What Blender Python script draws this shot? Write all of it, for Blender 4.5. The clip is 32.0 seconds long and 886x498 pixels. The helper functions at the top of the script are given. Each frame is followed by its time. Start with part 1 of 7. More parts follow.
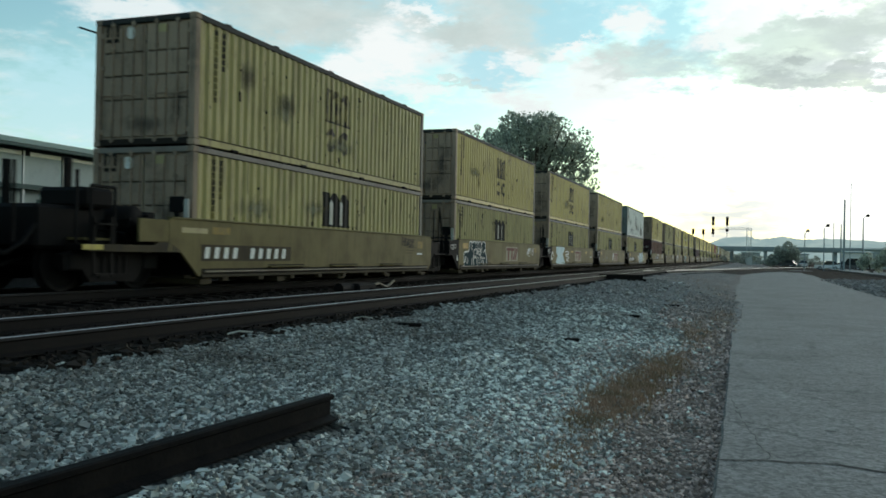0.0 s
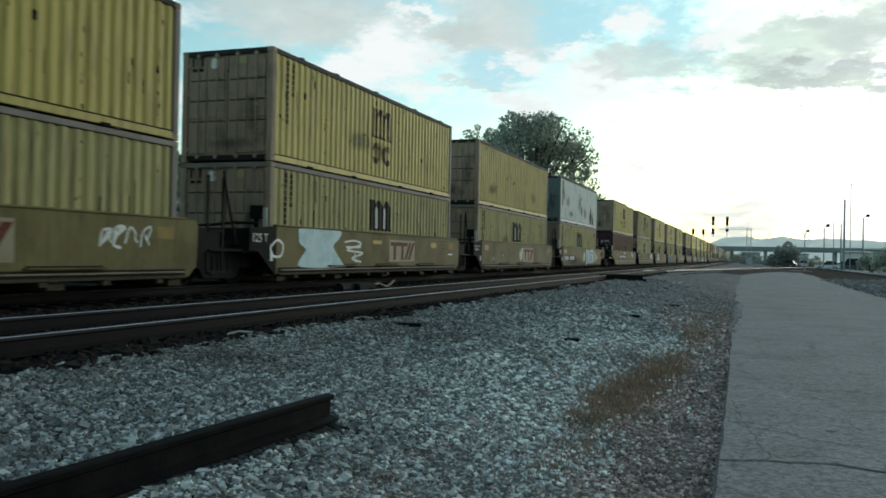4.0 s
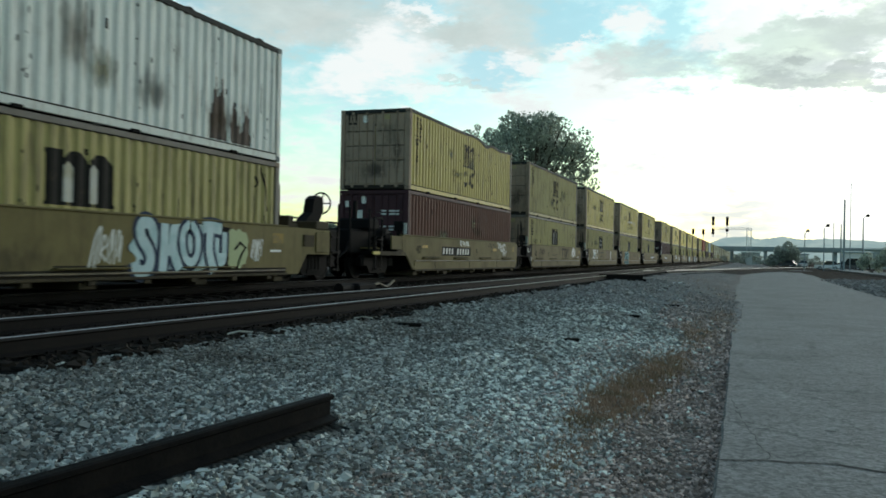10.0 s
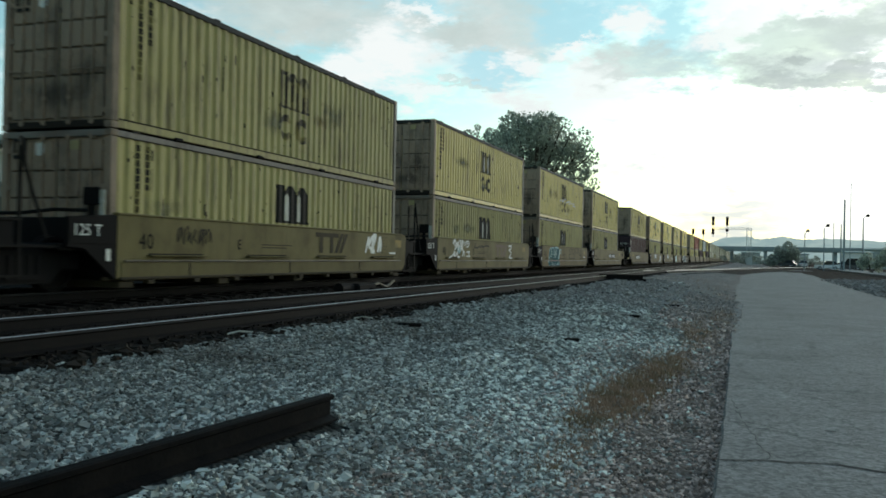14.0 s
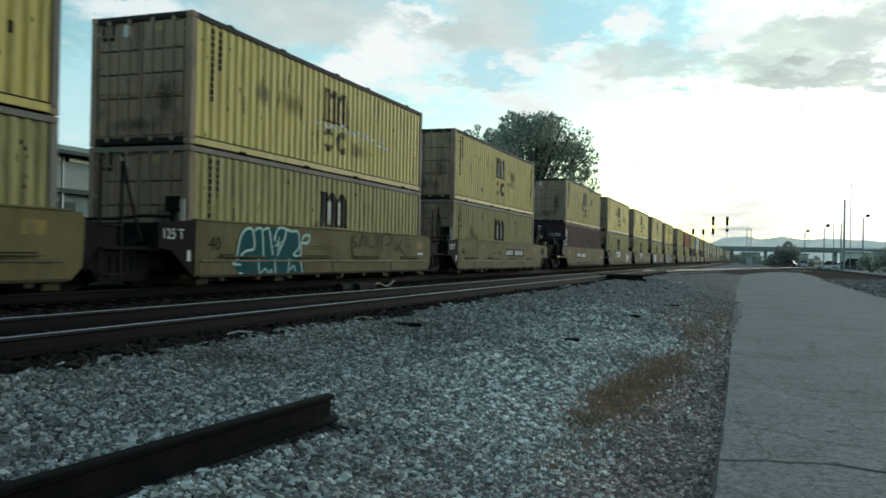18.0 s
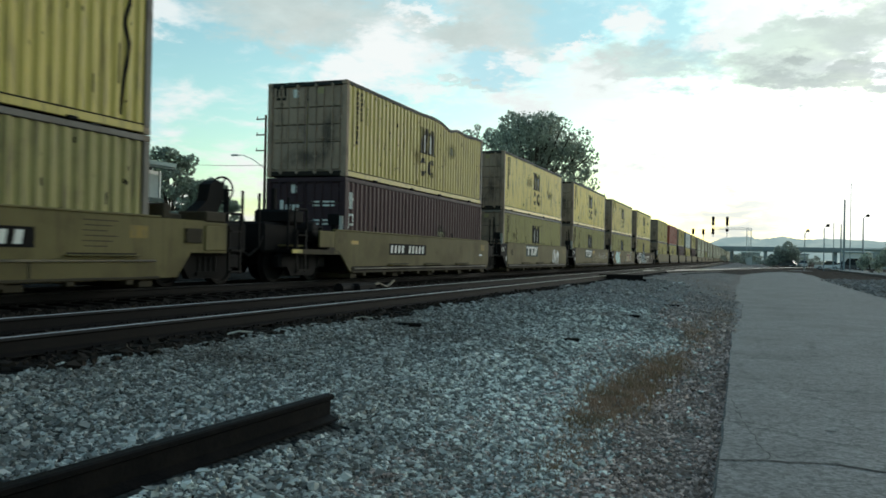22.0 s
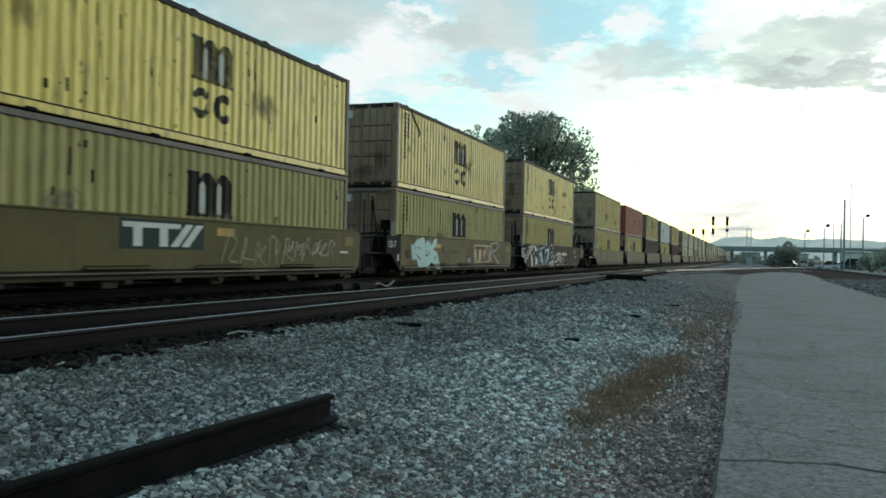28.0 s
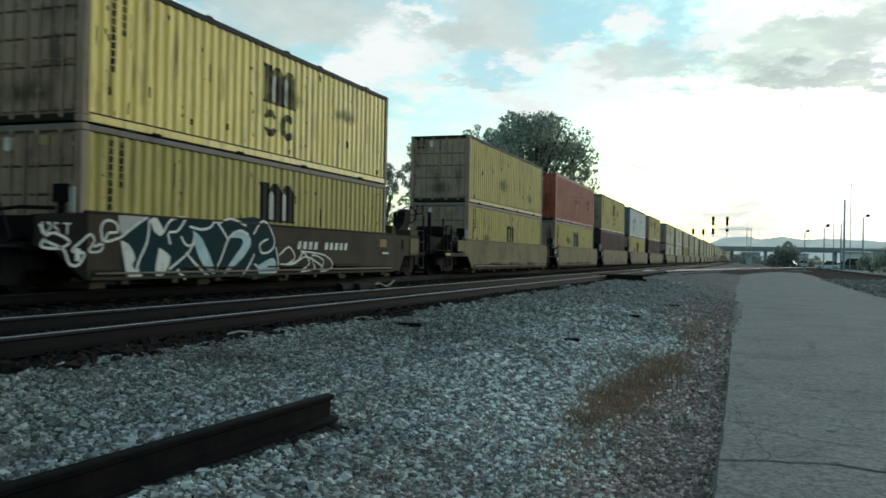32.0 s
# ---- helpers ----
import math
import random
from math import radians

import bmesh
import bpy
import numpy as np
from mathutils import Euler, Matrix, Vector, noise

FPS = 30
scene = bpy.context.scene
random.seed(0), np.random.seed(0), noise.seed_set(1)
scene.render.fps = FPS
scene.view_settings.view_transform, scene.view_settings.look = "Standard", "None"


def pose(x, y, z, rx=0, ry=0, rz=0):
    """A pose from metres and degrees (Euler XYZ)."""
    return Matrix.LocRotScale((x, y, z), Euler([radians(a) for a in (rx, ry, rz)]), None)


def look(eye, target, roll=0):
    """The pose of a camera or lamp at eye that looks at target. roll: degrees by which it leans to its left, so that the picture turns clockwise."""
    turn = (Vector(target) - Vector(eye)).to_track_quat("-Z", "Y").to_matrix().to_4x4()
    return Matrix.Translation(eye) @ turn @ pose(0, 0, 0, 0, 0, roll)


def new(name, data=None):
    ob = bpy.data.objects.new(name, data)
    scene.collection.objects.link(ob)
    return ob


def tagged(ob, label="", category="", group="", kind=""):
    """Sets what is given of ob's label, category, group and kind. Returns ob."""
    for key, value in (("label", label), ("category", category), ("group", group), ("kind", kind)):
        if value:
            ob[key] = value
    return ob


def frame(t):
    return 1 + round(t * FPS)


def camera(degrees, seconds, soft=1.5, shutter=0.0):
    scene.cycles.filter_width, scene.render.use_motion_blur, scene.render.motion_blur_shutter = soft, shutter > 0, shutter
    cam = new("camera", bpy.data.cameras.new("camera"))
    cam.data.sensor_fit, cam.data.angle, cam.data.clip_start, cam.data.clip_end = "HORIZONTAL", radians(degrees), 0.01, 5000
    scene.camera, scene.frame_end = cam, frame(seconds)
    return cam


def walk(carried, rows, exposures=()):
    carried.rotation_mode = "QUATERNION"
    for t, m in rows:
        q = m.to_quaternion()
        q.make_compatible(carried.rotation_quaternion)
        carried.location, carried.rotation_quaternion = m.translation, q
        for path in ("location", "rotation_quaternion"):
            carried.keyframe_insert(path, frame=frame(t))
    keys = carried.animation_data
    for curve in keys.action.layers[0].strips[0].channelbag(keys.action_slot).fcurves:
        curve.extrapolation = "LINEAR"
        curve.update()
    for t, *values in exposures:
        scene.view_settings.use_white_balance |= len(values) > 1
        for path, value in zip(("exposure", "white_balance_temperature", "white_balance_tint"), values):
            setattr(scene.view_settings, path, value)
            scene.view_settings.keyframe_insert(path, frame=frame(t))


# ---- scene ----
cam = camera(55.4, 32.0, soft=1.7, shutter=0.35)
CAM_Z = 1.5
VIEW = Matrix.Translation((0, 0, CAM_Z)) @ pose(0, 0, 0, 0, 0, 19.95) @ pose(0, 0, 0, 90.375, 0, 0) @ pose(0, 0, 0, 0, 0, 1.13)
walk(cam, [(0.0, VIEW), (32.0, VIEW)], exposures=[(0.0, 0.0, 6350, 4), (32.0, 0.0, 6350, 4)])

# ---- light ----
SUN_AZ, SUN_EL = radians(22), radians(9)      # east of the track's direction
sun_dir = Vector((math.sin(SUN_AZ) * math.cos(SUN_EL), math.cos(SUN_AZ) * math.cos(SUN_EL), math.sin(SUN_EL)))
sun = new("sun", bpy.data.lights.new("sun", "SUN"))
sun.data.energy, sun.data.angle, sun.data.color = 0.42, radians(14), (1.0, 0.93, 0.82)
sun.matrix_world = look(sun_dir * 100, (0, 0, 0))


class Nodes:
    """A small writer of node trees."""

    def __init__(self, tree):
        self.tree = tree
        tree.nodes.clear()

    def add(self, kind, inputs=None, **props):
        n = self.tree.nodes.new(kind)
        for k, v in props.items():
            setattr(n, k, v)
        for k, v in (inputs or {}).items():
            if isinstance(v, bpy.types.NodeSocket):
                self.tree.links.new(v, n.inputs[k])
            else:
                n.inputs[k].default_value = v
        return n

    def math(self, op, a, b=0.0, c=None, clamp=False):
        ins = {0: a, 1: b}
        if c is not None:
            ins[2] = c
        return self.add("ShaderNodeMath", ins, operation=op, use_clamp=clamp).outputs[0]

    def vmath(self, op, a, b=(0, 0, 0)):
        n = self.add("ShaderNodeVectorMath", {0: a, 1: b}, operation=op)
        return n.outputs["Value"] if op in ("DOT_PRODUCT", "LENGTH", "DISTANCE") else n.outputs[0]

    def ramp(self, v, lo, hi, a=0.0, b=1.0):
        return self.add("ShaderNodeMapRange", {0: v, 1: lo, 2: hi, 3: a, 4: b}, interpolation_type="SMOOTHSTEP").outputs[0]

    def mix(self, f, a, b, mode="MIX"):
        return self.add("ShaderNodeMix", {0: f, 6: a, 7: b}, data_type="RGBA", blend_type=mode).outputs[2]

    def noise(self, vec, scale, detail=4.0, rough=0.55, dist=0.0):
        return self.add("ShaderNodeTexNoise", {"Vector": vec, "Scale": scale, "Detail": detail, "Roughness": rough, "Distortion": dist}).outputs[0]


# a sky with broken clouds, brightest where the low sun stands behind them
# clouds and gaps, laid over one another: across (x / y), up, half width, half height, tone (white, grey, dark, blue), strength
BANKS = [
    (-0.628, 0.268, 0.107, 0.026, "g", 0.6),
    (-0.550, 0.269, 0.111, 0.033, "g", 0.8),
    (-0.283, 0.272, 0.079, 0.042, "g", 0.75),
    (-0.360, 0.252, 0.053, 0.019, "g", 0.85),
    (-0.304, 0.214, 0.040, 0.017, "b", 0.9),
    (-0.199, 0.269, 0.055, 0.027, "b", 0.85),
    (-0.094, 0.250, 0.029, 0.032, "b", 0.8),
    (-0.969, 0.150, 0.141, 0.053, "b", 0.8),
    (-0.480, 0.173, 0.049, 0.016, "b", 0.5),
    (-0.142, 0.279, 0.026, 0.015, "b", 0.5),
    (-0.441, 0.230, 0.060, 0.031, "w", 1),
    (-0.498, 0.204, 0.058, 0.024, "w", 0.95),
    (-0.407, 0.276, 0.039, 0.011, "w", 0.9),
    (-0.401, 0.187, 0.047, 0.015, "w", 0.8),
    (-0.261, 0.222, 0.027, 0.011, "w", 0.9),
    (-0.205, 0.237, 0.029, 0.010, "w", 0.95),
    (-0.136, 0.261, 0.031, 0.020, "w", 0.95),
    (-0.167, 0.204, 0.060, 0.022, "w", 0.9),
    (-0.858, 0.255, 0.122, 0.023, "w", 0.8),
    (-0.112, 0.222, 0.058, 0.018, "g", 0.7),
    (0.051, 0.233, 0.086, 0.035, "g", 0.8),
    (0.106, 0.251, 0.049, 0.027, "g", 0.7),
    (-0.025, 0.241, 0.030, 0.026, "w", 0.9),
    (0.004, 0.262, 0.027, 0.017, "w", 0.95),
    (0.062, 0.269, 0.034, 0.011, "w", 0.6),
    (-0.001, 0.208, 0.053, 0.011, "g", 0.6),
    (0.080, 0.195, 0.089, 0.013, "d", 0.8),
    (0.131, 0.216, 0.013, 0.008, "w", 0.8),
    (-0.059, 0.240, 0.014, 0.029, "b", 0.4),
    (-0.340, 0.198, 0.045, 0.004, "g", 0.5),
    (-0.086, 0.161, 0.038, 0.004, "g", 0.35),
]
world = bpy.data.worlds.new("sky")
scene.world = world
world.use_nodes = True
w = Nodes(world.node_tree)
d_ = w.add("ShaderNodeTexCoord").outputs["Generated"]
nishita = w.add("ShaderNodeTexSky", sky_type="NISHITA", sun_disc=False, sun_elevation=SUN_EL, sun_rotation=SUN_AZ, altitude=50.0, air_density=1.0, dust_density=1.0).outputs[0]
clear = w.mix(1.0, nishita, (0.180, 0.224, 0.216, 1), "MULTIPLY")
sep = w.add("ShaderNodeSeparateXYZ", {0: d_})
up = w.math("MAXIMUM", sep.outputs[2], 0.0)
flat = w.add("ShaderNodeCombineXYZ", {0: w.math("DIVIDE", sep.outputs[0], w.math("ADD", up, 0.22)), 1: w.math("DIVIDE", sep.outputs[1], w.math("ADD", up, 0.22)), 2: 0.37}).outputs[0]
n1 = w.noise(flat, 1.3, 8.0, 0.58, 0.4)
n2 = w.noise(flat, 5.5, 8.0, 0.62, 0.3)
ragged = w.math("ADD", w.math("MULTIPLY", w.math("SUBTRACT", n1, 0.5), 0.55), w.math("MULTIPLY", w.math("SUBTRACT", n2, 0.5), 0.55))
to_sun = w.vmath("DOT_PRODUCT", d_, tuple(sun_dir))
glow = w.ramp(to_sun, 0.91, 0.995)
side = w.ramp(to_sun, -0.5, 0.6)
low = w.ramp(sep.outputs[2], 0.24, 0.05)
cover = w.math("ADD", ragged, w.math("ADD", w.math("MULTIPLY", low, 0.06), w.math("MULTIPLY", glow, 0.22)))
cloud = w.ramp(cover, -0.01, 0.17)
thick = w.ramp(w.math("ADD", w.math("MULTIPLY", ragged, 1.15), w.math("MULTIPLY", glow, -0.06)), 0.02, 0.58)
bright = w.math("ADD", w.math("ADD", 0.45, w.math("MULTIPLY", side, 0.50)), w.math("MULTIPLY", glow, 0.8))
warm = w.mix(w.ramp(sep.outputs[2], 0.14, 0.0), (1.0, 1.0, 1.0, 1), (1.0, 0.97, 0.86, 1))
lit = w.mix(1.0, warm, w.add("ShaderNodeCombineColor", {0: bright, 1: bright, 2: bright}).outputs[0], "MULTIPLY")
dull = w.math("ADD", 0.40, w.math("MULTIPLY", side, 0.45))
dull = w.math("MULTIPLY", dull, w.math("ADD", 0.72, w.math("MULTIPLY", n2, 0.56)))
grey = w.mix(1.0, (0.62, 0.70, 0.69, 1), w.add("ShaderNodeCombineColor", {0: dull, 1: dull, 2: dull}).outputs[0], "MULTIPLY")
sky_col = w.mix(cloud, clear, w.mix(thick, lit, grey))
ahead = w.math("MAXIMUM", sep.outputs[1], 0.02)
wind = w.noise(flat, 9.0, 9.0, 0.66)
u_ = w.math("ADD", w.math("DIVIDE", sep.outputs[0], ahead), w.math("MULTIPLY", w.math("SUBTRACT", n2, 0.5), 0.16))
v_ = w.math("ADD", sep.outputs[2], w.math("MULTIPLY", w.math("SUBTRACT", wind, 0.5), 0.09))
fleece = w.math("MULTIPLY", w.math("SUBTRACT", w.noise(flat, 14.0, 7.0, 0.6), 0.5), 1.0)
billow = w.math("ADD", 0.80, w.math("MULTIPLY", wind, 0.4))
b3 = w.add("ShaderNodeCombineColor", {0: billow, 1: billow, 2: billow}).outputs[0]
TONES = {"w": lit, "b": w.mix(w.ramp(sep.outputs[2], 0.10, 0.30), (0.60, 0.82, 0.88, 1), (0.44, 0.75, 0.86, 1)), "g": w.mix(1.0, (0.60, 0.665, 0.65, 1), b3, "MULTIPLY"), "d": w.mix(1.0, (0.50, 0.555, 0.545, 1), b3, "MULTIPLY")}
for bu, bv, bw, bh, tone, strong in BANKS:
    bw, bh = (bw * 1.3, bh * 1.25) if tone != "w" else (bw, bh)
    du, dv = w.math("DIVIDE", w.math("SUBTRACT", u_, bu), bw), w.math("DIVIDE", w.math("SUBTRACT", v_, bv), bh)
    g = w.math("POWER", 2.718, w.math("MULTIPLY", w.math("ADD", w.math("MULTIPLY", du, du), w.math("MULTIPLY", dv, dv)), -1.0))
    edge = w.ramp(w.math("ADD", g, w.math("MULTIPLY", fleece, w.ramp(g, 0.02, 0.3))), 0.14, 0.80, 0.0, strong)
    sky_col = w.mix(edge, sky_col, TONES[tone])
w.add("ShaderNodeOutputWorld", {0: w.add("ShaderNodeBackground", {0: sky_col, 1: 1.0}).outputs[0]})


# ---- materials ----
def material(name, base, rough=0.7, metal=0.0, spots=None, spot_scale=1.5, spot_at=(0.5, 0.7), grain=30.0, vary=0.15, bump=0.15,
             streaks=None, streak_at=(0.5, 0.75), coat=0.0, spec=0.5, per_object=0.08, stretch=(1, 1, 1)):
    """A painted, stony or earthy surface: grain, blotches of a second colour and downward streaks of a third."""
    m = bpy.data.materials.new(name)
    m.use_nodes = True
    n = Nodes(m.node_tree)
    co = n.add("ShaderNodeTexCoord").outputs["Object"]
    rnd = n.add("ShaderNodeObjectInfo").outputs["Random"]
    co = n.vmath("ADD", n.vmath("MULTIPLY", co, stretch), n.add("ShaderNodeCombineXYZ", {0: n.math("MULTIPLY", rnd, 31.0), 1: n.math("MULTIPLY", rnd, 17.0), 2: 0.0}).outputs[0])
    fine = n.noise(co, grain, 5.0, 0.6)
    mid = n.noise(co, spot_scale, 6.0, 0.62)
    shade = n.math("ADD", 1.0 - vary, n.math("MULTIPLY", fine, 2 * vary))
    shade = n.math("MULTIPLY", shade, n.math("ADD", 1.0 - per_object, n.math("MULTIPLY", rnd, 2 * per_object)))
    col = n.mix(1.0, (*base, 1), n.add("ShaderNodeCombineColor", {0: shade, 1: shade, 2: shade}).outputs[0], "MULTIPLY")
    if spots:
        f = n.math("MULTIPLY", n.ramp(n.math("ADD", n.math("MULTIPLY", mid, 0.8), n.math("MULTIPLY", fine, 0.2)), *spot_at), spots[3] if len(spots) > 3 else 0.8)
        col = n.mix(f, col, (*spots[:3], 1))
    if streaks:
        s = n.noise(n.vmath("MULTIPLY", co, (3.0, 3.0, 0.35)), 2.2, 6.0, 0.65)
        col = n.mix(n.math("MULTIPLY", n.ramp(s, *streak_at), streaks[3]), col, (*streaks[:3], 1))
    r = n.math("ADD", rough - 0.1, n.math("MULTIPLY", mid, 0.2))
    b = n.add("ShaderNodeBump", {"Strength": bump, "Distance": 0.01, "Height": n.math("ADD", fine, mid)}).outputs[0]
    p = n.add("ShaderNodeBsdfPrincipled", {"Base Color": col, "Roughness": r, "Metallic": metal, "Normal": b, "Coat Weight": coat, "Specular IOR Level": spec})
    n.add("ShaderNodeOutputMaterial", {0: p.outputs[0]})
    return m


RUST = (0.09, 0.045, 0.025)
SOOT = (0.05, 0.045, 0.04)
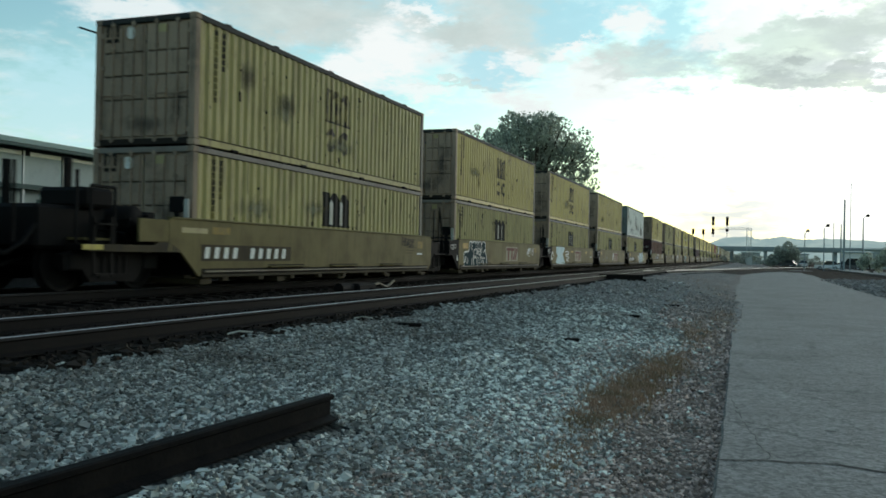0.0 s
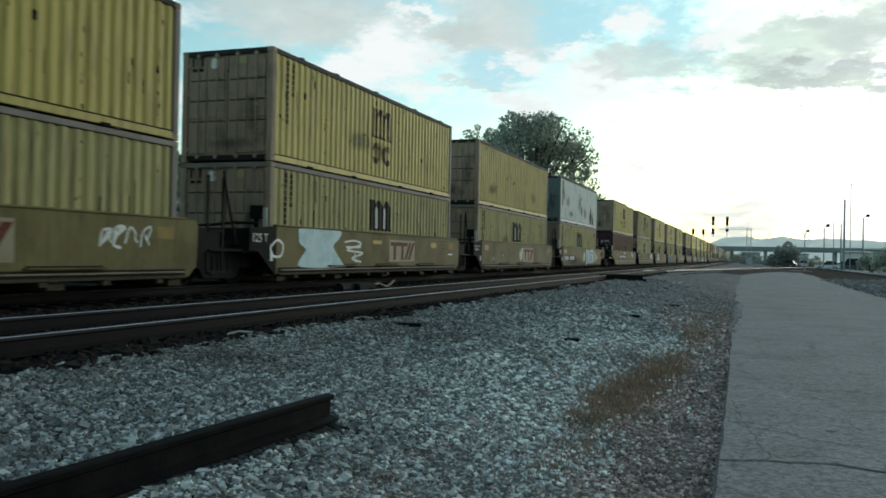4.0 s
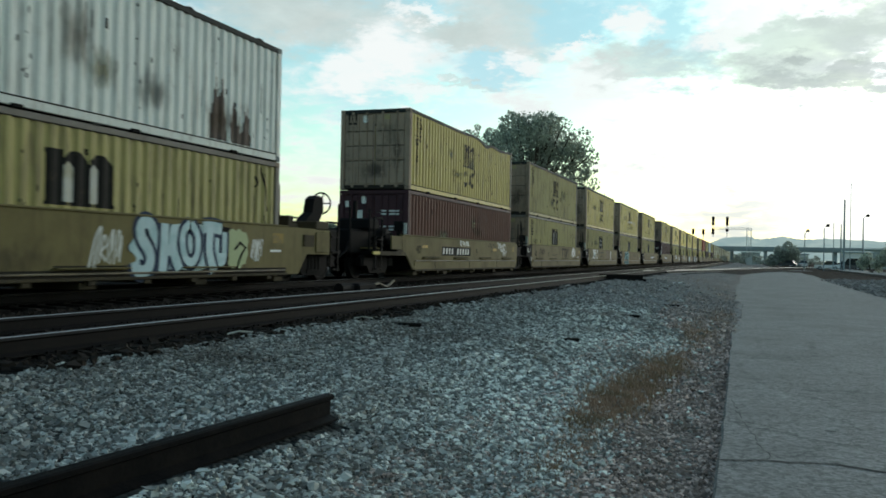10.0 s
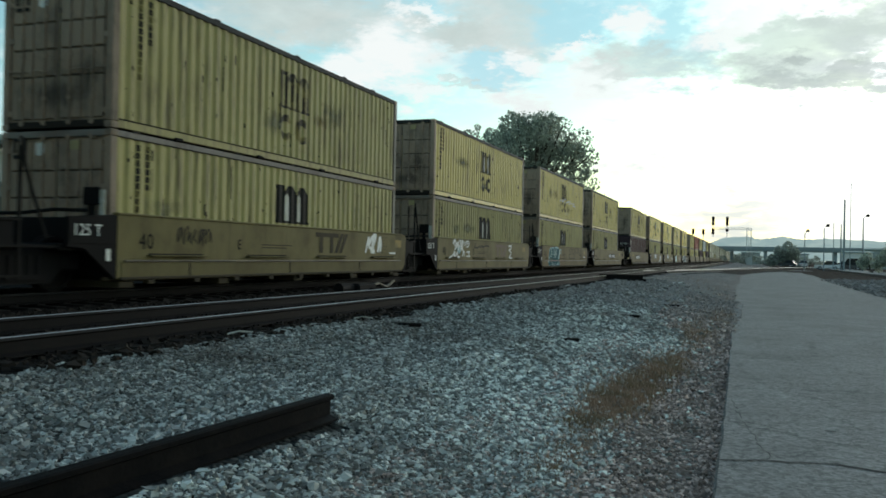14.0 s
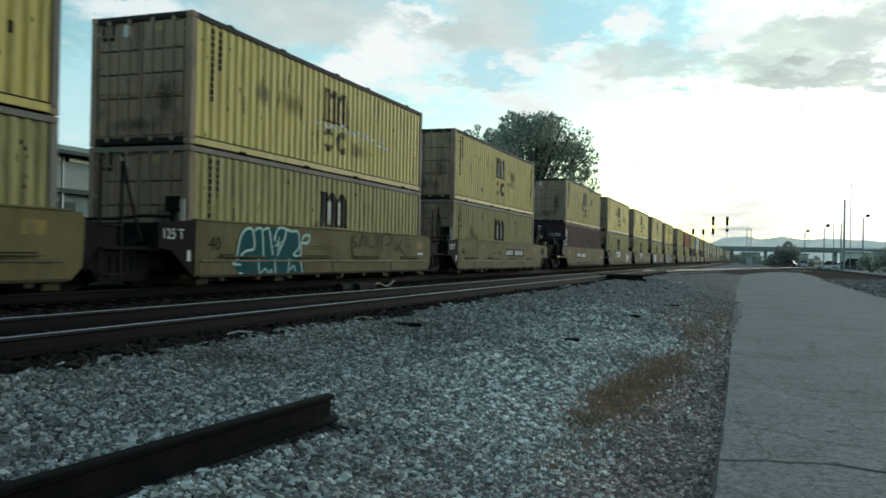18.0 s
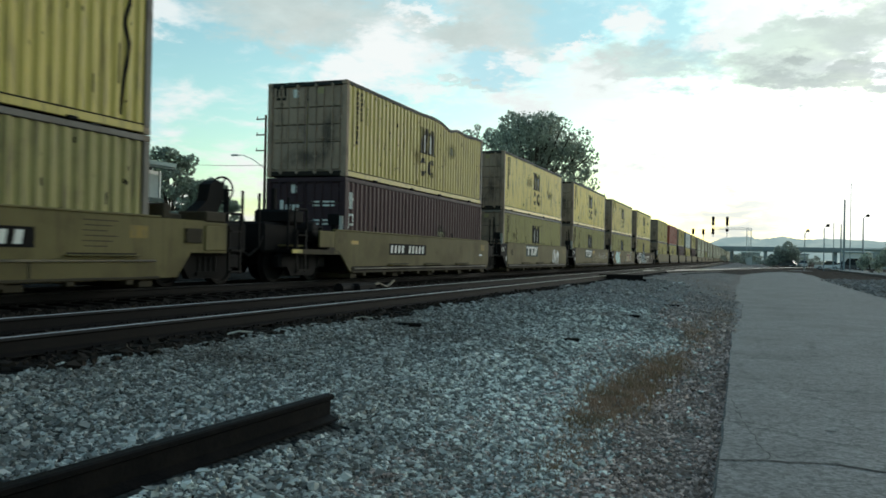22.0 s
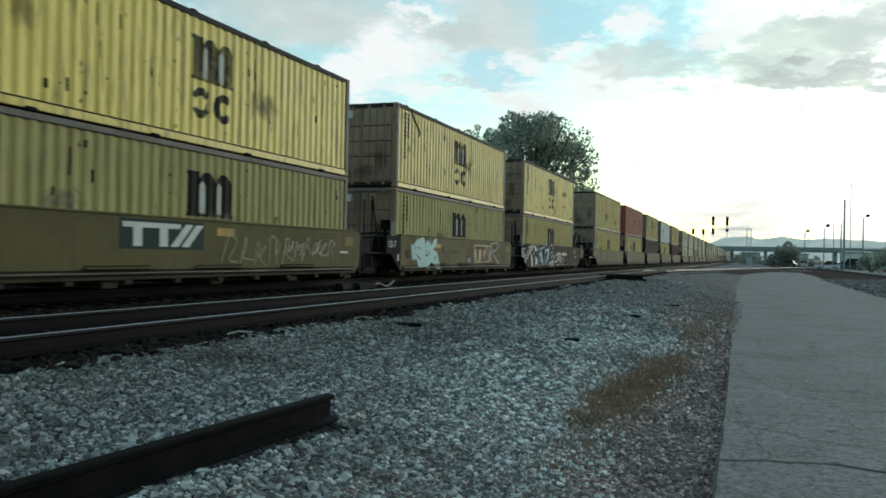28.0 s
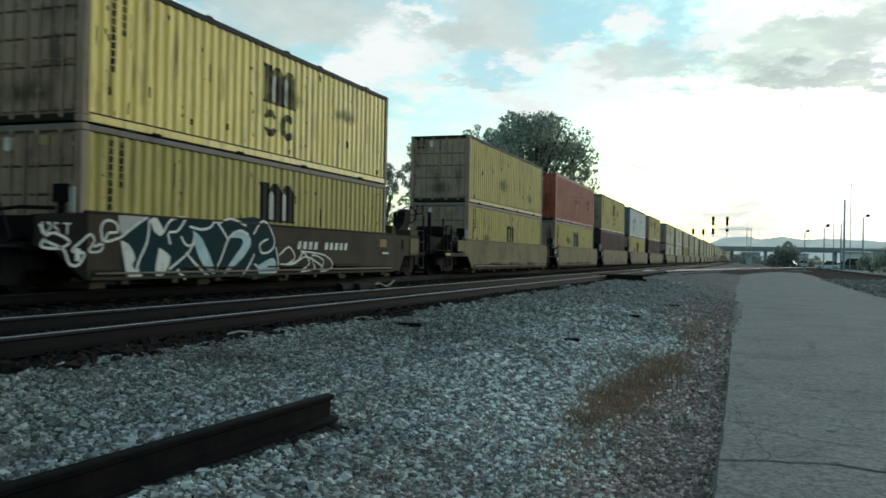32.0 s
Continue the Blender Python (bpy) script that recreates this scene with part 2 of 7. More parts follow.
M = dict(
    yellow=material("weathered_yellow_paint", (0.47, 0.365, 0.085), 0.55, spots=(0.20, 0.12, 0.05, 0.5), spot_scale=1.7, spot_at=(0.58, 0.76), streaks=(0.19, 0.135, 0.055, 0.8), streak_at=(0.46, 0.74), per_object=0.14, spec=0.35),
    # Dim early light and lower-box shade put into the base; streaks are dirt.
    dull=material("dim_lit_yellow_paint", (0.36, 0.305, 0.115), 0.6, spots=(0.17, 0.12, 0.06, 0.55), spot_scale=1.5, spot_at=(0.52, 0.74), streaks=(0.15, 0.115, 0.06, 0.85), streak_at=(0.44, 0.72), per_object=0.12, spec=0.3),
    # Door-end copy of dull, darkened for the dim light there; soot besides.
    dull_end=material("shaded_sooty_dull_paint", (0.30, 0.225, 0.165), 0.75, spots=(*SOOT, 0.6), spot_scale=1.2, spot_at=(0.46, 0.70), streaks=(0.07, 0.06, 0.045, 0.6), spec=0.2),
    # Late boxes' paint is brighter: the stronger sun is put into its base.
    gold=material("sun_bright_yellow_paint", (0.88, 0.655, 0.15), 0.46, spots=(0.22, 0.13, 0.05, 0.55), spot_scale=1.7, spot_at=(0.58, 0.76), streaks=(0.21, 0.145, 0.055, 0.8), streak_at=(0.47, 0.74), per_object=0.10, spec=0.5),
    # Paler yellow for the farthest boxes: air haze put into the base.
    faded=material("hazed_yellow_paint", (0.55, 0.50, 0.34), 0.6, spots=(0.25, 0.2, 0.12, 0.5), streaks=(0.25, 0.2, 0.12, 0.6), per_object=0.2),
    plum=material("dark_plum_paint", (0.075, 0.038, 0.040), 0.6, spots=(0.12, 0.085, 0.08, 0.4), streaks=(0.03, 0.02, 0.022, 0.6), spec=0.15),
    plum_end=material("dark_plum_door_paint", (0.045, 0.027, 0.033), 0.6, spots=(0.02, 0.015, 0.02, 0.6), spec=0.15),
    # Door-end yellow: the dim light on that end put in, besides soot.
    yellow_end=material("shaded_sooty_yellow_paint", (0.335, 0.25, 0.185), 0.75, spots=(*SOOT, 0.6), spot_scale=1.2, spot_at=(0.48, 0.72), streaks=(0.08, 0.07, 0.05, 0.6), spec=0.2),
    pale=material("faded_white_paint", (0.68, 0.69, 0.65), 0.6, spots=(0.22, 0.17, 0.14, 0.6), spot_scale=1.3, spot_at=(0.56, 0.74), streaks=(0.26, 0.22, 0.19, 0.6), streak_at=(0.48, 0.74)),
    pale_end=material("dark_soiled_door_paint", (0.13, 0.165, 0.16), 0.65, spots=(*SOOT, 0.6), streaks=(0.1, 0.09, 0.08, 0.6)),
    maroon=material("maroon_paint", (0.115, 0.042, 0.028), 0.6, spots=(0.14, 0.085, 0.075, 0.5), streaks=(0.05, 0.02, 0.02, 0.6), spec=0.15),
    maroon_end=material("dark_maroon_door_paint", (0.055, 0.025, 0.03), 0.6, spots=(0.02, 0.015, 0.02, 0.6), spec=0.15),
    red=material("brick_red_paint", (0.33, 0.07, 0.035), 0.6, spots=(0.16, 0.05, 0.03, 0.6), streaks=(0.1, 0.03, 0.02, 0.5)),
    khaki=material("dirty_yellow_car_paint", (0.155, 0.126, 0.052), 0.7, spots=(0.082, 0.064, 0.030, 0.75), spot_scale=1.0, spot_at=(0.42, 0.7), streaks=(0.105, 0.08, 0.038, 0.7), streak_at=(0.48, 0.75), per_object=0.14, spec=0.16),
    grimy=material("grimy_car_paint", (0.060, 0.047, 0.028), 0.75, spots=(0.03, 0.026, 0.02, 0.75), spot_scale=1.2, spot_at=(0.4, 0.7), streaks=(0.04, 0.035, 0.03, 0.7), spec=0.12),
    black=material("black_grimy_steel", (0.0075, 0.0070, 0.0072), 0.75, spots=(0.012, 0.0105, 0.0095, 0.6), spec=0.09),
    rail_top=material("dark_top_rail_paint", (0.020, 0.023, 0.023), 0.7, spots=(0.055, 0.05, 0.04, 0.5), spot_scale=0.9, spec=0.2),
    rail_mid=material("greyed_top_rail_paint", (0.19, 0.165, 0.14), 0.7, spots=(*RUST, 0.5), spot_scale=0.9, streaks=(0.05, 0.045, 0.04, 0.5)),
    pipe=material("dirty_pipe", (0.15, 0.12, 0.07), 0.45, spots=(0.03, 0.026, 0.02, 0.8), spot_scale=0.8, spot_at=(0.4, 0.6)),
    steel=material("worn_steel", (0.45, 0.44, 0.42), 0.35, 1.0, spots=(*RUST, 0.5)),
    rail_shine=material("shiny_worn_rail", (0.36, 0.36, 0.36), 0.4, 1.0, spots=(0.2, 0.17, 0.15, 0.6), spot_scale=2.0, spot_at=(0.5, 0.7)),
    steel_dull=material("dull_rail_head", (0.035, 0.033, 0.034), 0.75, 0.0, spots=(0.02, 0.017, 0.016, 0.7), spot_scale=3.0, spec=0.06),
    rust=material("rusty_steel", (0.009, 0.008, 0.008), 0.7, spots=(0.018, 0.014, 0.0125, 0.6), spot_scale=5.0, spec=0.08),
    ink=material("dark_brown_logo_paint", (0.035, 0.028, 0.022), 0.6, spots=(0.30, 0.24, 0.075, 0.75), spot_scale=2.2, spot_at=(0.47, 0.62), streaks=(0.28, 0.23, 0.08, 0.6), streak_at=(0.5, 0.7), spec=0.12),
    ink_solid=material("black_logo_paint", (0.022, 0.020, 0.018), 0.65, spots=(0.16, 0.125, 0.05, 0.7), spot_scale=2.6, spot_at=(0.58, 0.70), spec=0.08),
    ochre=material("faded_ochre_square", (0.26, 0.17, 0.02), 0.7, spots=(0.15, 0.115, 0.045, 0.8), spot_scale=4.0, spot_at=(0.42, 0.62)),
    ice=material("pale_blue_spray_paint", (0.42, 0.56, 0.60), 0.6, spots=(0.26, 0.42, 0.46, 0.6), spot_scale=3.0, spot_at=(0.45, 0.62)),
    navy=material("navy_spray_paint", (0.022, 0.036, 0.07), 0.6, spots=(0.10, 0.16, 0.22, 0.5), spot_scale=3.0, spec=0.1),
    lime=material("pale_green_spray_paint", (0.34, 0.40, 0.20), 0.6),
    white_paint=material("white_lettering_paint", (0.66, 0.66, 0.62), 0.6, spots=(0.25, 0.22, 0.15, 0.6), spot_scale=5.0, spot_at=(0.52, 0.68)),
    cyan=material("pale_cyan_spray_paint", (0.28, 0.52, 0.50), 0.5, spots=(0.15, 0.3, 0.3, 0.6), spot_scale=5.0),
    teal=material("dark_teal_spray_paint", (0.012, 0.034, 0.042), 0.75, spots=(0.022, 0.052, 0.06, 0.5), spot_scale=4.0, spec=0.06),
    teal_fresh=material("fresh_teal_spray_paint", (0.010, 0.072, 0.082), 0.7, spots=(0.015, 0.05, 0.06, 0.6), spot_scale=3.0, spec=0.06),
    # Darker brown that paints the thin shadows of the door grooves.
    groove=material("door_groove_shade", (0.075, 0.062, 0.05), 0.9, spec=0.06),
    rust_bleed=material("brown_rust_bleed", (0.105, 0.072, 0.058), 0.8, spots=(0.22, 0.19, 0.17, 0.7), spot_scale=2.0, streaks=(0.05, 0.035, 0.03, 0.7), streak_at=(0.45, 0.7)),
    # Between yellow and gold: part of the later sun is in the base.
    amber=material("part_sunlit_yellow_paint", (0.56, 0.43, 0.10), 0.52, spots=(0.21, 0.125, 0.05, 0.5), spot_scale=1.7, spot_at=(0.58, 0.76), streaks=(0.20, 0.14, 0.055, 0.8), streak_at=(0.46, 0.74), per_object=0.10, spec=0.4),
    # Lighter copy of dull for later lower boxes: more sun in the base.
    muted=material("half_lit_yellow_paint", (0.44, 0.37, 0.135), 0.6, spots=(0.19, 0.14, 0.07, 0.5), spot_scale=1.5, spot_at=(0.54, 0.76), streaks=(0.18, 0.14, 0.07, 0.8), streak_at=(0.46, 0.74), per_object=0.10, spec=0.3),
    ladder_iron=material("grimy_ladder_iron", (0.012, 0.011, 0.010), 0.7, spots=(0.008, 0.007, 0.006, 0.7), spec=0.08),
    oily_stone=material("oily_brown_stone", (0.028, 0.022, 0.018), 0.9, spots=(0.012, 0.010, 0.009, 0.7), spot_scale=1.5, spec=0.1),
    # Near-black for painted gap shade, and for dark sills and creases.
    soot=material("soot_and_gap_shade", (0.030, 0.026, 0.022), 0.9, spec=0.05),
    orange=material("amber_sticker", (0.50, 0.30, 0.03), 0.6, spots=(0.24, 0.17, 0.05, 0.8), spot_scale=4.0, spot_at=(0.42, 0.62)),
    brick=material("brown_red_logo_paint", (0.115, 0.026, 0.018), 0.6, spots=(0.2, 0.10, 0.05, 0.5), spot_scale=5.0, spec=0.12),
    greenplate=material("dark_green_plate_paint", (0.03, 0.05, 0.04), 0.6, spec=0.08),
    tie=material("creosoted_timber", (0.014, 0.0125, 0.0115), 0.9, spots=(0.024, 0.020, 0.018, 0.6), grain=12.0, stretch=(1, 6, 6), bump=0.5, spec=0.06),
    weed=material("dry_weed", (0.40, 0.26, 0.175), 0.9, vary=0.35, grain=6.0, spots=(0.20, 0.15, 0.085, 0.8), spot_scale=2.5, spot_at=(0.42, 0.6)),
    old_rail=material("old_rail_steel", (0.006, 0.006, 0.0065), 0.55, spots=(0.015, 0.0125, 0.0115, 0.7), spot_scale=6.0, spot_at=(0.4, 0.65), grain=40.0, vary=0.3, bump=0.3, spec=0.03),
    bare=material("pale_rubbed_paint", (0.47, 0.46, 0.42), 0.6, spots=(0.30, 0.26, 0.14, 0.7), spot_scale=3.0, spot_at=(0.45, 0.65)),
    panel=material("pale_metal_siding", (0.33, 0.375, 0.36), 0.55, spots=(0.25, 0.285, 0.28, 0.5), grain=8.0, vary=0.05),
    green_trim=material("dark_green_fascia", (0.02, 0.06, 0.055), 0.6),
    roofing=material("grey_green_metal_roof", (0.19, 0.28, 0.27), 0.5),
    bark=material("grey_brown_bark", (0.08, 0.06, 0.045), 0.9, bump=0.6),
    plate_rose=material("pale_rose_plate_paint", (0.27, 0.225, 0.14), 0.65, spots=(0.20, 0.165, 0.09, 0.7), spot_scale=2.5, spot_at=(0.42, 0.66)),
    plate_pale=material("pale_yellow_plate_paint", (0.34, 0.28, 0.13), 0.6, spots=(0.2, 0.16, 0.09, 0.6), spot_scale=3.0),
    # Grey for overpass and far poles, with distance haze in the colour.
    haze_dark=material("hazed_far_grey", (0.26, 0.30, 0.31), 0.9),
    concrete=material("pale_concrete", (0.42, 0.41, 0.39), 0.85, spots=(0.3, 0.29, 0.27, 0.6)),
    galvan=material("galvanised_steel", (0.40, 0.42, 0.42), 0.5, 0.6),
    dark_glass=material("dark_window", (0.02, 0.025, 0.03), 0.15),
    car_white=material("white_car_paint", (0.7, 0.7, 0.69), 0.3, coat=0.5, vary=0.03),
    car_dark=material("dark_car_paint", (0.04, 0.045, 0.05), 0.3, coat=0.5, vary=0.03),
    rubber=material("black_rubber", (0.02, 0.02, 0.02), 0.8),
    red_lens=material("red_lens", (0.3, 0.03, 0.02), 0.3),
)
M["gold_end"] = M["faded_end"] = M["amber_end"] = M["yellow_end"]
M["muted_end"] = M["dull_end"]


def stone_material(name, dark, pale):
    """Loose stones, each of its own tone."""
    m = bpy.data.materials.new(name)
    m.use_nodes = True
    n = Nodes(m.node_tree)
    isle = n.add("ShaderNodeNewGeometry").outputs["Random Per Island"]
    co = n.add("ShaderNodeTexCoord").outputs["Object"]
    grit = n.noise(co, 70.0, 5.0, 0.65)
    big = n.noise(co, 0.6, 5.0, 0.6)
    f = n.math("ADD", n.math("MULTIPLY", n.math("POWER", isle, 2.2), 1.12), n.math("MULTIPLY", grit, 0.26))
    col = n.mix(f, (*dark, 1), (*pale, 1))
    col = n.mix(n.ramp(big, 0.46, 0.66, 0.0, 0.55), col, (0.11, 0.085, 0.068, 1))
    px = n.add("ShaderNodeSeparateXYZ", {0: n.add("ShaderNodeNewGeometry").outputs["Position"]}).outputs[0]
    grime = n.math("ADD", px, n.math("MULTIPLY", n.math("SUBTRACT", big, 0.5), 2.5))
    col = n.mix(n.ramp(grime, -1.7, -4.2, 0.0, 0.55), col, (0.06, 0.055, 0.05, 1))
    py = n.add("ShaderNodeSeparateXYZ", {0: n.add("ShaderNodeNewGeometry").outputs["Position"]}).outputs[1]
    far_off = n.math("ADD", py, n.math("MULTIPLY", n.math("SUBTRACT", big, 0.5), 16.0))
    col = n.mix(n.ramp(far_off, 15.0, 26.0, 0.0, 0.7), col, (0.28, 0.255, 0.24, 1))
    b = n.add("ShaderNodeBump", {"Strength": 0.35, "Distance": 0.004, "Height": grit}).outputs[0]
    n.add("ShaderNodeOutputMaterial", {0: n.add("ShaderNodeBsdfPrincipled", {"Base Color": col, "Roughness": 0.85, "Normal": b, "Specular IOR Level": 0.25}).outputs[0]})
    return m


def leaf_material(name, col, through_col):
    """Thin leaves that let some light through."""
    m = bpy.data.materials.new(name)
    m.use_nodes = True
    n = Nodes(m.node_tree)
    isle = n.add("ShaderNodeNewGeometry").outputs["Random Per Island"]
    k = n.math("ADD", 0.55, n.math("MULTIPLY", isle, 0.9))
    k3 = n.add("ShaderNodeCombineColor", {0: k, 1: k, 2: k}).outputs[0]
    a = n.add("ShaderNodeBsdfPrincipled", {"Base Color": n.mix(1.0, (*col, 1), k3, "MULTIPLY"), "Roughness": 0.6})
    b = n.add("ShaderNodeBsdfTranslucent", {"Color": n.mix(1.0, (*through_col, 1), k3, "MULTIPLY")})
    n.add("ShaderNodeOutputMaterial", {0: n.add("ShaderNodeMixShader", {0: 0.45, 1: a.outputs[0], 2: b.outputs[0]}).outputs[0]})
    return m


# Leaf green lightened: the haze before the trees is put into it.
M["leaf"] = leaf_material("haze_pale_leaf_green", (0.27, 0.30, 0.25), (0.50, 0.55, 0.43))
# Paler still: more haze in the colour for the far bushes.
M["haze_green"] = leaf_material("hazed_bush_green", (0.30, 0.315, 0.285), (0.48, 0.52, 0.44))


def backdrop_material():
    """Far hills in the haze, as a plain glowing backdrop."""
    m = bpy.data.materials.new("hazy_blue_hillside")
    m.use_nodes = True
    n = Nodes(m.node_tree)
    p = n.add("ShaderNodeNewGeometry").outputs["Position"]
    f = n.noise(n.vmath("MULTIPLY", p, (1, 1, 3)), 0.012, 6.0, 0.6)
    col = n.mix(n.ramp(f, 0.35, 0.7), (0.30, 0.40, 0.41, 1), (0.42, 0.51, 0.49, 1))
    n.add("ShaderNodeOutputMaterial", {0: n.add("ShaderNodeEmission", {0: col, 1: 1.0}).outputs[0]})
    return m


def asphalt_material():
    """Old asphalt: coarse aggregate, long wear streaks, pale and dark patches."""
    m = bpy.data.materials.new("old_grey_asphalt")
    m.use_nodes = True
    n = Nodes(m.node_tree)
    p = n.add("ShaderNodeNewGeometry").outputs["Position"]
    fine = n.noise(p, 55.0, 4.0, 0.7)
    mid = n.noise(p, 9.0, 6.0, 0.65)
    wide = n.noise(p, 0.55, 6.0, 0.6)
    streak = n.noise(n.vmath("MULTIPLY", p, (0.7, 5.0, 1.0)), 1.6, 6.0, 0.65)
    speck = n.add("ShaderNodeTexVoronoi", {"Vector": p, "Scale": 38.0}, feature="F1").outputs["Color"]
    tone = n.add("ShaderNodeSeparateColor", {0: speck}).outputs[0]
    k = n.math("ADD", n.math("ADD", n.math("MULTIPLY", fine, 0.35), n.math("MULTIPLY", mid, 0.45)), n.math("ADD", n.math("MULTIPLY", streak, 0.24), n.math("MULTIPLY", tone, 0.34)))
    col = n.mix(n.ramp(k, 0.35, 1.05), (0.108, 0.102, 0.096, 1), (0.40, 0.38, 0.355, 1))
    col = n.mix(n.ramp(wide, 0.42, 0.7, 0.0, 0.45), col, (0.13, 0.125, 0.115, 1))
    split = n.add("ShaderNodeTexVoronoi", {"Vector": n.vmath("ADD", n.vmath("MULTIPLY", p, (0.8, 0.5, 1.0)), n.add("ShaderNodeCombineXYZ", {0: n.math("MULTIPLY", mid, 0.5), 1: n.math("MULTIPLY", wide, 0.8)}).outputs[0]), "Scale": 0.9}, feature="DISTANCE_TO_EDGE").outputs["Distance"]
    col = n.mix(n.ramp(split, 0.012, 0.004, 0.0, 0.55), col, (0.05, 0.05, 0.047, 1))
    b = n.add("ShaderNodeBump", {"Strength": 0.7, "Distance": 0.012, "Height": n.math("ADD", fine, n.math("MULTIPLY", tone, 0.6))}).outputs[0]
    n.add("ShaderNodeOutputMaterial", {0: n.add("ShaderNodeBsdfPrincipled", {"Base Color": col, "Roughness": 0.88, "Normal": b}).outputs[0]})
    return m


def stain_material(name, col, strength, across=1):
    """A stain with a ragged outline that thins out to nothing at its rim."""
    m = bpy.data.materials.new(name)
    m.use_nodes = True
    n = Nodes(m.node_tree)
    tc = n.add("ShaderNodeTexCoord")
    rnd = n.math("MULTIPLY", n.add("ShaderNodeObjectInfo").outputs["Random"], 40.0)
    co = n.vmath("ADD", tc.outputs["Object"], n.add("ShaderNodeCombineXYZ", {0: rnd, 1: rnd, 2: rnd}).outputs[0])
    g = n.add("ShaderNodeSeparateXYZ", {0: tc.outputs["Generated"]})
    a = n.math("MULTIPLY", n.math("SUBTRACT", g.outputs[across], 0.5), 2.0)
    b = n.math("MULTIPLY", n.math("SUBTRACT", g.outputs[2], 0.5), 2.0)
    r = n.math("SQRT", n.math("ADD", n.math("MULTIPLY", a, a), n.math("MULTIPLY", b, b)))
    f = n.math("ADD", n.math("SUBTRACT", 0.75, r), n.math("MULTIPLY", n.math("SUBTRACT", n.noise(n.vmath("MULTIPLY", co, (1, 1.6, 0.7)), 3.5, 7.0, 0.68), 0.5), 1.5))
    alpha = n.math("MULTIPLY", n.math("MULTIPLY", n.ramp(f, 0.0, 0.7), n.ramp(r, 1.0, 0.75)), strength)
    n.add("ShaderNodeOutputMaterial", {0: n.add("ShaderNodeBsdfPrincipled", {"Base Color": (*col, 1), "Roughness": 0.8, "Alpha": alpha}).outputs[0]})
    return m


M["asphalt"] = asphalt_material()
M["soot_stain"] = stain_material("soot_stain", (0.06, 0.05, 0.035), 0.5)
M["rust_stain"] = stain_material("rust_stain", (0.14, 0.085, 0.04), 0.45)
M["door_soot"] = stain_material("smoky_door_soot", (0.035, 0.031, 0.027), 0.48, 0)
M["grey_haze"] = stain_material("thin_grey_spray_haze", (0.36, 0.35, 0.30), 0.7)
M["cyan_thin"] = stain_material("thin_blue_spray_haze", (0.36, 0.56, 0.58), 0.8)
M["brick_thin"] = material("worn_brown_mark_paint", (0.11, 0.062, 0.032), 0.65, spots=(0.15, 0.12, 0.05, 0.7), spot_scale=3.0)
M["dust_stain"] = stain_material("dust_stain", (0.30, 0.27, 0.17), 0.6)
M["mulch"] = stone_material("brown_mulch", (0.10, 0.083, 0.076), (0.50, 0.43, 0.40))
M["hill"] = backdrop_material()
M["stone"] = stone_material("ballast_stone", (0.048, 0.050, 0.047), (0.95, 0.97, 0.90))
M["gravel"] = stone_material("brown_gravel", (0.13, 0.098, 0.083), (0.74, 0.575, 0.50))


# ---- mesh helpers ----
def mesh_of(bm, mat, smooth=False):
    me = bpy.data.meshes.new("mesh")
    bm.normal_update()
    bm.to_mesh(me)
    bm.free()
    me.materials.append(mat)
    if smooth:
        for p in me.polygons:
            p.use_smooth = True
    return me


def part(name, bm, mat, parent, label="", smooth=False):
    """One mesh object under a thing or a part; bm is a bmesh or a finished mesh."""
    me = bm if isinstance(bm, bpy.types.Mesh) else mesh_of(bm, mat, smooth)
    ob = new(name, me)
    ob.parent = parent
    return tagged(ob, label)


def thing(name, label, category, group="", kind="", m=None):
    ob = new(name)
    ob.empty_display_size = 0.2
    if m is not None:
        ob.matrix_basis = m
    return tagged(ob, label, category, group, kind)


def solid(name, bm, mat, label, category, group="", kind="", smooth=False):
    me = bm if isinstance(bm, bpy.types.Mesh) else mesh_of(bm, mat, smooth)
    return tagged(new(name, me), label, category, group, kind)


def box(x0, x1, y0, y1, z0, z1, bm=None, bevel=0.0):
    b = bmesh.new() if bm is None else bm
    r = bmesh.ops.create_cube(b, size=1.0, matrix=Matrix.Translation(((x0 + x1) / 2, (y0 + y1) / 2, (z0 + z1) / 2)) @ Matrix.Diagonal((abs(x1 - x0), abs(y1 - y0), abs(z1 - z0), 1)))
    if bevel:
        es = list({e for v in r["verts"] for e in v.link_edges})
        bmesh.ops.bevel(b, geom=es, offset=bevel, segments=1, affect="EDGES")
    return b


def prism(poly, x0, x1, bm=None):
    """A polygon in (y, z), drawn out from x0 to x1."""
    b = bmesh.new() if bm is None else bm
    lo = [b.verts.new((x0, y, z)) for y, z in poly]
    hi = [b.verts.new((x1, y, z)) for y, z in poly]
    fs = [b.faces.new(lo), b.faces.new(hi[::-1])]
    n = len(poly)
    for i in range(n):
        fs.append(b.faces.new((lo[i], hi[i], hi[(i + 1) % n], lo[(i + 1) % n])))
    bmesh.ops.recalc_face_normals(b, faces=fs)
    return b


def tube(a, b_, r0, r1=None, seg=8, bm=None):
    """A round bar from a to b_."""
    b = bmesh.new() if bm is None else bm
    a, c = Vector(a), Vector(b_)
    q = (c - a).to_track_quat("Z", "Y").to_matrix().to_4x4()
    bmesh.ops.create_cone(b, cap_ends=True, segments=seg, radius1=r0, radius2=r0 if r1 is None else r1, depth=(c - a).length, matrix=Matrix.Translation((a + c) / 2) @ q)
    return b


def lathe_x(profile, seg=24, bm=None):
    """Turns (x, radius) pairs round the x axis."""
    b = bmesh.new() if bm is None else bm
    rings = []
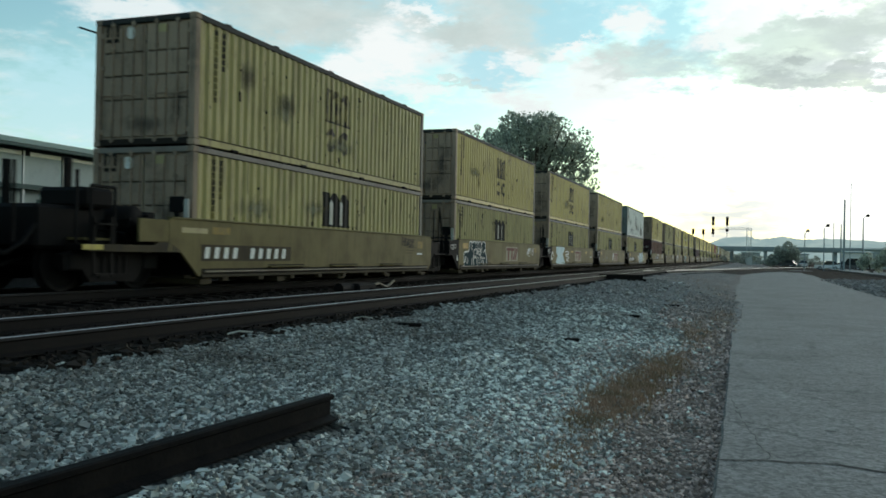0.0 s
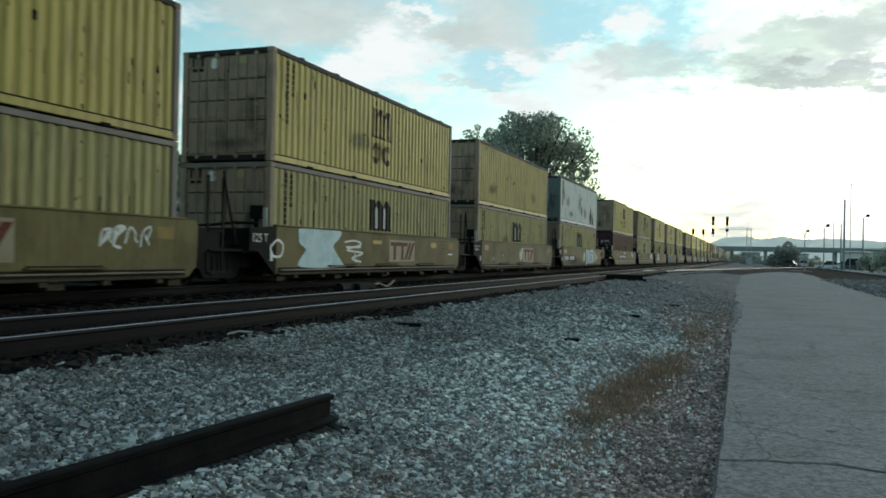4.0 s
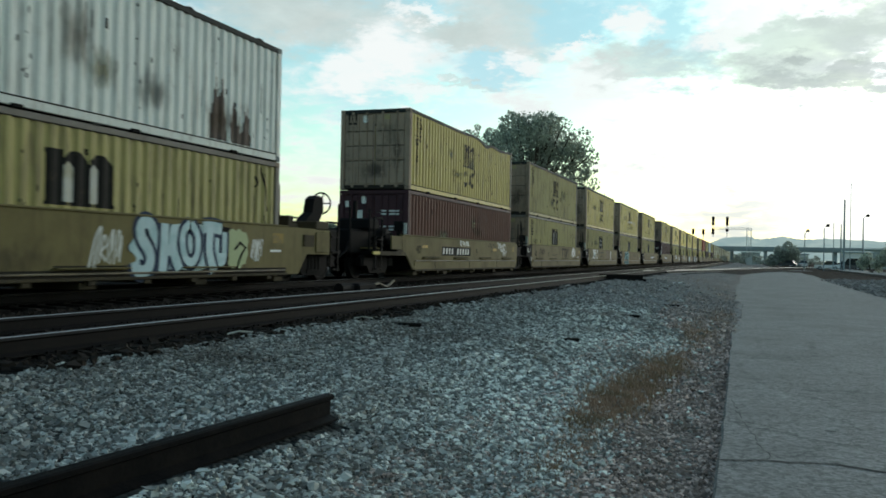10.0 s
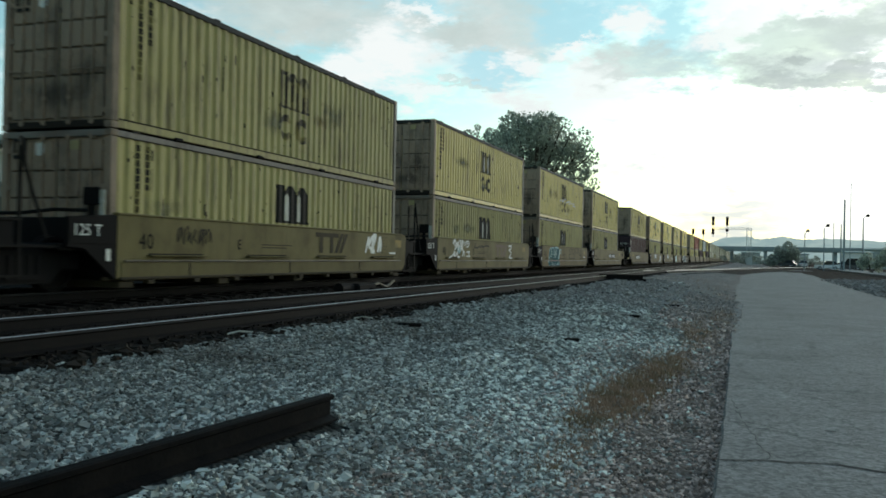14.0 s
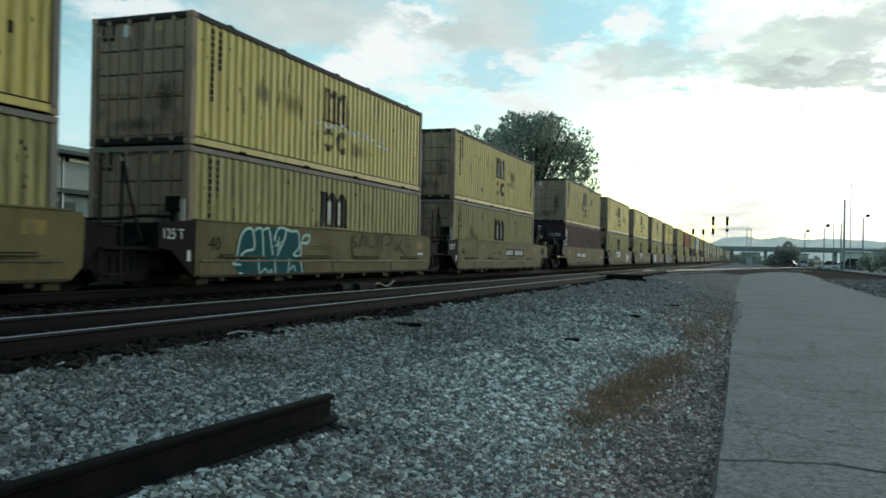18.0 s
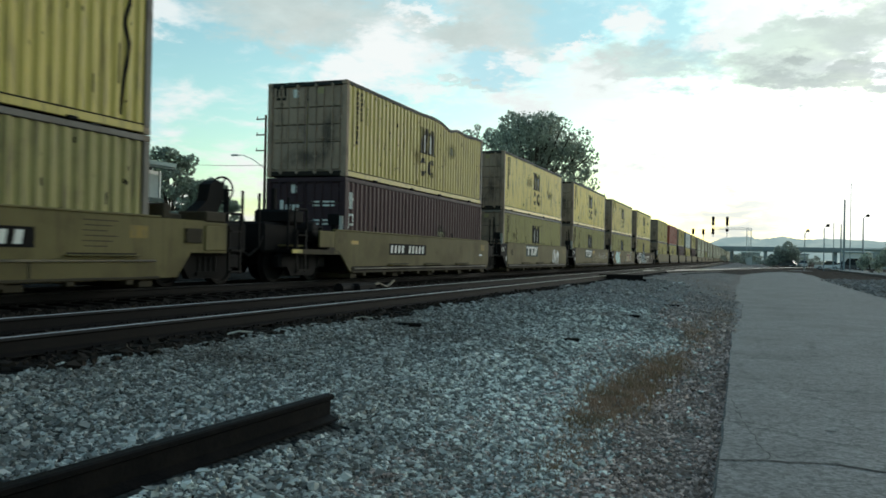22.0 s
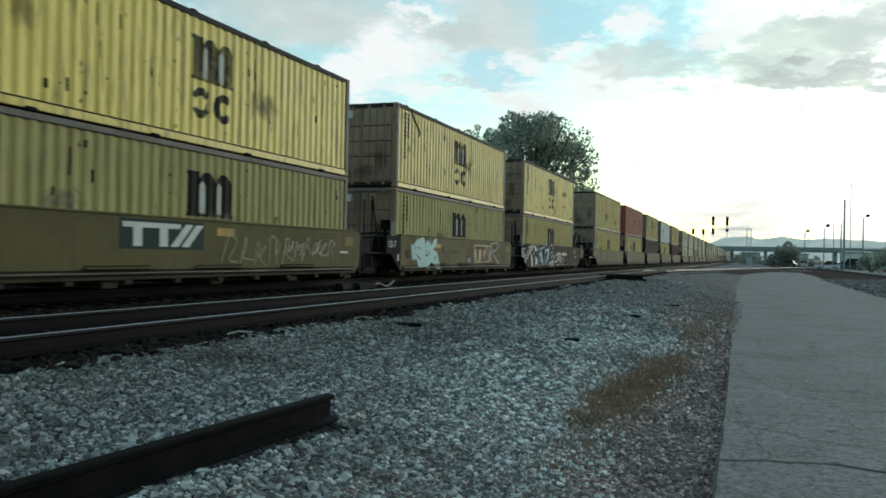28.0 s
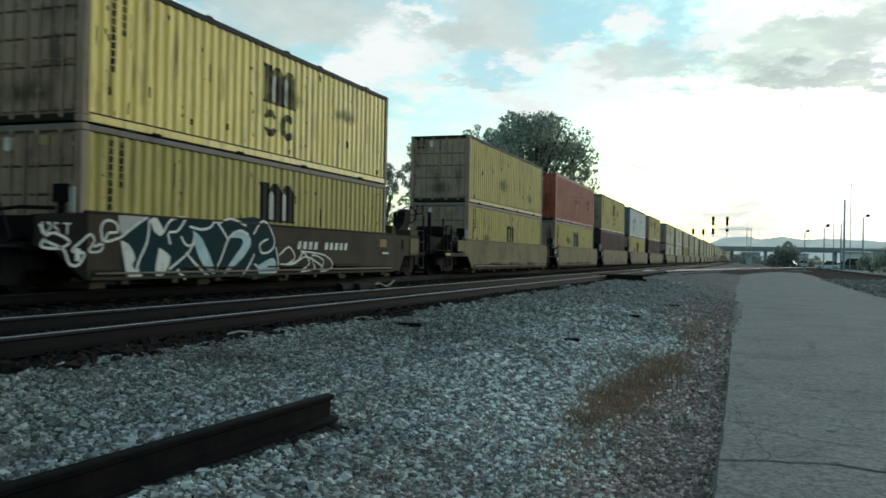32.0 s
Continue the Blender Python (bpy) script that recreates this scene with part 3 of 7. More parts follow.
    for x, r in profile:
        rings.append([b.verts.new((x, r * math.cos(2 * math.pi * i / seg), r * math.sin(2 * math.pi * i / seg))) for i in range(seg)])
    fs = []
    for p, q in zip(rings, rings[1:]):
        for i in range(seg):
            fs.append(b.faces.new((p[i], p[(i + 1) % seg], q[(i + 1) % seg], q[i])))
    fs += [b.faces.new(rings[0][::-1]), b.faces.new(rings[-1])]
    bmesh.ops.recalc_face_normals(b, faces=fs)
    return b


def raw(verts, faces, mat):
    me = bpy.data.meshes.new("mesh")
    me.from_pydata(verts, [], faces)
    me.update()
    me.materials.append(mat)
    return me


# ---- measures of the railway ----
RAIL_Z = 0.763
TRAIN_X = -11.389
NEAR_X = -6.42
LEN, WID, HIGH = 12.192, 2.438, 2.591
PITCH, SET_PITCH = 15.47, 20.0
WELL = 0.175         # the container's underside over the rail

# ---- ground ----
def ground_z(x, y=0.0):
    """The height of the ground beside and under the tracks."""
    pts = [(-3000, 0.3), (-60, 0.3), (-16.0, 0.35), (-14.0, 0.53), (-5.0, 0.55), (-2.6, 0.37), (-1.2, 0.12), (-0.35, -0.015), (5.4, -0.015), (7.0, 0.06), (16.0, 0.1), (3000, 0.1)]
    for (a, za), (b, zb) in zip(pts, pts[1:]):
        if a <= x <= b:
            z = za + (zb - za) * (x - a) / (b - a)
            break
    return z


def ground_material():
    m = bpy.data.materials.new("ballast_and_earth")
    m.use_nodes = True
    n = Nodes(m.node_tree)
    p = n.add("ShaderNodeNewGeometry").outputs["Position"]
    s = n.add("ShaderNodeSeparateXYZ", {0: p})
    x = n.math("ADD", s.outputs[0], n.math("MULTIPLY", n.math("SUBTRACT", n.noise(p, 0.7, 5.0), 0.5), 1.6))
    cell = n.add("ShaderNodeTexVoronoi", {"Vector": p, "Scale": 22.0}, feature="F1")
    tone = n.add("ShaderNodeSeparateColor", {0: cell.outputs["Color"]}).outputs[0]
    patch = n.noise(p, 0.45, 5.0)
    k = n.math("MULTIPLY", n.math("ADD", 0.35, n.math("MULTIPLY", tone, 0.9)), n.math("ADD", 0.7, n.math("MULTIPLY", patch, 0.6)))
    k3 = n.add("ShaderNodeCombineColor", {0: k, 1: k, 2: k}).outputs[0]
    # Darker nearer than y 19: shade between the loose stones, painted in.
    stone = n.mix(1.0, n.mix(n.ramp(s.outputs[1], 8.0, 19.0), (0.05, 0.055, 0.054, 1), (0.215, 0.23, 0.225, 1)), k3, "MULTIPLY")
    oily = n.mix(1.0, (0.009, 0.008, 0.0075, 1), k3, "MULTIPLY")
    earth = n.mix(1.0, (0.27, 0.225, 0.20, 1), k3, "MULTIPLY")
    soil = n.mix(n.noise(p, 6.0, 6.0), (0.03, 0.022, 0.018, 1), (0.085, 0.062, 0.048, 1))
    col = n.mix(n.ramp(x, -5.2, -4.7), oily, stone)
    col = n.mix(n.math("MULTIPLY", n.ramp(x, -1.6, -0.7), 0.85), col, earth)
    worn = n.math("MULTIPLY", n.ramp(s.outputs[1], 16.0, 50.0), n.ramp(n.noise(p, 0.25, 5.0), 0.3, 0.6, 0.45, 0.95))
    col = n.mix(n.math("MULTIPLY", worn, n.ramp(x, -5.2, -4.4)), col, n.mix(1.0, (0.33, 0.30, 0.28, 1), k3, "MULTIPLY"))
    col = n.mix(n.ramp(x, 4.5, 5.6), col, soil)
    # Oily tone runs on to x -24, painting in the shade under cars.
    col = n.mix(n.ramp(x, -24.0, -30.0), col, earth)
    h = n.math("SUBTRACT", 1.0, n.math("MULTIPLY", cell.outputs["Distance"], 1.4))
    b = n.add("ShaderNodeBump", {"Strength": 0.9, "Distance": 0.03, "Height": h}).outputs[0]
    n.add("ShaderNodeOutputMaterial", {0: n.add("ShaderNodeBsdfPrincipled", {"Base Color": col, "Roughness": 0.95, "Normal": b, "Specular IOR Level": 0.05}).outputs[0]})
    return m


def sheet():
    xs = [-2500, -400, -120, -60, -30, -16, -14, -12, -9, -7, -5.6] + [-5.0 + 0.4 * i for i in range(12)] + [-0.3, 0.5, 3, 5.4, 6, 7, 9, 12, 16, 30, 80, 300, 2500]
    ys = [-200, -60, -20, -5, 0] + [0.5 * i for i in range(1, 40)] + [20 + 2 * i for i in range(20)] + [60, 75, 100, 150, 250, 500, 1200, 2200, 4500]
    vs, fs = [], []
    for y in ys:
        for x in xs:
            z = ground_z(x)
            if -5.2 < x < -0.4 and y < 60:
                z += 0.05 * (noise.noise((x * 0.9, y * 0.5, 3.0))) + 0.025 * noise.noise((x * 2.3, y * 1.7, 8.0))
            vs.append((x, y, z))
    w_ = len(xs)
    for j in range(len(ys) - 1):
        for i in range(w_ - 1):
            fs.append((j * w_ + i, j * w_ + i + 1, (j + 1) * w_ + i + 1, (j + 1) * w_ + i))
    return vs, fs


GROUND_MAT = ground_material()
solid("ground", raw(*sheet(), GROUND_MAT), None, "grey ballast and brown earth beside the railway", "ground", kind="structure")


def surface_z(x, y):
    z = ground_z(x)
    if -5.2 < x < -0.4:
        z += 0.05 * (noise.noise((x * 0.9, y * 0.5, 3.0))) + 0.025 * noise.noise((x * 2.3, y * 1.7, 8.0))
    return z


# asphalt path with ragged edges
def path_mesh():
    r = random.Random(4)
    vs, fs = [], []
    ys = [-8 + 0.4 * i for i in range(120)] + [40 + 4 * i for i in range(21)]
    for i, y in enumerate(ys):
        left = -0.21 - 0.0112 * max(y - 8, 0) + 0.006 * math.sin(y * 1.3) + r.uniform(-0.006, 0.006) * (1 + 0.05 * y)
        right = 5.4 + max(0, y - 45) * 0.02 + r.uniform(-0.04, 0.04)
        row = [left, left + 0.03, 0.8, 2.4, 4.2, right - 0.03, right]
        for k, x in enumerate(row):
            vs.append((x, y, -0.02 if k in (0, 6) else 0.03 + 0.012 * math.sin(x * 1.2 + y * 0.2)))
    for i in range(len(ys) - 1):
        for k in range(6):
            a = 7 * i + k
            fs.append((a, a + 1, a + 8, a + 7))
    return vs, fs


path = solid("road", raw(*path_mesh(), M["asphalt"]), None, "old grey asphalt path with cracks", "road", kind="structure")
CRACK = material("crack_filler", (0.03, 0.03, 0.028), 0.95)


def crack(pts, width):
    r = random.Random(len(pts) + int(pts[0][1] * 10))
    fine = []
    for (x0, y0), (x1, y1) in zip(pts, pts[1:]):
        n = max(2, int(math.hypot(x1 - x0, y1 - y0) / 0.08))
        for i in range(n):
            u = i / n
            fine.append((x0 + (x1 - x0) * u + r.uniform(-0.02, 0.02), y0 + (y1 - y0) * u + r.uniform(-0.02, 0.02)))
    vs, fs = [], []
    for i, (x, y) in enumerate(fine):
        wd = width * r.uniform(0.4, 1.2)
        z = 0.03 + 0.012 * math.sin(x * 1.2 + y * 0.2) + 0.004
        vs += [(x, y - wd / 2, z), (x + wd * 0.3, y + wd / 2, z)]
    for i in range(len(fine) - 1):
        fs.append((2 * i, 2 * i + 2, 2 * i + 3, 2 * i + 1))
    return raw(vs, fs, CRACK)


for pts, wd in (([(-0.18, 6.5), (0.05, 6.58), (0.28, 6.62), (0.6, 6.73), (0.92, 6.6), (1.6, 6.8), (3.0, 6.65)], 0.038), ([(-0.15, 9.36), (-0.08, 8.6), (0.0, 7.94), (0.12, 6.97), (0.2, 6.6)], 0.018),
                ([(0.0, 8.1), (0.1, 8.04), (0.33, 7.82)], 0.02), ([(0.65, 8.02), (0.8, 7.94)], 0.03), ([(-0.17, 10.73), (0.6, 11.0), (1.57, 11.36), (2.6, 11.3)], 0.022), ([(0.3, 16), (1.5, 16.4), (3, 16.1)], 0.03)):
    part("crack", crack(pts, wd), None, path, "dark crack in the asphalt")


# ---- tracks ----
RAIL_PROFILE = [(-0.07, 0), (0.07, 0), (0.07, 0.012), (0.012, 0.035), (0.009, 0.125), (0.035, 0.14), (0.036, 0.165), (0.026, 0.172), (-0.026, 0.172), (-0.036, 0.165), (-0.035, 0.14), (-0.009, 0.125), (-0.012, 0.035), (-0.07, 0.012)]


def rail_mesh(y0, y1, mats, n=1, shine=(6,)):
    """A rail along y with its worn running face as a second material."""
    b = bmesh.new()
    rings = [[b.verts.new((x, y0 + (y1 - y0) * i / n, z)) for x, z in RAIL_PROFILE] for i in range(n + 1)]
    m_ = len(RAIL_PROFILE)
    for p, q in zip(rings, rings[1:]):
        for i in range(m_):
            f = b.faces.new((p[i], p[(i + 1) % m_], q[(i + 1) % m_], q[i]))
            f.material_index = min(len(mats) - 1, 2 if i in shine else 1 if i in (5, 7, 8) else 0)
    b.faces.new(rings[0])
    b.faces.new(rings[-1][::-1])
    bmesh.ops.recalc_face_normals(b, faces=b.faces)
    me = mesh_of(b, mats[0])
    for m in mats[1:]:
        me.materials.append(m)
    return me


def tie_mesh():
    return mesh_of(box(-1.3, 1.3, -0.115, 0.115, -0.17, 0, bevel=0.012), M["tie"])


def plate_mesh():
    b = box(-0.1, 0.1, -0.09, 0.09, 0, 0.02)
    for x in (-0.085, 0.085):
        box(x - 0.01, x + 0.01, -0.06, -0.04, 0.02, 0.045, b)
        box(x - 0.01, x + 0.01, 0.04, 0.06, 0.02, 0.045, b)
    return mesh_of(b, M["rust"])


TIE, PLATE = tie_mesh(), plate_mesh()


def track(x, label, y0, y1, tie_end, head, shine=(6,)):
    t = thing("railway_track", label, "railway track", kind="structure")
    t.location = (x, 0, RAIL_Z - 0.172)
    for s in (1, -1):
        part("rail", rail_mesh(y0, y1, (M["rust"], M[head], M["rail_shine"]), 1, shine), None, t, "steel rail with a worn bright head").location.x = s * 0.7525
    y = 3.0
    rr = random.Random(int(-x * 7))
    while y < tie_end:
        o = part("tie", TIE, None, t)
        o.location = (rr.uniform(-0.05, 0.05), y + rr.uniform(-0.03, 0.03), -0.022)
        for s in (1, -1):
            if y < 30:
                part("tie_plate", PLATE, None, t).location = (s * 0.7525, y, -0.022)
        y += 0.53
    return t


track(TRAIN_X, "railway track of worn rails under the train", -60, 900, 40, "steel_dull")
track(NEAR_X, "empty railway track with rusty rails and timber ties", -60, 420, 70, "steel_dull")


# ---- loose stones and weeds ----
def stones(bands, x0, x1, seed, mat, edge=None):
    """Loose angular stones as one mesh; bands: y0, y1, stones a square metre, radius."""
    rg = np.random.default_rng(seed)
    b = bmesh.new()
    bmesh.ops.create_cube(b, size=1.45)
    base = np.array([v.co[:] for v in b.verts])
    tri = np.array([[v.index for v in f.verts] for f in b.faces])
    b.free()
    allv, allf, k = [], [], 0
    for y0, y1, dens, rad in bands:
        n = int((y1 - y0) * (x1 - x0) * dens)
        xy = np.stack([rg.uniform(x0, x1, n), rg.uniform(y0, y1, n)], 1)
        xy = xy[xy[:, 0] > -1.14 * xy[:, 1] - 0.3]
        xy = xy[(np.abs(xy[:, 0] + 2.63 - 0.0507 * (xy[:, 1] - 5.06)) > 0.15) | (xy[:, 1] > 5.08)]
        if edge:
            xy = xy[[rg.random() < edge(x, y) for x, y in xy]]
        n = len(xy)
        z = np.array([surface_z(x, y) for x, y in xy])
        s = rad * rg.lognormal(-0.08, 0.36, (n, 1, 1)).clip(0.4, 1.6) * rg.uniform(0.5, 1.35, (n, 1, 3))
        v = (base[None] + rg.uniform(-0.45, 0.45, (n, 8, 3))) * s
        q = rg.normal(size=(n, 4))
        q /= np.linalg.norm(q, axis=1)[:, None]
        a, bq, c, d = q.T
        R = np.stack([1 - 2 * (c * c + d * d), 2 * (bq * c - a * d), 2 * (bq * d + a * c), 2 * (bq * c + a * d), 1 - 2 * (bq * bq + d * d), 2 * (c * d - a * bq), 2 * (bq * d - a * c), 2 * (c * d + a * bq), 1 - 2 * (bq * bq + c * c)], 1).reshape(n, 3, 3)
        v = np.einsum("nij,nkj->nki", R, v) * np.array([1.12, 1.12, 0.8])
        v += np.stack([xy[:, 0], xy[:, 1], z + rad * rg.uniform(-0.2, 1.1, n)], 1)[:, None]
        allv.append(v.reshape(-1, 3))
        allf.append((tri[None] + (np.arange(n) * 8)[:, None, None] + k).reshape(-1, 4))
        k += n * 8
    return raw(np.concatenate(allv).tolist(), np.concatenate(allf).tolist(), mat)


def thin_out(x, y):
    e = -1.30 + 0.3 * noise.noise((y * 0.6, 2.0, 1.0)) - 0.2 * max(0, min(y - 15, 9))
    return 1.0 if x < e else max(0.04, 1 - (x - e) * 2.2)


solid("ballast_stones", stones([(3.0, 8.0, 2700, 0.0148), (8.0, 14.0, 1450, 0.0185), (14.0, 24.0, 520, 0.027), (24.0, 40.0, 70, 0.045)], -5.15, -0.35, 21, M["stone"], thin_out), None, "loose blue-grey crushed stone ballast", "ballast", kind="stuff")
solid("fine_gravel", stones([(3.5, 9.0, 1500, 0.012), (9.0, 18.0, 560, 0.017), (18.0, 32.0, 110, 0.03)], -2.0, -0.17, 22, M["gravel"]), None, "fine brown gravel along the path's edge", "gravel", kind="stuff")
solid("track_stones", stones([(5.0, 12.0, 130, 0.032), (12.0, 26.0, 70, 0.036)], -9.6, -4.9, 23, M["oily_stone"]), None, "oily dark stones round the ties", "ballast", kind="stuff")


def weeds(patches, seed):
    rg = random.Random(seed)
    vs, fs = [], []
    for cx, cy, rx, ry, n, h in patches:
        for _ in range(n):
            x, y = cx + rg.gauss(0, rx), cy + rg.gauss(0, ry)
            if x > -0.24:
                continue
            z = surface_z(x, y) - 0.01
            for _ in range(3):
                hh = h * rg.uniform(0.4, 1.2)
                a = rg.uniform(0, 6.28)
                lean = rg.uniform(0.1, 0.7) * hh
                wx, wy = 0.005 * math.sin(a), 0.005 * math.cos(a)
                dx, dy = lean * math.cos(a), lean * math.sin(a)
                o = len(vs)
                vs += [(x - wx, y - wy, z), (x + wx, y + wy, z), (x + dx * 0.5 + wx * 0.7, y + dy * 0.5 + wy * 0.7, z + hh * 0.65), (x + dx * 0.5 - wx * 0.7, y + dy * 0.5 - wy * 0.7, z + hh * 0.65), (x + dx, y + dy, z + hh)]
                fs += [(o, o + 1, o + 2, o + 3), (o + 3, o + 2, o + 4)]
    return raw(vs, fs, M["weed"])


solid("dry_weeds", weeds([(-1.24, 7.1, 0.10, 0.30, 520, 0.06), (-1.20, 8.0, 0.14, 0.40, 850, 0.08), (-1.13, 9.2, 0.15, 0.55, 850, 0.09), (-1.03, 10.6, 0.13, 0.7, 620, 0.09), (-0.95, 12.0, 0.12, 0.7, 500, 0.075), (-1.19, 5.5, 0.09, 0.35, 420, 0.05), (-1.12, 6.2, 0.06, 0.2, 160, 0.05), (-0.75, 7.8, 0.25, 1.5, 260, 0.03), (-0.95, 16.9, 0.22, 1.7, 800, 0.08), (-0.7, 22.0, 0.25, 2.0, 500, 0.09), (-0.9, 28.0, 0.5, 5.0, 300, 0.06), (-1.4, 38.0, 0.6, 6.0, 200, 0.07), (-2.4, 47.0, 1.0, 6.0, 200, 0.08)], 5), None, "dry brown weeds growing along the path's edge", "weeds", kind="stuff")

solid("planting_mulch", stones([(18.0, 40.0, 26, 0.045), (40.0, 75.0, 7, 0.08)], 5.35, 12.4, 27, M["mulch"]), None, "coarse brown mulch and stones on the planted strip", "mulch", kind="stuff")


# ---- containers ----
CORR, DEPTH = 0.278, 0.036
EDGE = WID / 2 - 0.006
Z_LOW, Z_TOP = 0.155, HIGH - 0.10


def wave_points(y0, y1):
    """The breaks of the side's folds between y0 and y1: (y, inset)."""
    out = [(y0, wave(y0))]
    k = math.floor((y0 - 0.17) / CORR) - 1
    while True:
        base = 0.17 + k * CORR
        if base > y1:
            break
        for dy, inset in ((0.0, 0.0), (0.072, 0.0), (0.139, DEPTH), (0.211, DEPTH)):
            if y0 < base + dy < y1:
                out.append((base + dy, inset))
        k += 1
    out.append((y1, wave(y1)))
    return out


def wave(y):
    u = (y - 0.17) % CORR
    if u < 0.072:
        return 0.0
    if u < 0.139:
        return DEPTH * (u - 0.072) / 0.067
    if u < 0.211:
        return DEPTH
    return DEPTH * (1 - (u - 0.211) / 0.067)


def sag(y, dent):
    """How far a dented roof edge drops at y."""
    if not dent:
        return 0.0
    return dent * (math.exp(-((y - 8.3) / 0.55) ** 2) + 0.55 * math.exp(-((y - 10.3) / 0.9) ** 2) - 0.3 * math.exp(-((y - 6.6) / 0.8) ** 2))


def folded_side(sign, dent=0.0):
    vs, fs = [], []
    pts = wave_points(0.16, LEN - 0.16)
    for y, inset in pts:
        x = sign * (EDGE - inset)
        vs += [(x, y, Z_LOW), (x, y, Z_TOP - sag(y, dent))]
    for i in range(len(pts) - 1):
        q = (2 * i, 2 * i + 2, 2 * i + 3, 2 * i + 1)
        fs.append(q if sign > 0 else q[::-1])
    return vs, fs


def painted(rects, off=0.005, sign=1):
    """Paint laid on the folded side: rectangles (y0, y1, z0, z1) that follow the folds."""
    vs, fs = [], []
    for y0, y1, z0, z1 in rects:
        pts = wave_points(y0, y1)
        i0 = len(vs)
        for y, inset in pts:
            x = sign * (EDGE - inset + off)
            vs += [(x, y, z0), (x, y, z1)]
        for i in range(len(pts) - 1):
            a = i0 + 2 * i
            fs.append((a, a + 2, a + 3, a + 1))
    return vs, fs


def raster(inside, y0, y1, z0, z1, step=0.03):
    """Upright strips that fill the shape for which inside(u, v) holds, u and v running from 0 to 1."""
    r, nz = [], int((z1 - z0) / 0.02)
    for i in range(int((y1 - y0) / step)):
        y, run = y0 + i * step, None
        u = (y + step / 2 - y0) / (y1 - y0)
        for k in range(nz + 1):
            if k < nz and inside(u, (k + 0.5) / nz):
                run = k if run is None else run
            elif run is not None:
                r.append((y, y + step, z0 + run * (z1 - z0) / nz, z0 + k * (z1 - z0) / nz))
                run = None
    return r


def arch_zone(u, v):
    """Where (u, v) lies in a mark of three legs joined by two arches: leg, gap, rim or nothing."""
    if v < 0.07:
        q = (u - 0.02) % 0.37
        return "leg" if q < 0.275 or q > 0.315 else ""
    k = min(int((u - 0.02) / 0.37), 2) if u >= 0.02 else -1
    if k < 0:
        return "leg" if v > 0.9 else ""
    q = (u - 0.02 - 0.37 * k) / 0.37
    if q < 0.60:
        p = q / 0.60
        top = 1.0 if k == 0 else 0.76 + 0.24 * math.sqrt(max(0.0, 1 - p * p))
        if v > top:
            return ""
        return "rim" if p < 0.28 or p > 0.72 or v > top - 0.1 else "leg"
    p = (q - 0.60) / 0.40
    if k == 2:
        return ""
    under, top = 0.70 + 0.10 * math.sin(math.pi * p), 0.86 + 0.14 * math.sin(p * math.pi / 2)
    return "" if v > top else "rim" if v > under else "gap"


def arch_mark(y, z, w, h, hollow=False):
    """The mark's dark paint; hollow: where only its outline is left."""
    return raster(lambda u, v: arch_zone(u, v) == "rim" or (not hollow and arch_zone(u, v) == "leg") or (hollow and v < 0.07 and arch_zone(u, v) == "leg"), y, y + w, z, z + h)


def ring_marks(y, z, w, h):
    """Two worn round marks side by side, broken rings."""
    def ring(u, v, gaps):
        a, b = (u - 0.5) * 2, (v - 0.5) * 2
        d, ang = math.hypot(a, b), math.degrees(math.atan2(b, a)) % 360
        return 0.46 < d < 1.0 and not any(lo < ang < hi for lo, hi in gaps)
    one = raster(lambda u, v: ring(u, v, ((335, 360), (0, 30), (160, 210))), y, y + w * 0.44, z, z + h)
    return one + raster(lambda u, v: ring(u, v, ((322, 360), (0, 36))), y + w * 0.54, y + w * 0.98, z, z + h)


def letter_bars(y, z, n, w=0.07, h=0.11, step=0.135):
    """A column of unreadable letters as plain bars."""
    return [(y, y + w, z - i * step, z - i * step + h) for i in range(n)]


def flat_bars(x, bars, mat_off=0.004):
    """Plain bars on a flat side that faces +x."""
    b = bmesh.new()
    for y0, y1, z0, z1 in bars:
        box(x, x + mat_off, y0, y1, z0, z1, b)
    return b


shared = {}


def keep(key, make):
    if key not in shared:
        shared[key] = make()
    return shared[key]


def container(style, marks="", dent=0.0, label="", far=False, below=False):
    """A forty-foot box with its doors towards -y; its origin lies under the middle of the door end."""
    # Yellow end paints carry the door end's shade in their base colour.
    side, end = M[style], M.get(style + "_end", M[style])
    top = M["rail_mid" if below else "rail_top"] if style in ("yellow", "dull", "gold", "faded", "pale", "amber", "muted") else end
    c = thing("shipping_container", label, "shipping container", "containers on the train")
    for s in ((1,) if far else (1, -1)):
        part("side_panel", keep(("side", style, s, dent), lambda: raw(*folded_side(s, dent), side)), None, c)
    def roof():
        vs, fs = [], []
        n = 40
        for i in range(n + 1):
            y = 0.05 + (LEN - 0.1) * i / n
            z = HIGH - 0.03 - (i % 2) * 0.014 - sag(y, dent)
            vs += [(-EDGE + 0.03, y, z), (EDGE - 0.03, y, z)]
        for i in range(n):
            fs.append((2 * i, 2 * i + 1, 2 * i + 3, 2 * i + 2))
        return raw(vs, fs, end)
    part("roof", keep(("roof", style, dent), roof), None, c)
    if not far:
        part("underframe", keep(("floor", style), lambda: mesh_of(box(-1.15, 1.15, 0.02, LEN - 0.02, 0.02, 0.15), M["black"])), None, c)
    if not far:
        part("front_wall", keep(("front", style), lambda: mesh_of(box(-1.12, 1.12, LEN - 0.07, LEN - 0.03, 0.15, HIGH - 0.1), side)), None, c)
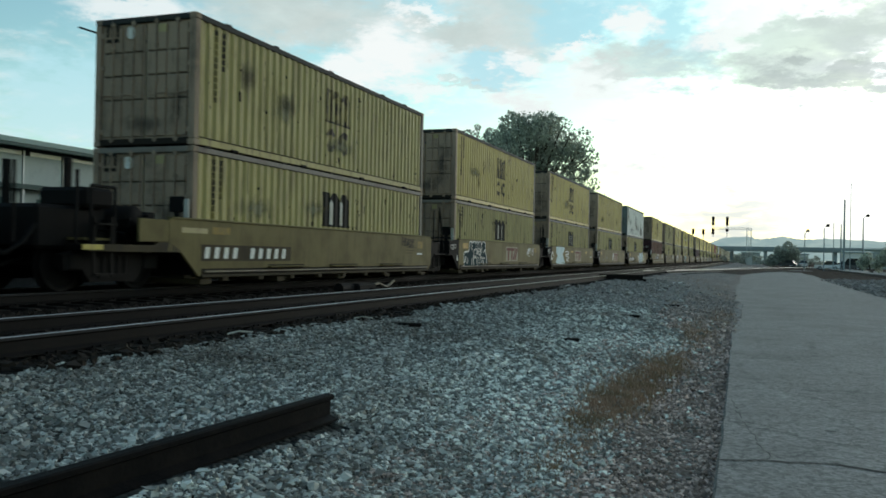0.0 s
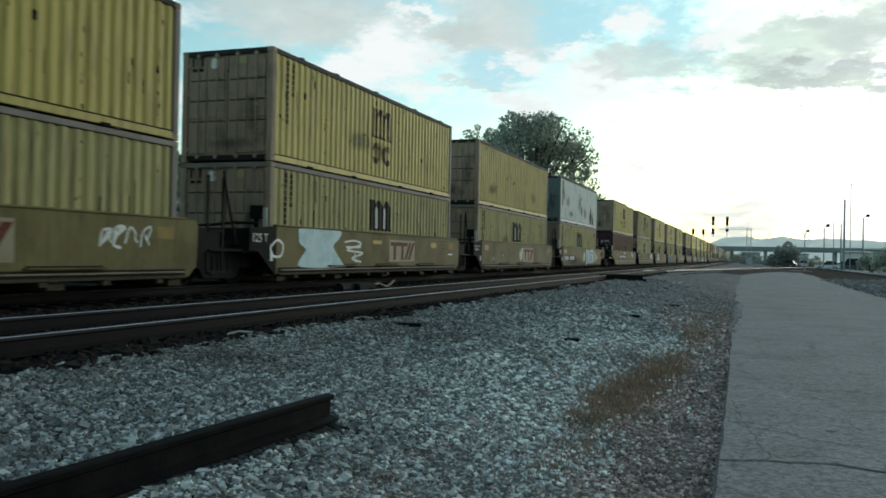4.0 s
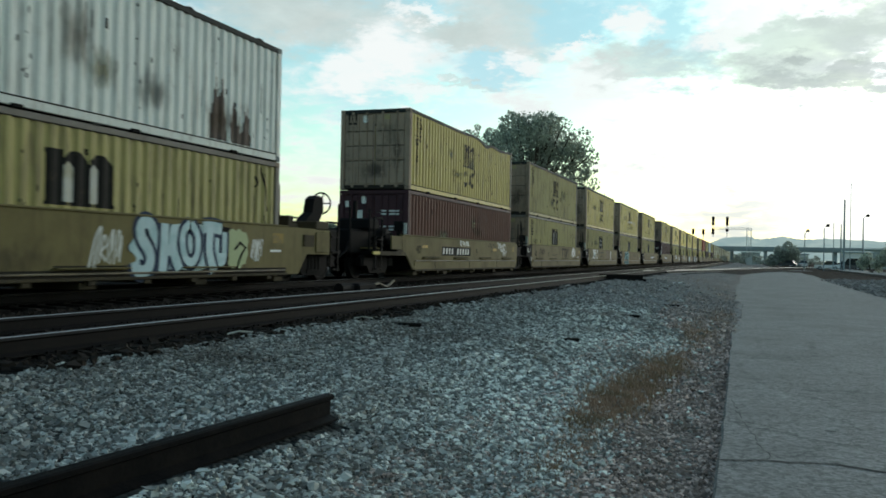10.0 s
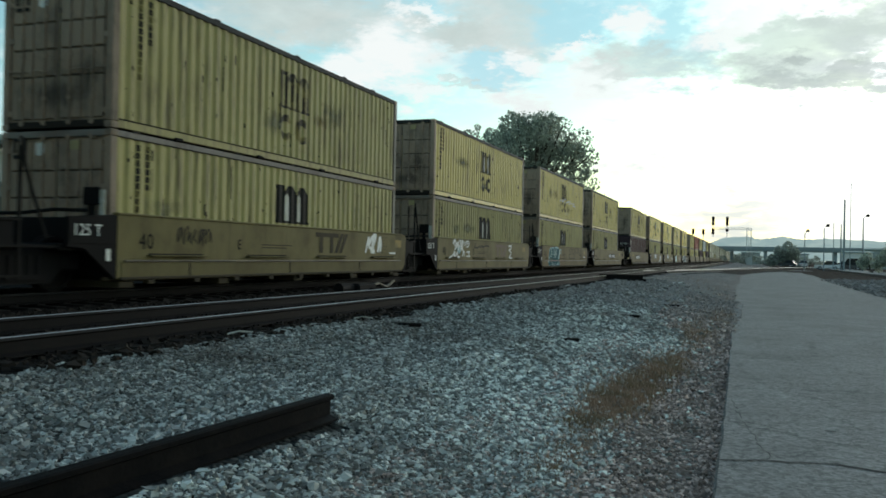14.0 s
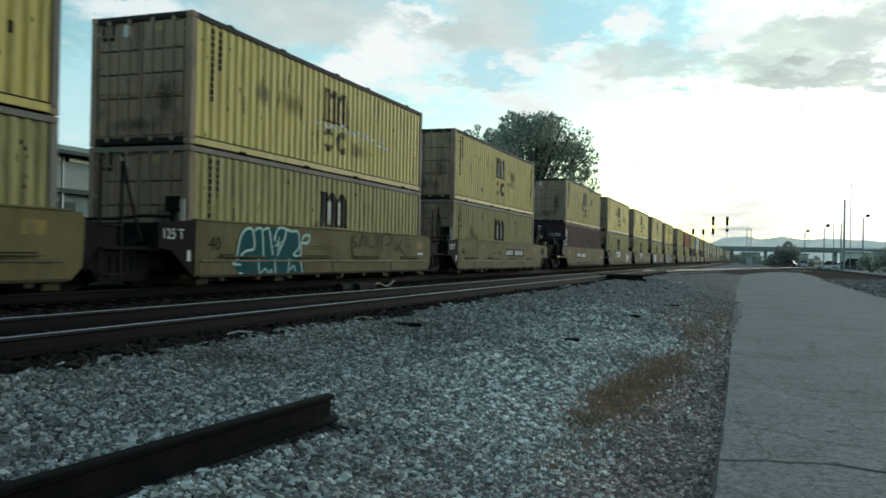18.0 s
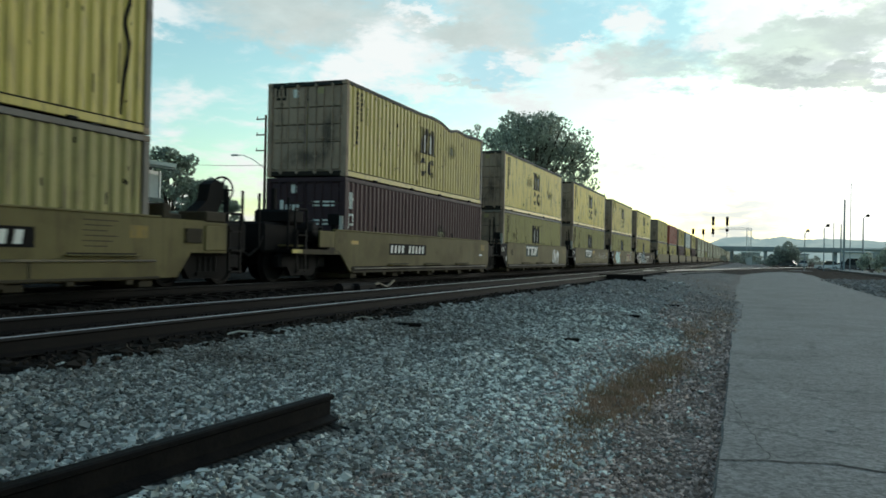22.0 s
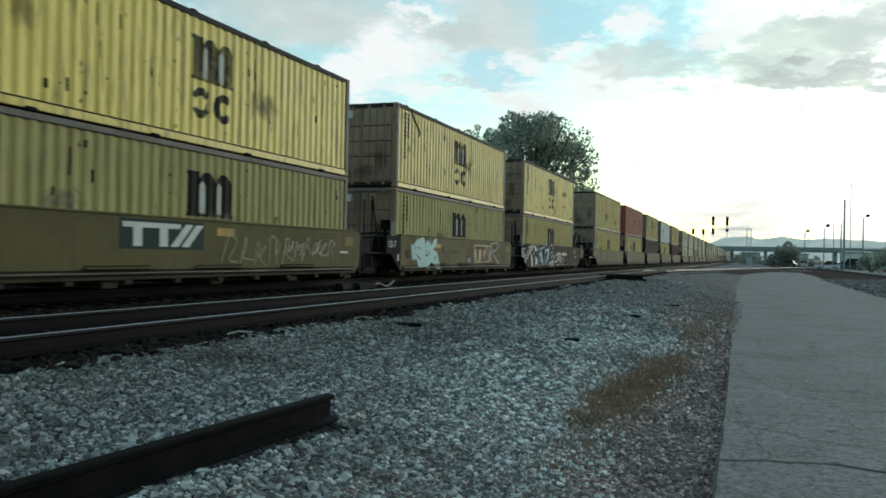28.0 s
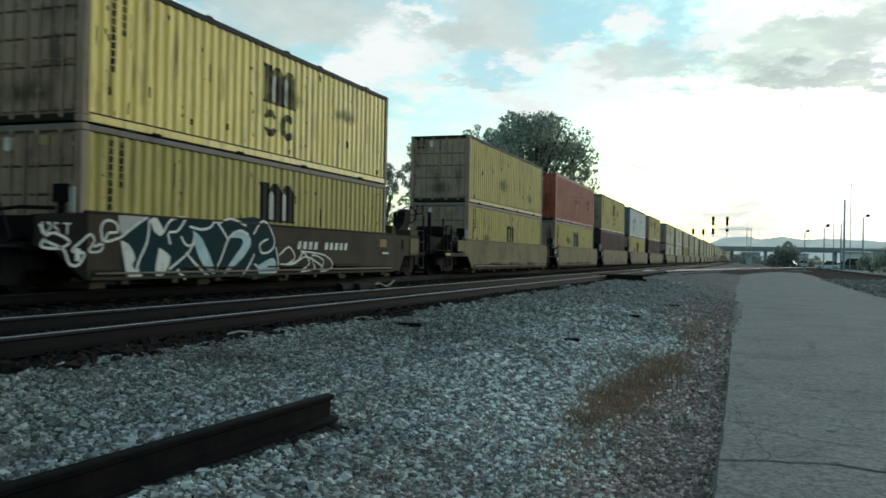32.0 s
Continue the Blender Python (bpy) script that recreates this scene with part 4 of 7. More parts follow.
    for s in ((1,) if far else (1, -1)):
        part("bottom_rail", keep(("brail", style), lambda: mesh_of(box(-0.06, 0.0, 0.17, LEN - 0.17, 0.02, 0.155, bevel=0.008), side)), None, c).location.x = s * EDGE + (0.06 if s < 0 else 0)
        def top_rail():
            vs, fs = [], []
            n = 44 if dent else 1
            for i in range(n + 1):
                y = 0.17 + (LEN - 0.34) * i / n
                z = HIGH - sag(y, dent)
                vs += [(-0.06, y, z - 0.105), (0.004, y, z - 0.105), (0.004, y, z - 0.008), (-0.06, y, z - 0.008)]
            for i in range(n):
                for k in range(4):
                    fs.append((4 * i + k, 4 * i + 4 + k, 4 * i + 4 + (k + 1) % 4, 4 * i + (k + 1) % 4))
            return raw(vs, [f[::-1] for f in fs], top)
        part("top_rail", keep(("trail", style, dent, below), top_rail), None, c).location.x = s * EDGE + (0.056 if s < 0 else 0)
    if not far:
        # Thin dark strips paint in the shadow gaps beside the rails.
        for z0, z1 in ((0.155, 0.178),) if dent else ((0.155, 0.178), (HIGH - 0.125, HIGH - 0.106)):
            part("grime_line", keep(("grime", z0), lambda: mesh_of(box(EDGE - 0.03, EDGE + 0.003, 0.17, LEN - 0.17, z0, z1), M["soot"])), None, c, "dark strip for the shadow gap along the rail")
    for y in (0.0, LEN - 0.16):
        for s in (1, -1):
            if far and (y or s < 0):
                continue
            part("corner_post", keep(("post", style, y > 1), lambda: mesh_of(box(-0.07, 0.07, 0.0, 0.16, 0.12, HIGH - 0.12, bevel=0.012), (M["rail_mid"] if style in ("yellow", "dull", "gold", "amber", "muted") else side) if y > 1 else end)), None, c).location = (s * (WID / 2 - 0.07), y, 0)
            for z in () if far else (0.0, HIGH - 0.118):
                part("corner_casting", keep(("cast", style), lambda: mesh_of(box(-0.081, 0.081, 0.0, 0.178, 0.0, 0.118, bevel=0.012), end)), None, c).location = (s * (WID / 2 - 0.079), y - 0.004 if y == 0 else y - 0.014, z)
    # the door end
    part("door_header", keep(("head", style, below), lambda: mesh_of(box(-1.08, 1.08, 0.0, 0.09, HIGH - 0.12, HIGH - 0.005, bevel=0.01), top)), None, c)
    if not far:
        part("door_sill", keep(("sill", style), lambda: mesh_of(box(-1.08, 1.08, 0.0, 0.09, 0.02, 0.14, bevel=0.01), M["soot"])), None, c)
    def leaf():
        xs = [0.012, 0.07, 0.082, 0.50, 0.512, 0.57, 0.582, 1.0, 1.012, 1.075]
        zs = [0.15, 0.19, 0.205, 0.915, 0.926, 0.948, 0.96, 1.395, 1.406, 1.428, 1.44, 1.87, 1.881, 1.903, 1.915, 2.40, 2.415, HIGH - 0.13]
        vs, fs = [], []
        for iz, z in enumerate(zs):
            row = iz in (2, 3, 6, 7, 10, 11, 14, 15)
            for ix, x in enumerate(xs):
                proud = row and ix in (2, 3, 6, 7)
                vs.append((x, 0.028 if proud else 0.06, z))
        nx = len(xs)
        for iz in range(len(zs) - 1):
            for ix in range(nx - 1):
                a = iz * nx + ix
                fs.append((a, a + 1, a + nx + 1, a + nx))
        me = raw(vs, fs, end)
        me.materials.append(M["groove"])
        # Groove floors take the darker colour, their shadow painted in.
        for i_, p_ in enumerate(me.polygons):
            iz, ix = divmod(i_, nx - 1)
            if iz in (4, 8, 12) and ix in (1, 2, 3, 5, 6, 7):
                p_.material_index = 1
        return me
    def bar():
        b = tube((0, 0, 0.07), (0, 0, HIGH - 0.07), 0.018, seg=6)
        for z in (0.12, 0.55, 1.3, 2.0, HIGH - 0.13):
            box(-0.05, 0.05, -0.01, 0.04, z - 0.03, z + 0.03, b)
        return mesh_of(b, end)
    for s in (1, -1):
        door = part("door", keep(("leaf", style), leaf), None, c)
        door.scale.x = s
        if far:
            continue
        for x in (0.28, 0.78):
            part("locking_bar", keep(("bar", style), bar), None, door).location = (x, 0.008, 0)
            part("door_handle", keep(("hand", style), lambda: mesh_of(tube((0, 0, 0), (0.42, 0, 0.03), 0.012, seg=6), end)), None, door).location = (x - 0.12, 0.0, 1.02)
        for z in (0.3, 1.6, 2.25):
            part("hinge", keep(("hinge", style), lambda: mesh_of(box(-0.05, 0.05, -0.012, 0.02, -0.05, 0.05, bevel=0.008), end)), None, door).location = (1.06, 0.03, z)
    if far:
        if marks:
            tagged(part("emblem", keep(("far", marks), lambda: raw(*painted(emblem(marks)), M["ink"])), None, c), kind="stuff")
        return c
    part("notice", keep("plate1", lambda: mesh_of(box(-0.08, 0.08, 0.006, 0.016, -0.12, 0.12, bevel=0.03), M["white_paint"])), None, c, "small white notice").location = (-0.34, 0.005, 2.28)
    if style not in ("maroon", "plum"):
        part("notice", keep("plate2", lambda: mesh_of(prism([(0.006, -0.08), (0.012, -0.08), (0.012, 0.08), (0.006, 0.06)], -0.1, 0.1), M["plate_pale"])), None, c, "small faded notice").location = (0.42, 0.005, 2.33)
        tagged(part("emblem", keep("doormark", lambda: door_emblem()), None, c, "dark emblem on the door"), kind="stuff").location = (-0.95, 0.0, 2.16)
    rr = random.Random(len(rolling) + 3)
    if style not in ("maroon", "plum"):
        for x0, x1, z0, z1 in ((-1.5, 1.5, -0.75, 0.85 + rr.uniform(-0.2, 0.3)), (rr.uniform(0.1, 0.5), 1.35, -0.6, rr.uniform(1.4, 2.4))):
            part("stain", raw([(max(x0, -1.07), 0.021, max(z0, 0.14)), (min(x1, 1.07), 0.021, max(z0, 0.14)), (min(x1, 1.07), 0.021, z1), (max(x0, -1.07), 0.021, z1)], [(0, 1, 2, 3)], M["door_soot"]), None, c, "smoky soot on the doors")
    for q in range(0 if dent else 5):
        part("roof_clip", keep("rclip", lambda: mesh_of(box(-0.05, 0.02, -0.09, 0.09, 0.0, 0.035, bevel=0.01), M["rail_top"])), None, c).location = (EDGE, 0.9 + q * 2.5 + rr.uniform(-0.5, 0.5), HIGH - 0.012)
    spots = []
    for col in (0.5, 2.55, 4.95, 7.35, 9.75, 11.6):
        for q in range(rr.randint(3, 7)):
            y, z, e = col + rr.gauss(0, 0.05), rr.uniform(0.25, 2.35), rr.uniform(0.012, 0.032)
            spots.append((y - e * 0.7, y + e * 0.7, z - e * 1.6, z + e))
    for q in range(26):
        y, z, e = rr.uniform(0.3, 11.8), rr.uniform(0.2, 2.4), rr.choice((0.015, 0.02, 0.03, 0.05))
        spots.append((y - e * 0.6, y + e * 0.6, z - e * rr.uniform(1, 3.5), z + e))
    for q in range(rr.randint(7, 14)):
        y, z, e = rr.uniform(0.3, 11.8), rr.uniform(0.3, 1.8), rr.choice((0.008, 0.011, 0.016))
        spots.append((y - e, y + e, z, z + rr.uniform(0.2, 0.7)))
    tagged(part("rust_speckle", raw(*painted(spots, 0.0035), M["rust"]), None, c, "dark rust spots and dents"), kind="stuff")
    for q in range(rr.choice((1, 2, 2, 3))):
        y, z = rr.uniform(0.4, 9.0), rr.uniform(0.3, 1.3)
        wd, ht = rr.uniform(0.8, 2.8), rr.uniform(0.5, 1.1)
        part("stain", raw(*painted([(y, y + wd, z, min(z + ht, 2.4))], 0.0065), M[rr.choice(("dust_stain", "rust_stain", "dust_stain"))]), None, c, "ragged stain on the paint")
    for q in range(4):
        part("lashing_lug", keep("llug", lambda: mesh_of(box(-0.02, 0.05, -0.11, 0.11, -0.02, 0.05, bevel=0.015), M["black"])), None, c).location = (EDGE, 1.6 + q * 2.95 + rr.uniform(-0.3, 0.3), 0.0)
    if marks:
        tagged(part("emblem", keep(("mark", marks), lambda: raw(*painted(emblem(marks)), M[{"pale": "white_paint", "low": "ink_solid", "small": "ink_solid", "rusty": "rust_bleed"}.get(marks, "ink")])), None, c, "worn emblem on the side"), kind="stuff")
        if marks in ("low", "bold"):
            y_, z_, w_, h_ = (5.35, 1.22, 1.5, 0.88) if marks == "low" else (5.4, 1.28, 1.42, 0.86)
            for half in (0, 1):
                part("rubbed_gap", keep(("gap", marks, half), lambda: raw(*painted(raster(lambda u, v: arch_zone(u, v) == "gap" and (u > 0.5) == bool(half), y_, y_ + w_, z_, z_ + h_)), M["bare"])), None, c, "pale paint between the emblem's legs")
        if style not in ("maroon", "plum"):
            tagged(part("lettering", keep(("code", style), lambda: raw(*painted(letter_bars(0.66, 2.28, 11) + letter_bars(0.92, 2.28, 6)), M["white_paint" if style in ("maroon", "plum") else "ink"])), None, c, "small worn code bars"), kind="stuff")
    return c


def door_emblem():
    b = bmesh.new()
    for x0, x1, z0, z1 in ((0, 0.3, 0.26, 0.31), (0, 0.05, 0.06, 0.26), (0.125, 0.175, 0.06, 0.26), (0.25, 0.3, 0.06, 0.26), (0, 0.13, -0.05, 0.02), (0.17, 0.3, -0.05, 0.02)):
        box(x0, x1, 0.006, 0.016, z0, z1, b)
    return mesh_of(b, M["ink_solid"])


def emblem(marks):
    if marks == "tall":
        return arch_mark(5.4, 1.28, 1.42, 0.86, True) + ring_marks(5.4, 0.54, 1.4, 0.60)
    if marks == "bold":
        return arch_mark(5.4, 1.28, 1.42, 0.86) + ring_marks(5.4, 0.54, 1.4, 0.60)
    if marks == "low":
        return arch_mark(5.35, 1.22, 1.5, 0.88)
    if marks == "small":
        return arch_mark(5.6, 1.2, 1.1, 0.7)
    if marks == "rusty":
        return raster(lambda u, v: v < 0.50 + 0.75 * noise.noise((u * 9.0, 3.0, 0.5)) + 0.35 * noise.noise((u * 31.0, v * 1.5, 7.0)) and not 0.40 < u + 0.1 * v < 0.47, 9.55, 11.0, 0.2, 1.45)
    if marks == "pale":
        return [(0.33, 0.45, 1.75, 2.2), (0.24, 0.54, 1.98, 2.05), (0.24, 0.56, 1.30, 1.36), (0.24, 0.34, 1.2, 1.6), (0.46, 0.56, 1.4, 1.6), (0.24, 0.56, 1.56, 1.62)]
    return []


# ---- well cars ----
SIDE = 1.439
R_WHEEL = 0.457


def wheelset_mesh():
    b = bmesh.new()
    for s in (1, -1):
        prof = [(0.60, 0.10), (0.655, 0.12), (0.665, R_WHEEL - 0.09), (0.655, R_WHEEL - 0.07), (0.655, R_WHEEL + 0.028), (0.69, R_WHEEL + 0.025), (0.70, R_WHEEL), (0.79, R_WHEEL - 0.006), (0.79, R_WHEEL - 0.07), (0.75, R_WHEEL - 0.10), (0.74, 0.14), (0.78, 0.11), (1.03, 0.085), (1.04, 0.05)]
        lathe_x([(s * x, r) for x, r in prof], 28, b)
        for k in range(3):
            a = 2 * math.pi * k / 3
            box(s * 1.03, s * 1.06, 0.05 * math.cos(a) - 0.014, 0.05 * math.cos(a) + 0.014, 0.05 * math.sin(a) - 0.014, 0.05 * math.sin(a) + 0.014, b)
    lathe_x([(-0.61, 0.08), (0.61, 0.08)], 12, b)
    return mesh_of(b, M["rust"])


def side_frame_mesh():
    poly = [(-1.16, 0.62), (-1.12, 0.36), (-0.72, 0.36), (-0.55, 0.16), (0.55, 0.16), (0.72, 0.36), (1.12, 0.36), (1.16, 0.62), (0.72, 0.74), (0.3, 0.78), (-0.3, 0.78), (-0.72, 0.74)]
    b = prism(poly, -0.07, 0.07)
    prism([(-0.36, 0.22), (0.36, 0.22), (0.36, 0.30), (-0.36, 0.30)], -0.1, 0.1, b)
    for y in (-0.27, -0.09, 0.09, 0.27):
        tube((0.02, y, 0.30), (0.02, y, 0.60), 0.075, seg=8, bm=b)
    for y in (-0.89, 0.89):
        box(-0.09, 0.10, y - 0.17, y + 0.17, 0.36, 0.64, b, bevel=0.03)
    return mesh_of(b, M["black"])


spinners = []


def truck(car, y, spin):
    """A two-axle truck with its middle at y under the car."""
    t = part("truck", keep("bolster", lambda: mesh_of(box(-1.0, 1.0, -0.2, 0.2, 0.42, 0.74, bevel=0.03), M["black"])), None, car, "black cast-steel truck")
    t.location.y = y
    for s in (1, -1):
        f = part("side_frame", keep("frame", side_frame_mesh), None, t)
        f.location.x = s * 1.0
    for dy in (-0.89, 0.89):
        ws = part("wheelset", keep("wheels", wheelset_mesh), None, car)
        ws.location = (0, y + dy, R_WHEEL)
        if spin:
            spinners.append((ws, y + dy))


def sill_outline(near, far):
    """The painted side plate of a unit in (y, z); near and far say which ends close a whole car."""
    lo, hi = 0.22, 1.30
    a = [(-0.95, hi), (-0.95, 0.86), (-1.0, 0.70), (-0.62, 0.70), (-0.05, lo)] if near else [(-0.05, hi), (-0.05, lo)]
    b = [(LEN + 0.55, lo), (LEN + 0.95, 0.68), (LEN + 2.1, 0.68), (LEN + 2.1, 1.28), (LEN + 1.4, 1.28), (LEN + 1.3, hi)] if far else [(LEN + 0.08, lo), (LEN + 0.32, 0.42), (LEN + 0.36, 1.2), (LEN + 0.3, hi)]
    return a + b


END_FRAME = [(-1.15, 1.22), (-1.15, 0.75), (-0.78, 0.72), (-0.1, 0.22), (-0.06, 0.22), (-0.06, 1.29), (-0.2, 1.29)]
FAR_FRAME = [(LEN + 0.1, 0.30), (LEN + 0.78, 0.74), (LEN + 1.15, 0.76), (LEN + 1.15, 1.12), (LEN + 0.3, 1.2)]


def handrail(pts, r=0.02):
    b = bmesh.new()
    for p, q in zip(pts, pts[1:]):
        tube(p, q, r, seg=6, bm=b)
    return b


def well_car(near, far_end, spin, paint="khaki", label="", simple=False, high_ledge=False):
    """One unit of an articulated well car. Its origin lies on the track under the container's door end."""
    car = thing("well_car", label, "rail car", "cars of the train")
    P = M[paint]
    for s in ((1,) if simple else (1, -1)):
        def plate():
            b = prism(sill_outline(near, far_end), SIDE - 0.05, SIDE)
            return mesh_of(b, P)
        o = part("side_plate", keep(("plate", paint, near, far_end), plate), None, car)
        o.scale.x = s
        if not near:
            o = part("end_frame", keep("eframe", lambda: mesh_of(prism(END_FRAME, SIDE - 0.06, SIDE - 0.004), M["black"])), None, car)
            o.scale.x = s
        if not far_end:
            o = part("end_frame", keep("fframe", lambda: mesh_of(prism(FAR_FRAME, SIDE - 0.12, SIDE - 0.06), M["black"])), None, car)
            o.scale.x = s
        def chord(z0, z1, proud):
            b = box(SIDE - 0.12, SIDE + proud, -0.05 if not near else -0.9, LEN + 0.05, z0, z1, bevel=0.01)
            return mesh_of(b, P)
        o = part("top_chord", keep(("tchord", paint, near), lambda: chord(1.295, 1.335, 0.025)), None, car)
        o.scale.x = s
        o = part("bottom_chord", keep(("bchord", paint, near), lambda: mesh_of(box(SIDE - 0.3, SIDE + 0.05, 0.0, LEN, 0.20, 0.25, bevel=0.01), M["grimy"])), None, car)
        o.scale.x = s
        if simple:
            continue
        raised = 0.21 if high_ledge else 0.0
        for y in (0.7, 3.8, 6.85, 10.0) if high_ledge else (2.4, 5.3, 8.42):
            o = part("side_step", keep(("step", paint), lambda: mesh_of(box(SIDE, SIDE + 0.10, 0, 1.65, 0.392, 0.416, bevel=0.006), P)), None, car)
            o.scale.x, o.location.y, o.location.z = s, y, raised
            o = part("step_slot", keep("slot", lambda: mesh_of(box(SIDE + 0.001, SIDE + 0.005, 0.03, 1.62, 0.418, 0.445), M["soot"])), None, car, "dark slot over the step")
            o.scale.x, o.location.y, o.location.z = s, y, raised
        o = part("side_pipe", keep("spipe", lambda: mesh_of(tube((SIDE + 0.03, 0.1, 0.315), (SIDE + 0.03, LEN - 0.1, 0.315), 0.02, seg=6), M["pipe"])), None, car)
        o.scale.x, o.location.z = s, raised
        if high_ledge:
            o = part("lower_skirt", keep(("skirt", paint), lambda: mesh_of(box(SIDE + 0.001, SIDE + 0.012, 0.05, LEN - 0.05, 0.19, 0.50, bevel=0.004), P)), None, car)
            o.scale.x = s
            for y in (1.9, 5.6, 9.3):
                o = part("skirt_seam", keep("seam", lambda: mesh_of(box(SIDE + 0.013, SIDE + 0.02, -0.02, 0.02, 0.2, 0.5), M["grimy"])), None, car)
                o.scale.x, o.location.y = s, y
        if not high_ledge:
            # Dark strip paints in the shade around the side pipe.
            o = part("grime_line", keep("sshade", lambda: mesh_of(box(SIDE + 0.001, SIDE + 0.004, 0.02, LEN - 0.02, 0.252, 0.372), M["soot"])), None, car, "dark strip for the pipe's shade along the lower edge")
            o.scale.x = s
        for k in range(9):
            o = part("drain_lug", keep(("lug", paint), lambda: mesh_of(box(SIDE - 0.1, SIDE + 0.03, -0.09, 0.09, 0.12, 0.2, bevel=0.01), M["grimy"])), None, car)
            o.scale.x, o.location.y = s, 0.8 + k * 1.33
    for y in ((0.25, LEN / 2, LEN - 0.25) if simple else (0.25, 3.1, LEN / 2, LEN - 3.1, LEN - 0.25)):
        part("cross_beam", keep("beam", lambda: mesh_of(box(-SIDE + 0.05, SIDE - 0.05, -0.18, 0.18, 0.06, WELL, bevel=0.01), M["grimy"])), None, car).location.y = y
    dark = M["black"]
    n_len = 2.9 if near else 1.25
    part("end_deck", keep(("deckn", near), lambda: mesh_of(box(-1.35, 1.35, -n_len, -0.12, 0.68, 0.80, bevel=0.02), dark)), None, car)
    part("bulkhead", keep("bulk", lambda: mesh_of(box(-1.38, 1.38, -0.14, -0.07, 0.25, 1.25, bevel=0.01), dark)), None, car)
    f_len = 2.9 if far_end else 1.25
    part("end_deck", keep(("deckf", far_end), lambda: mesh_of(box(-1.35, 1.35, LEN + 0.12, LEN + f_len, 0.68, 0.80, bevel=0.02), dark)), None, car)
    part("bulkhead", keep("bulk", lambda: None), None, car).location.y = LEN + 0.21
    truck(car, -1.95 if near else -(PITCH - LEN) / 2, spin)
    if far_end:
        truck(car, LEN + 1.95, spin)
    if simple:
        return car
    part("vent_box", keep("vbox", lambda: mesh_of(box(0.9, 1.0, -0.15, -0.1, 1.2, 1.47, box(0.80, 1.11, -0.17, -0.09, 1.46, 1.76, bevel=0.01)), M["black"])), None, car, "small black box over the deck")
    part("white_blade", keep("blade", lambda: mesh_of(box(1.13, 1.235, -0.15, -0.11, 1.2, 1.71, bevel=0.008), M["bare"])), None, car, "upright white marker blade")
    if near:
        # the car's end: platform with rails, steps, brake gear and coupler
        o = part("end_post", keep("npost", lambda: mesh_of(handrail([(1.33, -2.8, 0.8), (1.33, -2.8, 1.75), (1.33, -2.25, 1.75), (1.33, -2.25, 0.8)], 0.028), M["black"])), None, car)
        o = part("end_post", keep("npost", lambda: None), None, car)
        o.scale.x = -1
        for x in (-0.75, 0.6):
            part("guide_post", keep("gpost", lambda: mesh_of(box(-0.05, 0.05, -2.62, -2.5, 0.8, 2.25, bevel=0.01), M["black"])), None, car).location.x = x
        part("walkway", keep("walkn", lambda: mesh_of(box(-1.3, 1.3, -2.9, -2.2, 0.86, 0.90), M["khaki"])), None, car, "yellow-edged steel walkway")
        part("step", keep("ladder", lambda: step_ladder()), None, car).location = (1.36, -2.55, 0)
        part("brake_rigging", keep("rigging", lambda: rigging_mesh()), None, car, "black tangle of brake gear")
        part("air_reservoir", keep("resn", lambda: mesh_of(tube((-0.9, -1.6, 1.05), (0.7, -1.6, 1.05), 0.2, seg=14), M["black"], True)), None, car)
        part("brake_valve", keep("valve", lambda: mesh_of(box(0.5, 0.95, -1.2, -0.75, 0.8, 1.25, bevel=0.05), M["black"])), None, car)
        part("coupler", keep("coupler", lambda: coupler_mesh()), None, car).location.y = -2.9
        part("end_panel", keep(("npanel", paint), lambda: mesh_of(box(SIDE - 0.06, SIDE - 0.006, -1.75, -0.86, 0.86, 1.27, bevel=0.01), P)), None, car)
        part("yellow_plate", keep("yplate", lambda: mesh_of(box(SIDE - 0.03, SIDE + 0.01, -3.08, -2.62, 0.70, 0.79, bevel=0.01), M["yellow"])), None, car, "small bright yellow plate")
        part("gear_case", keep("gcase", lambda: mesh_of(box(-1.15, 0.95, -3.55, -2.0, 0.70, 1.42, bevel=0.06), M["black"])), None, car)
        part("gear_case", keep("gcase2", lambda: mesh_of(box(0.15, 1.15, -2.75, -2.05, 1.40, 1.74, bevel=0.06), M["black"])), None, car)
        part("gear_drum", keep("gdrum", lambda: mesh_of(tube((-1.0, -1.55, 1.25), (1.15, -1.55, 1.25), 0.24, seg=14), M["black"], True)), None, car)
        part("grab_post", keep("grabp", lambda: mesh_of(handrail([(1.32, -3.1, 0.8), (1.32, -3.1, 1.98)], 0.03), M["black"])), None, car)
        part("hose", keep("hose", lambda: mesh_of(handrail([(0.9, -3.5, 1.1), (0.95, -3.8, 0.8), (0.9, -4.1, 0.62), (0.8, -4.35, 0.8)], 0.035), M["black"])), None, car)
        part("end_beam", keep("nbeam", lambda: mesh_of(prism([(-2.92, 0.80), (-2.92, 0.68), (-0.62, 0.68), (-0.62, 0.72), (-0.95, 0.86), (-1.25, 0.86), (-1.35, 0.80)], SIDE - 0.05, SIDE), M["grimy"])), None, car)
    else:
        part("end_plate", keep("eplate", lambda: mesh_of(box(SIDE - 0.02, SIDE + 0.006, -1.13, -0.2, 0.80, 1.2, bevel=0.004), M["black"])), None, car, "black stencil plate")
        tagged(part("lettering", keep("plate_text", lambda: load_text()), None, car, "white load stencil"), kind="stuff").location = (SIDE + 0.009, -1.06, 0.93)
        part("step", keep("tall_ladder", lambda: step_ladder(2.22, 0.25)), None, car, "black ladder with tall posts").location = (1.36, -2.26, 0)
        part("ladder_bracket", keep("lbrk", lambda: mesh_of(handrail([(1.32, -1.15, 0.74), (1.36, -2.5, 0.74)], 0.03), M["black"])), None, car)
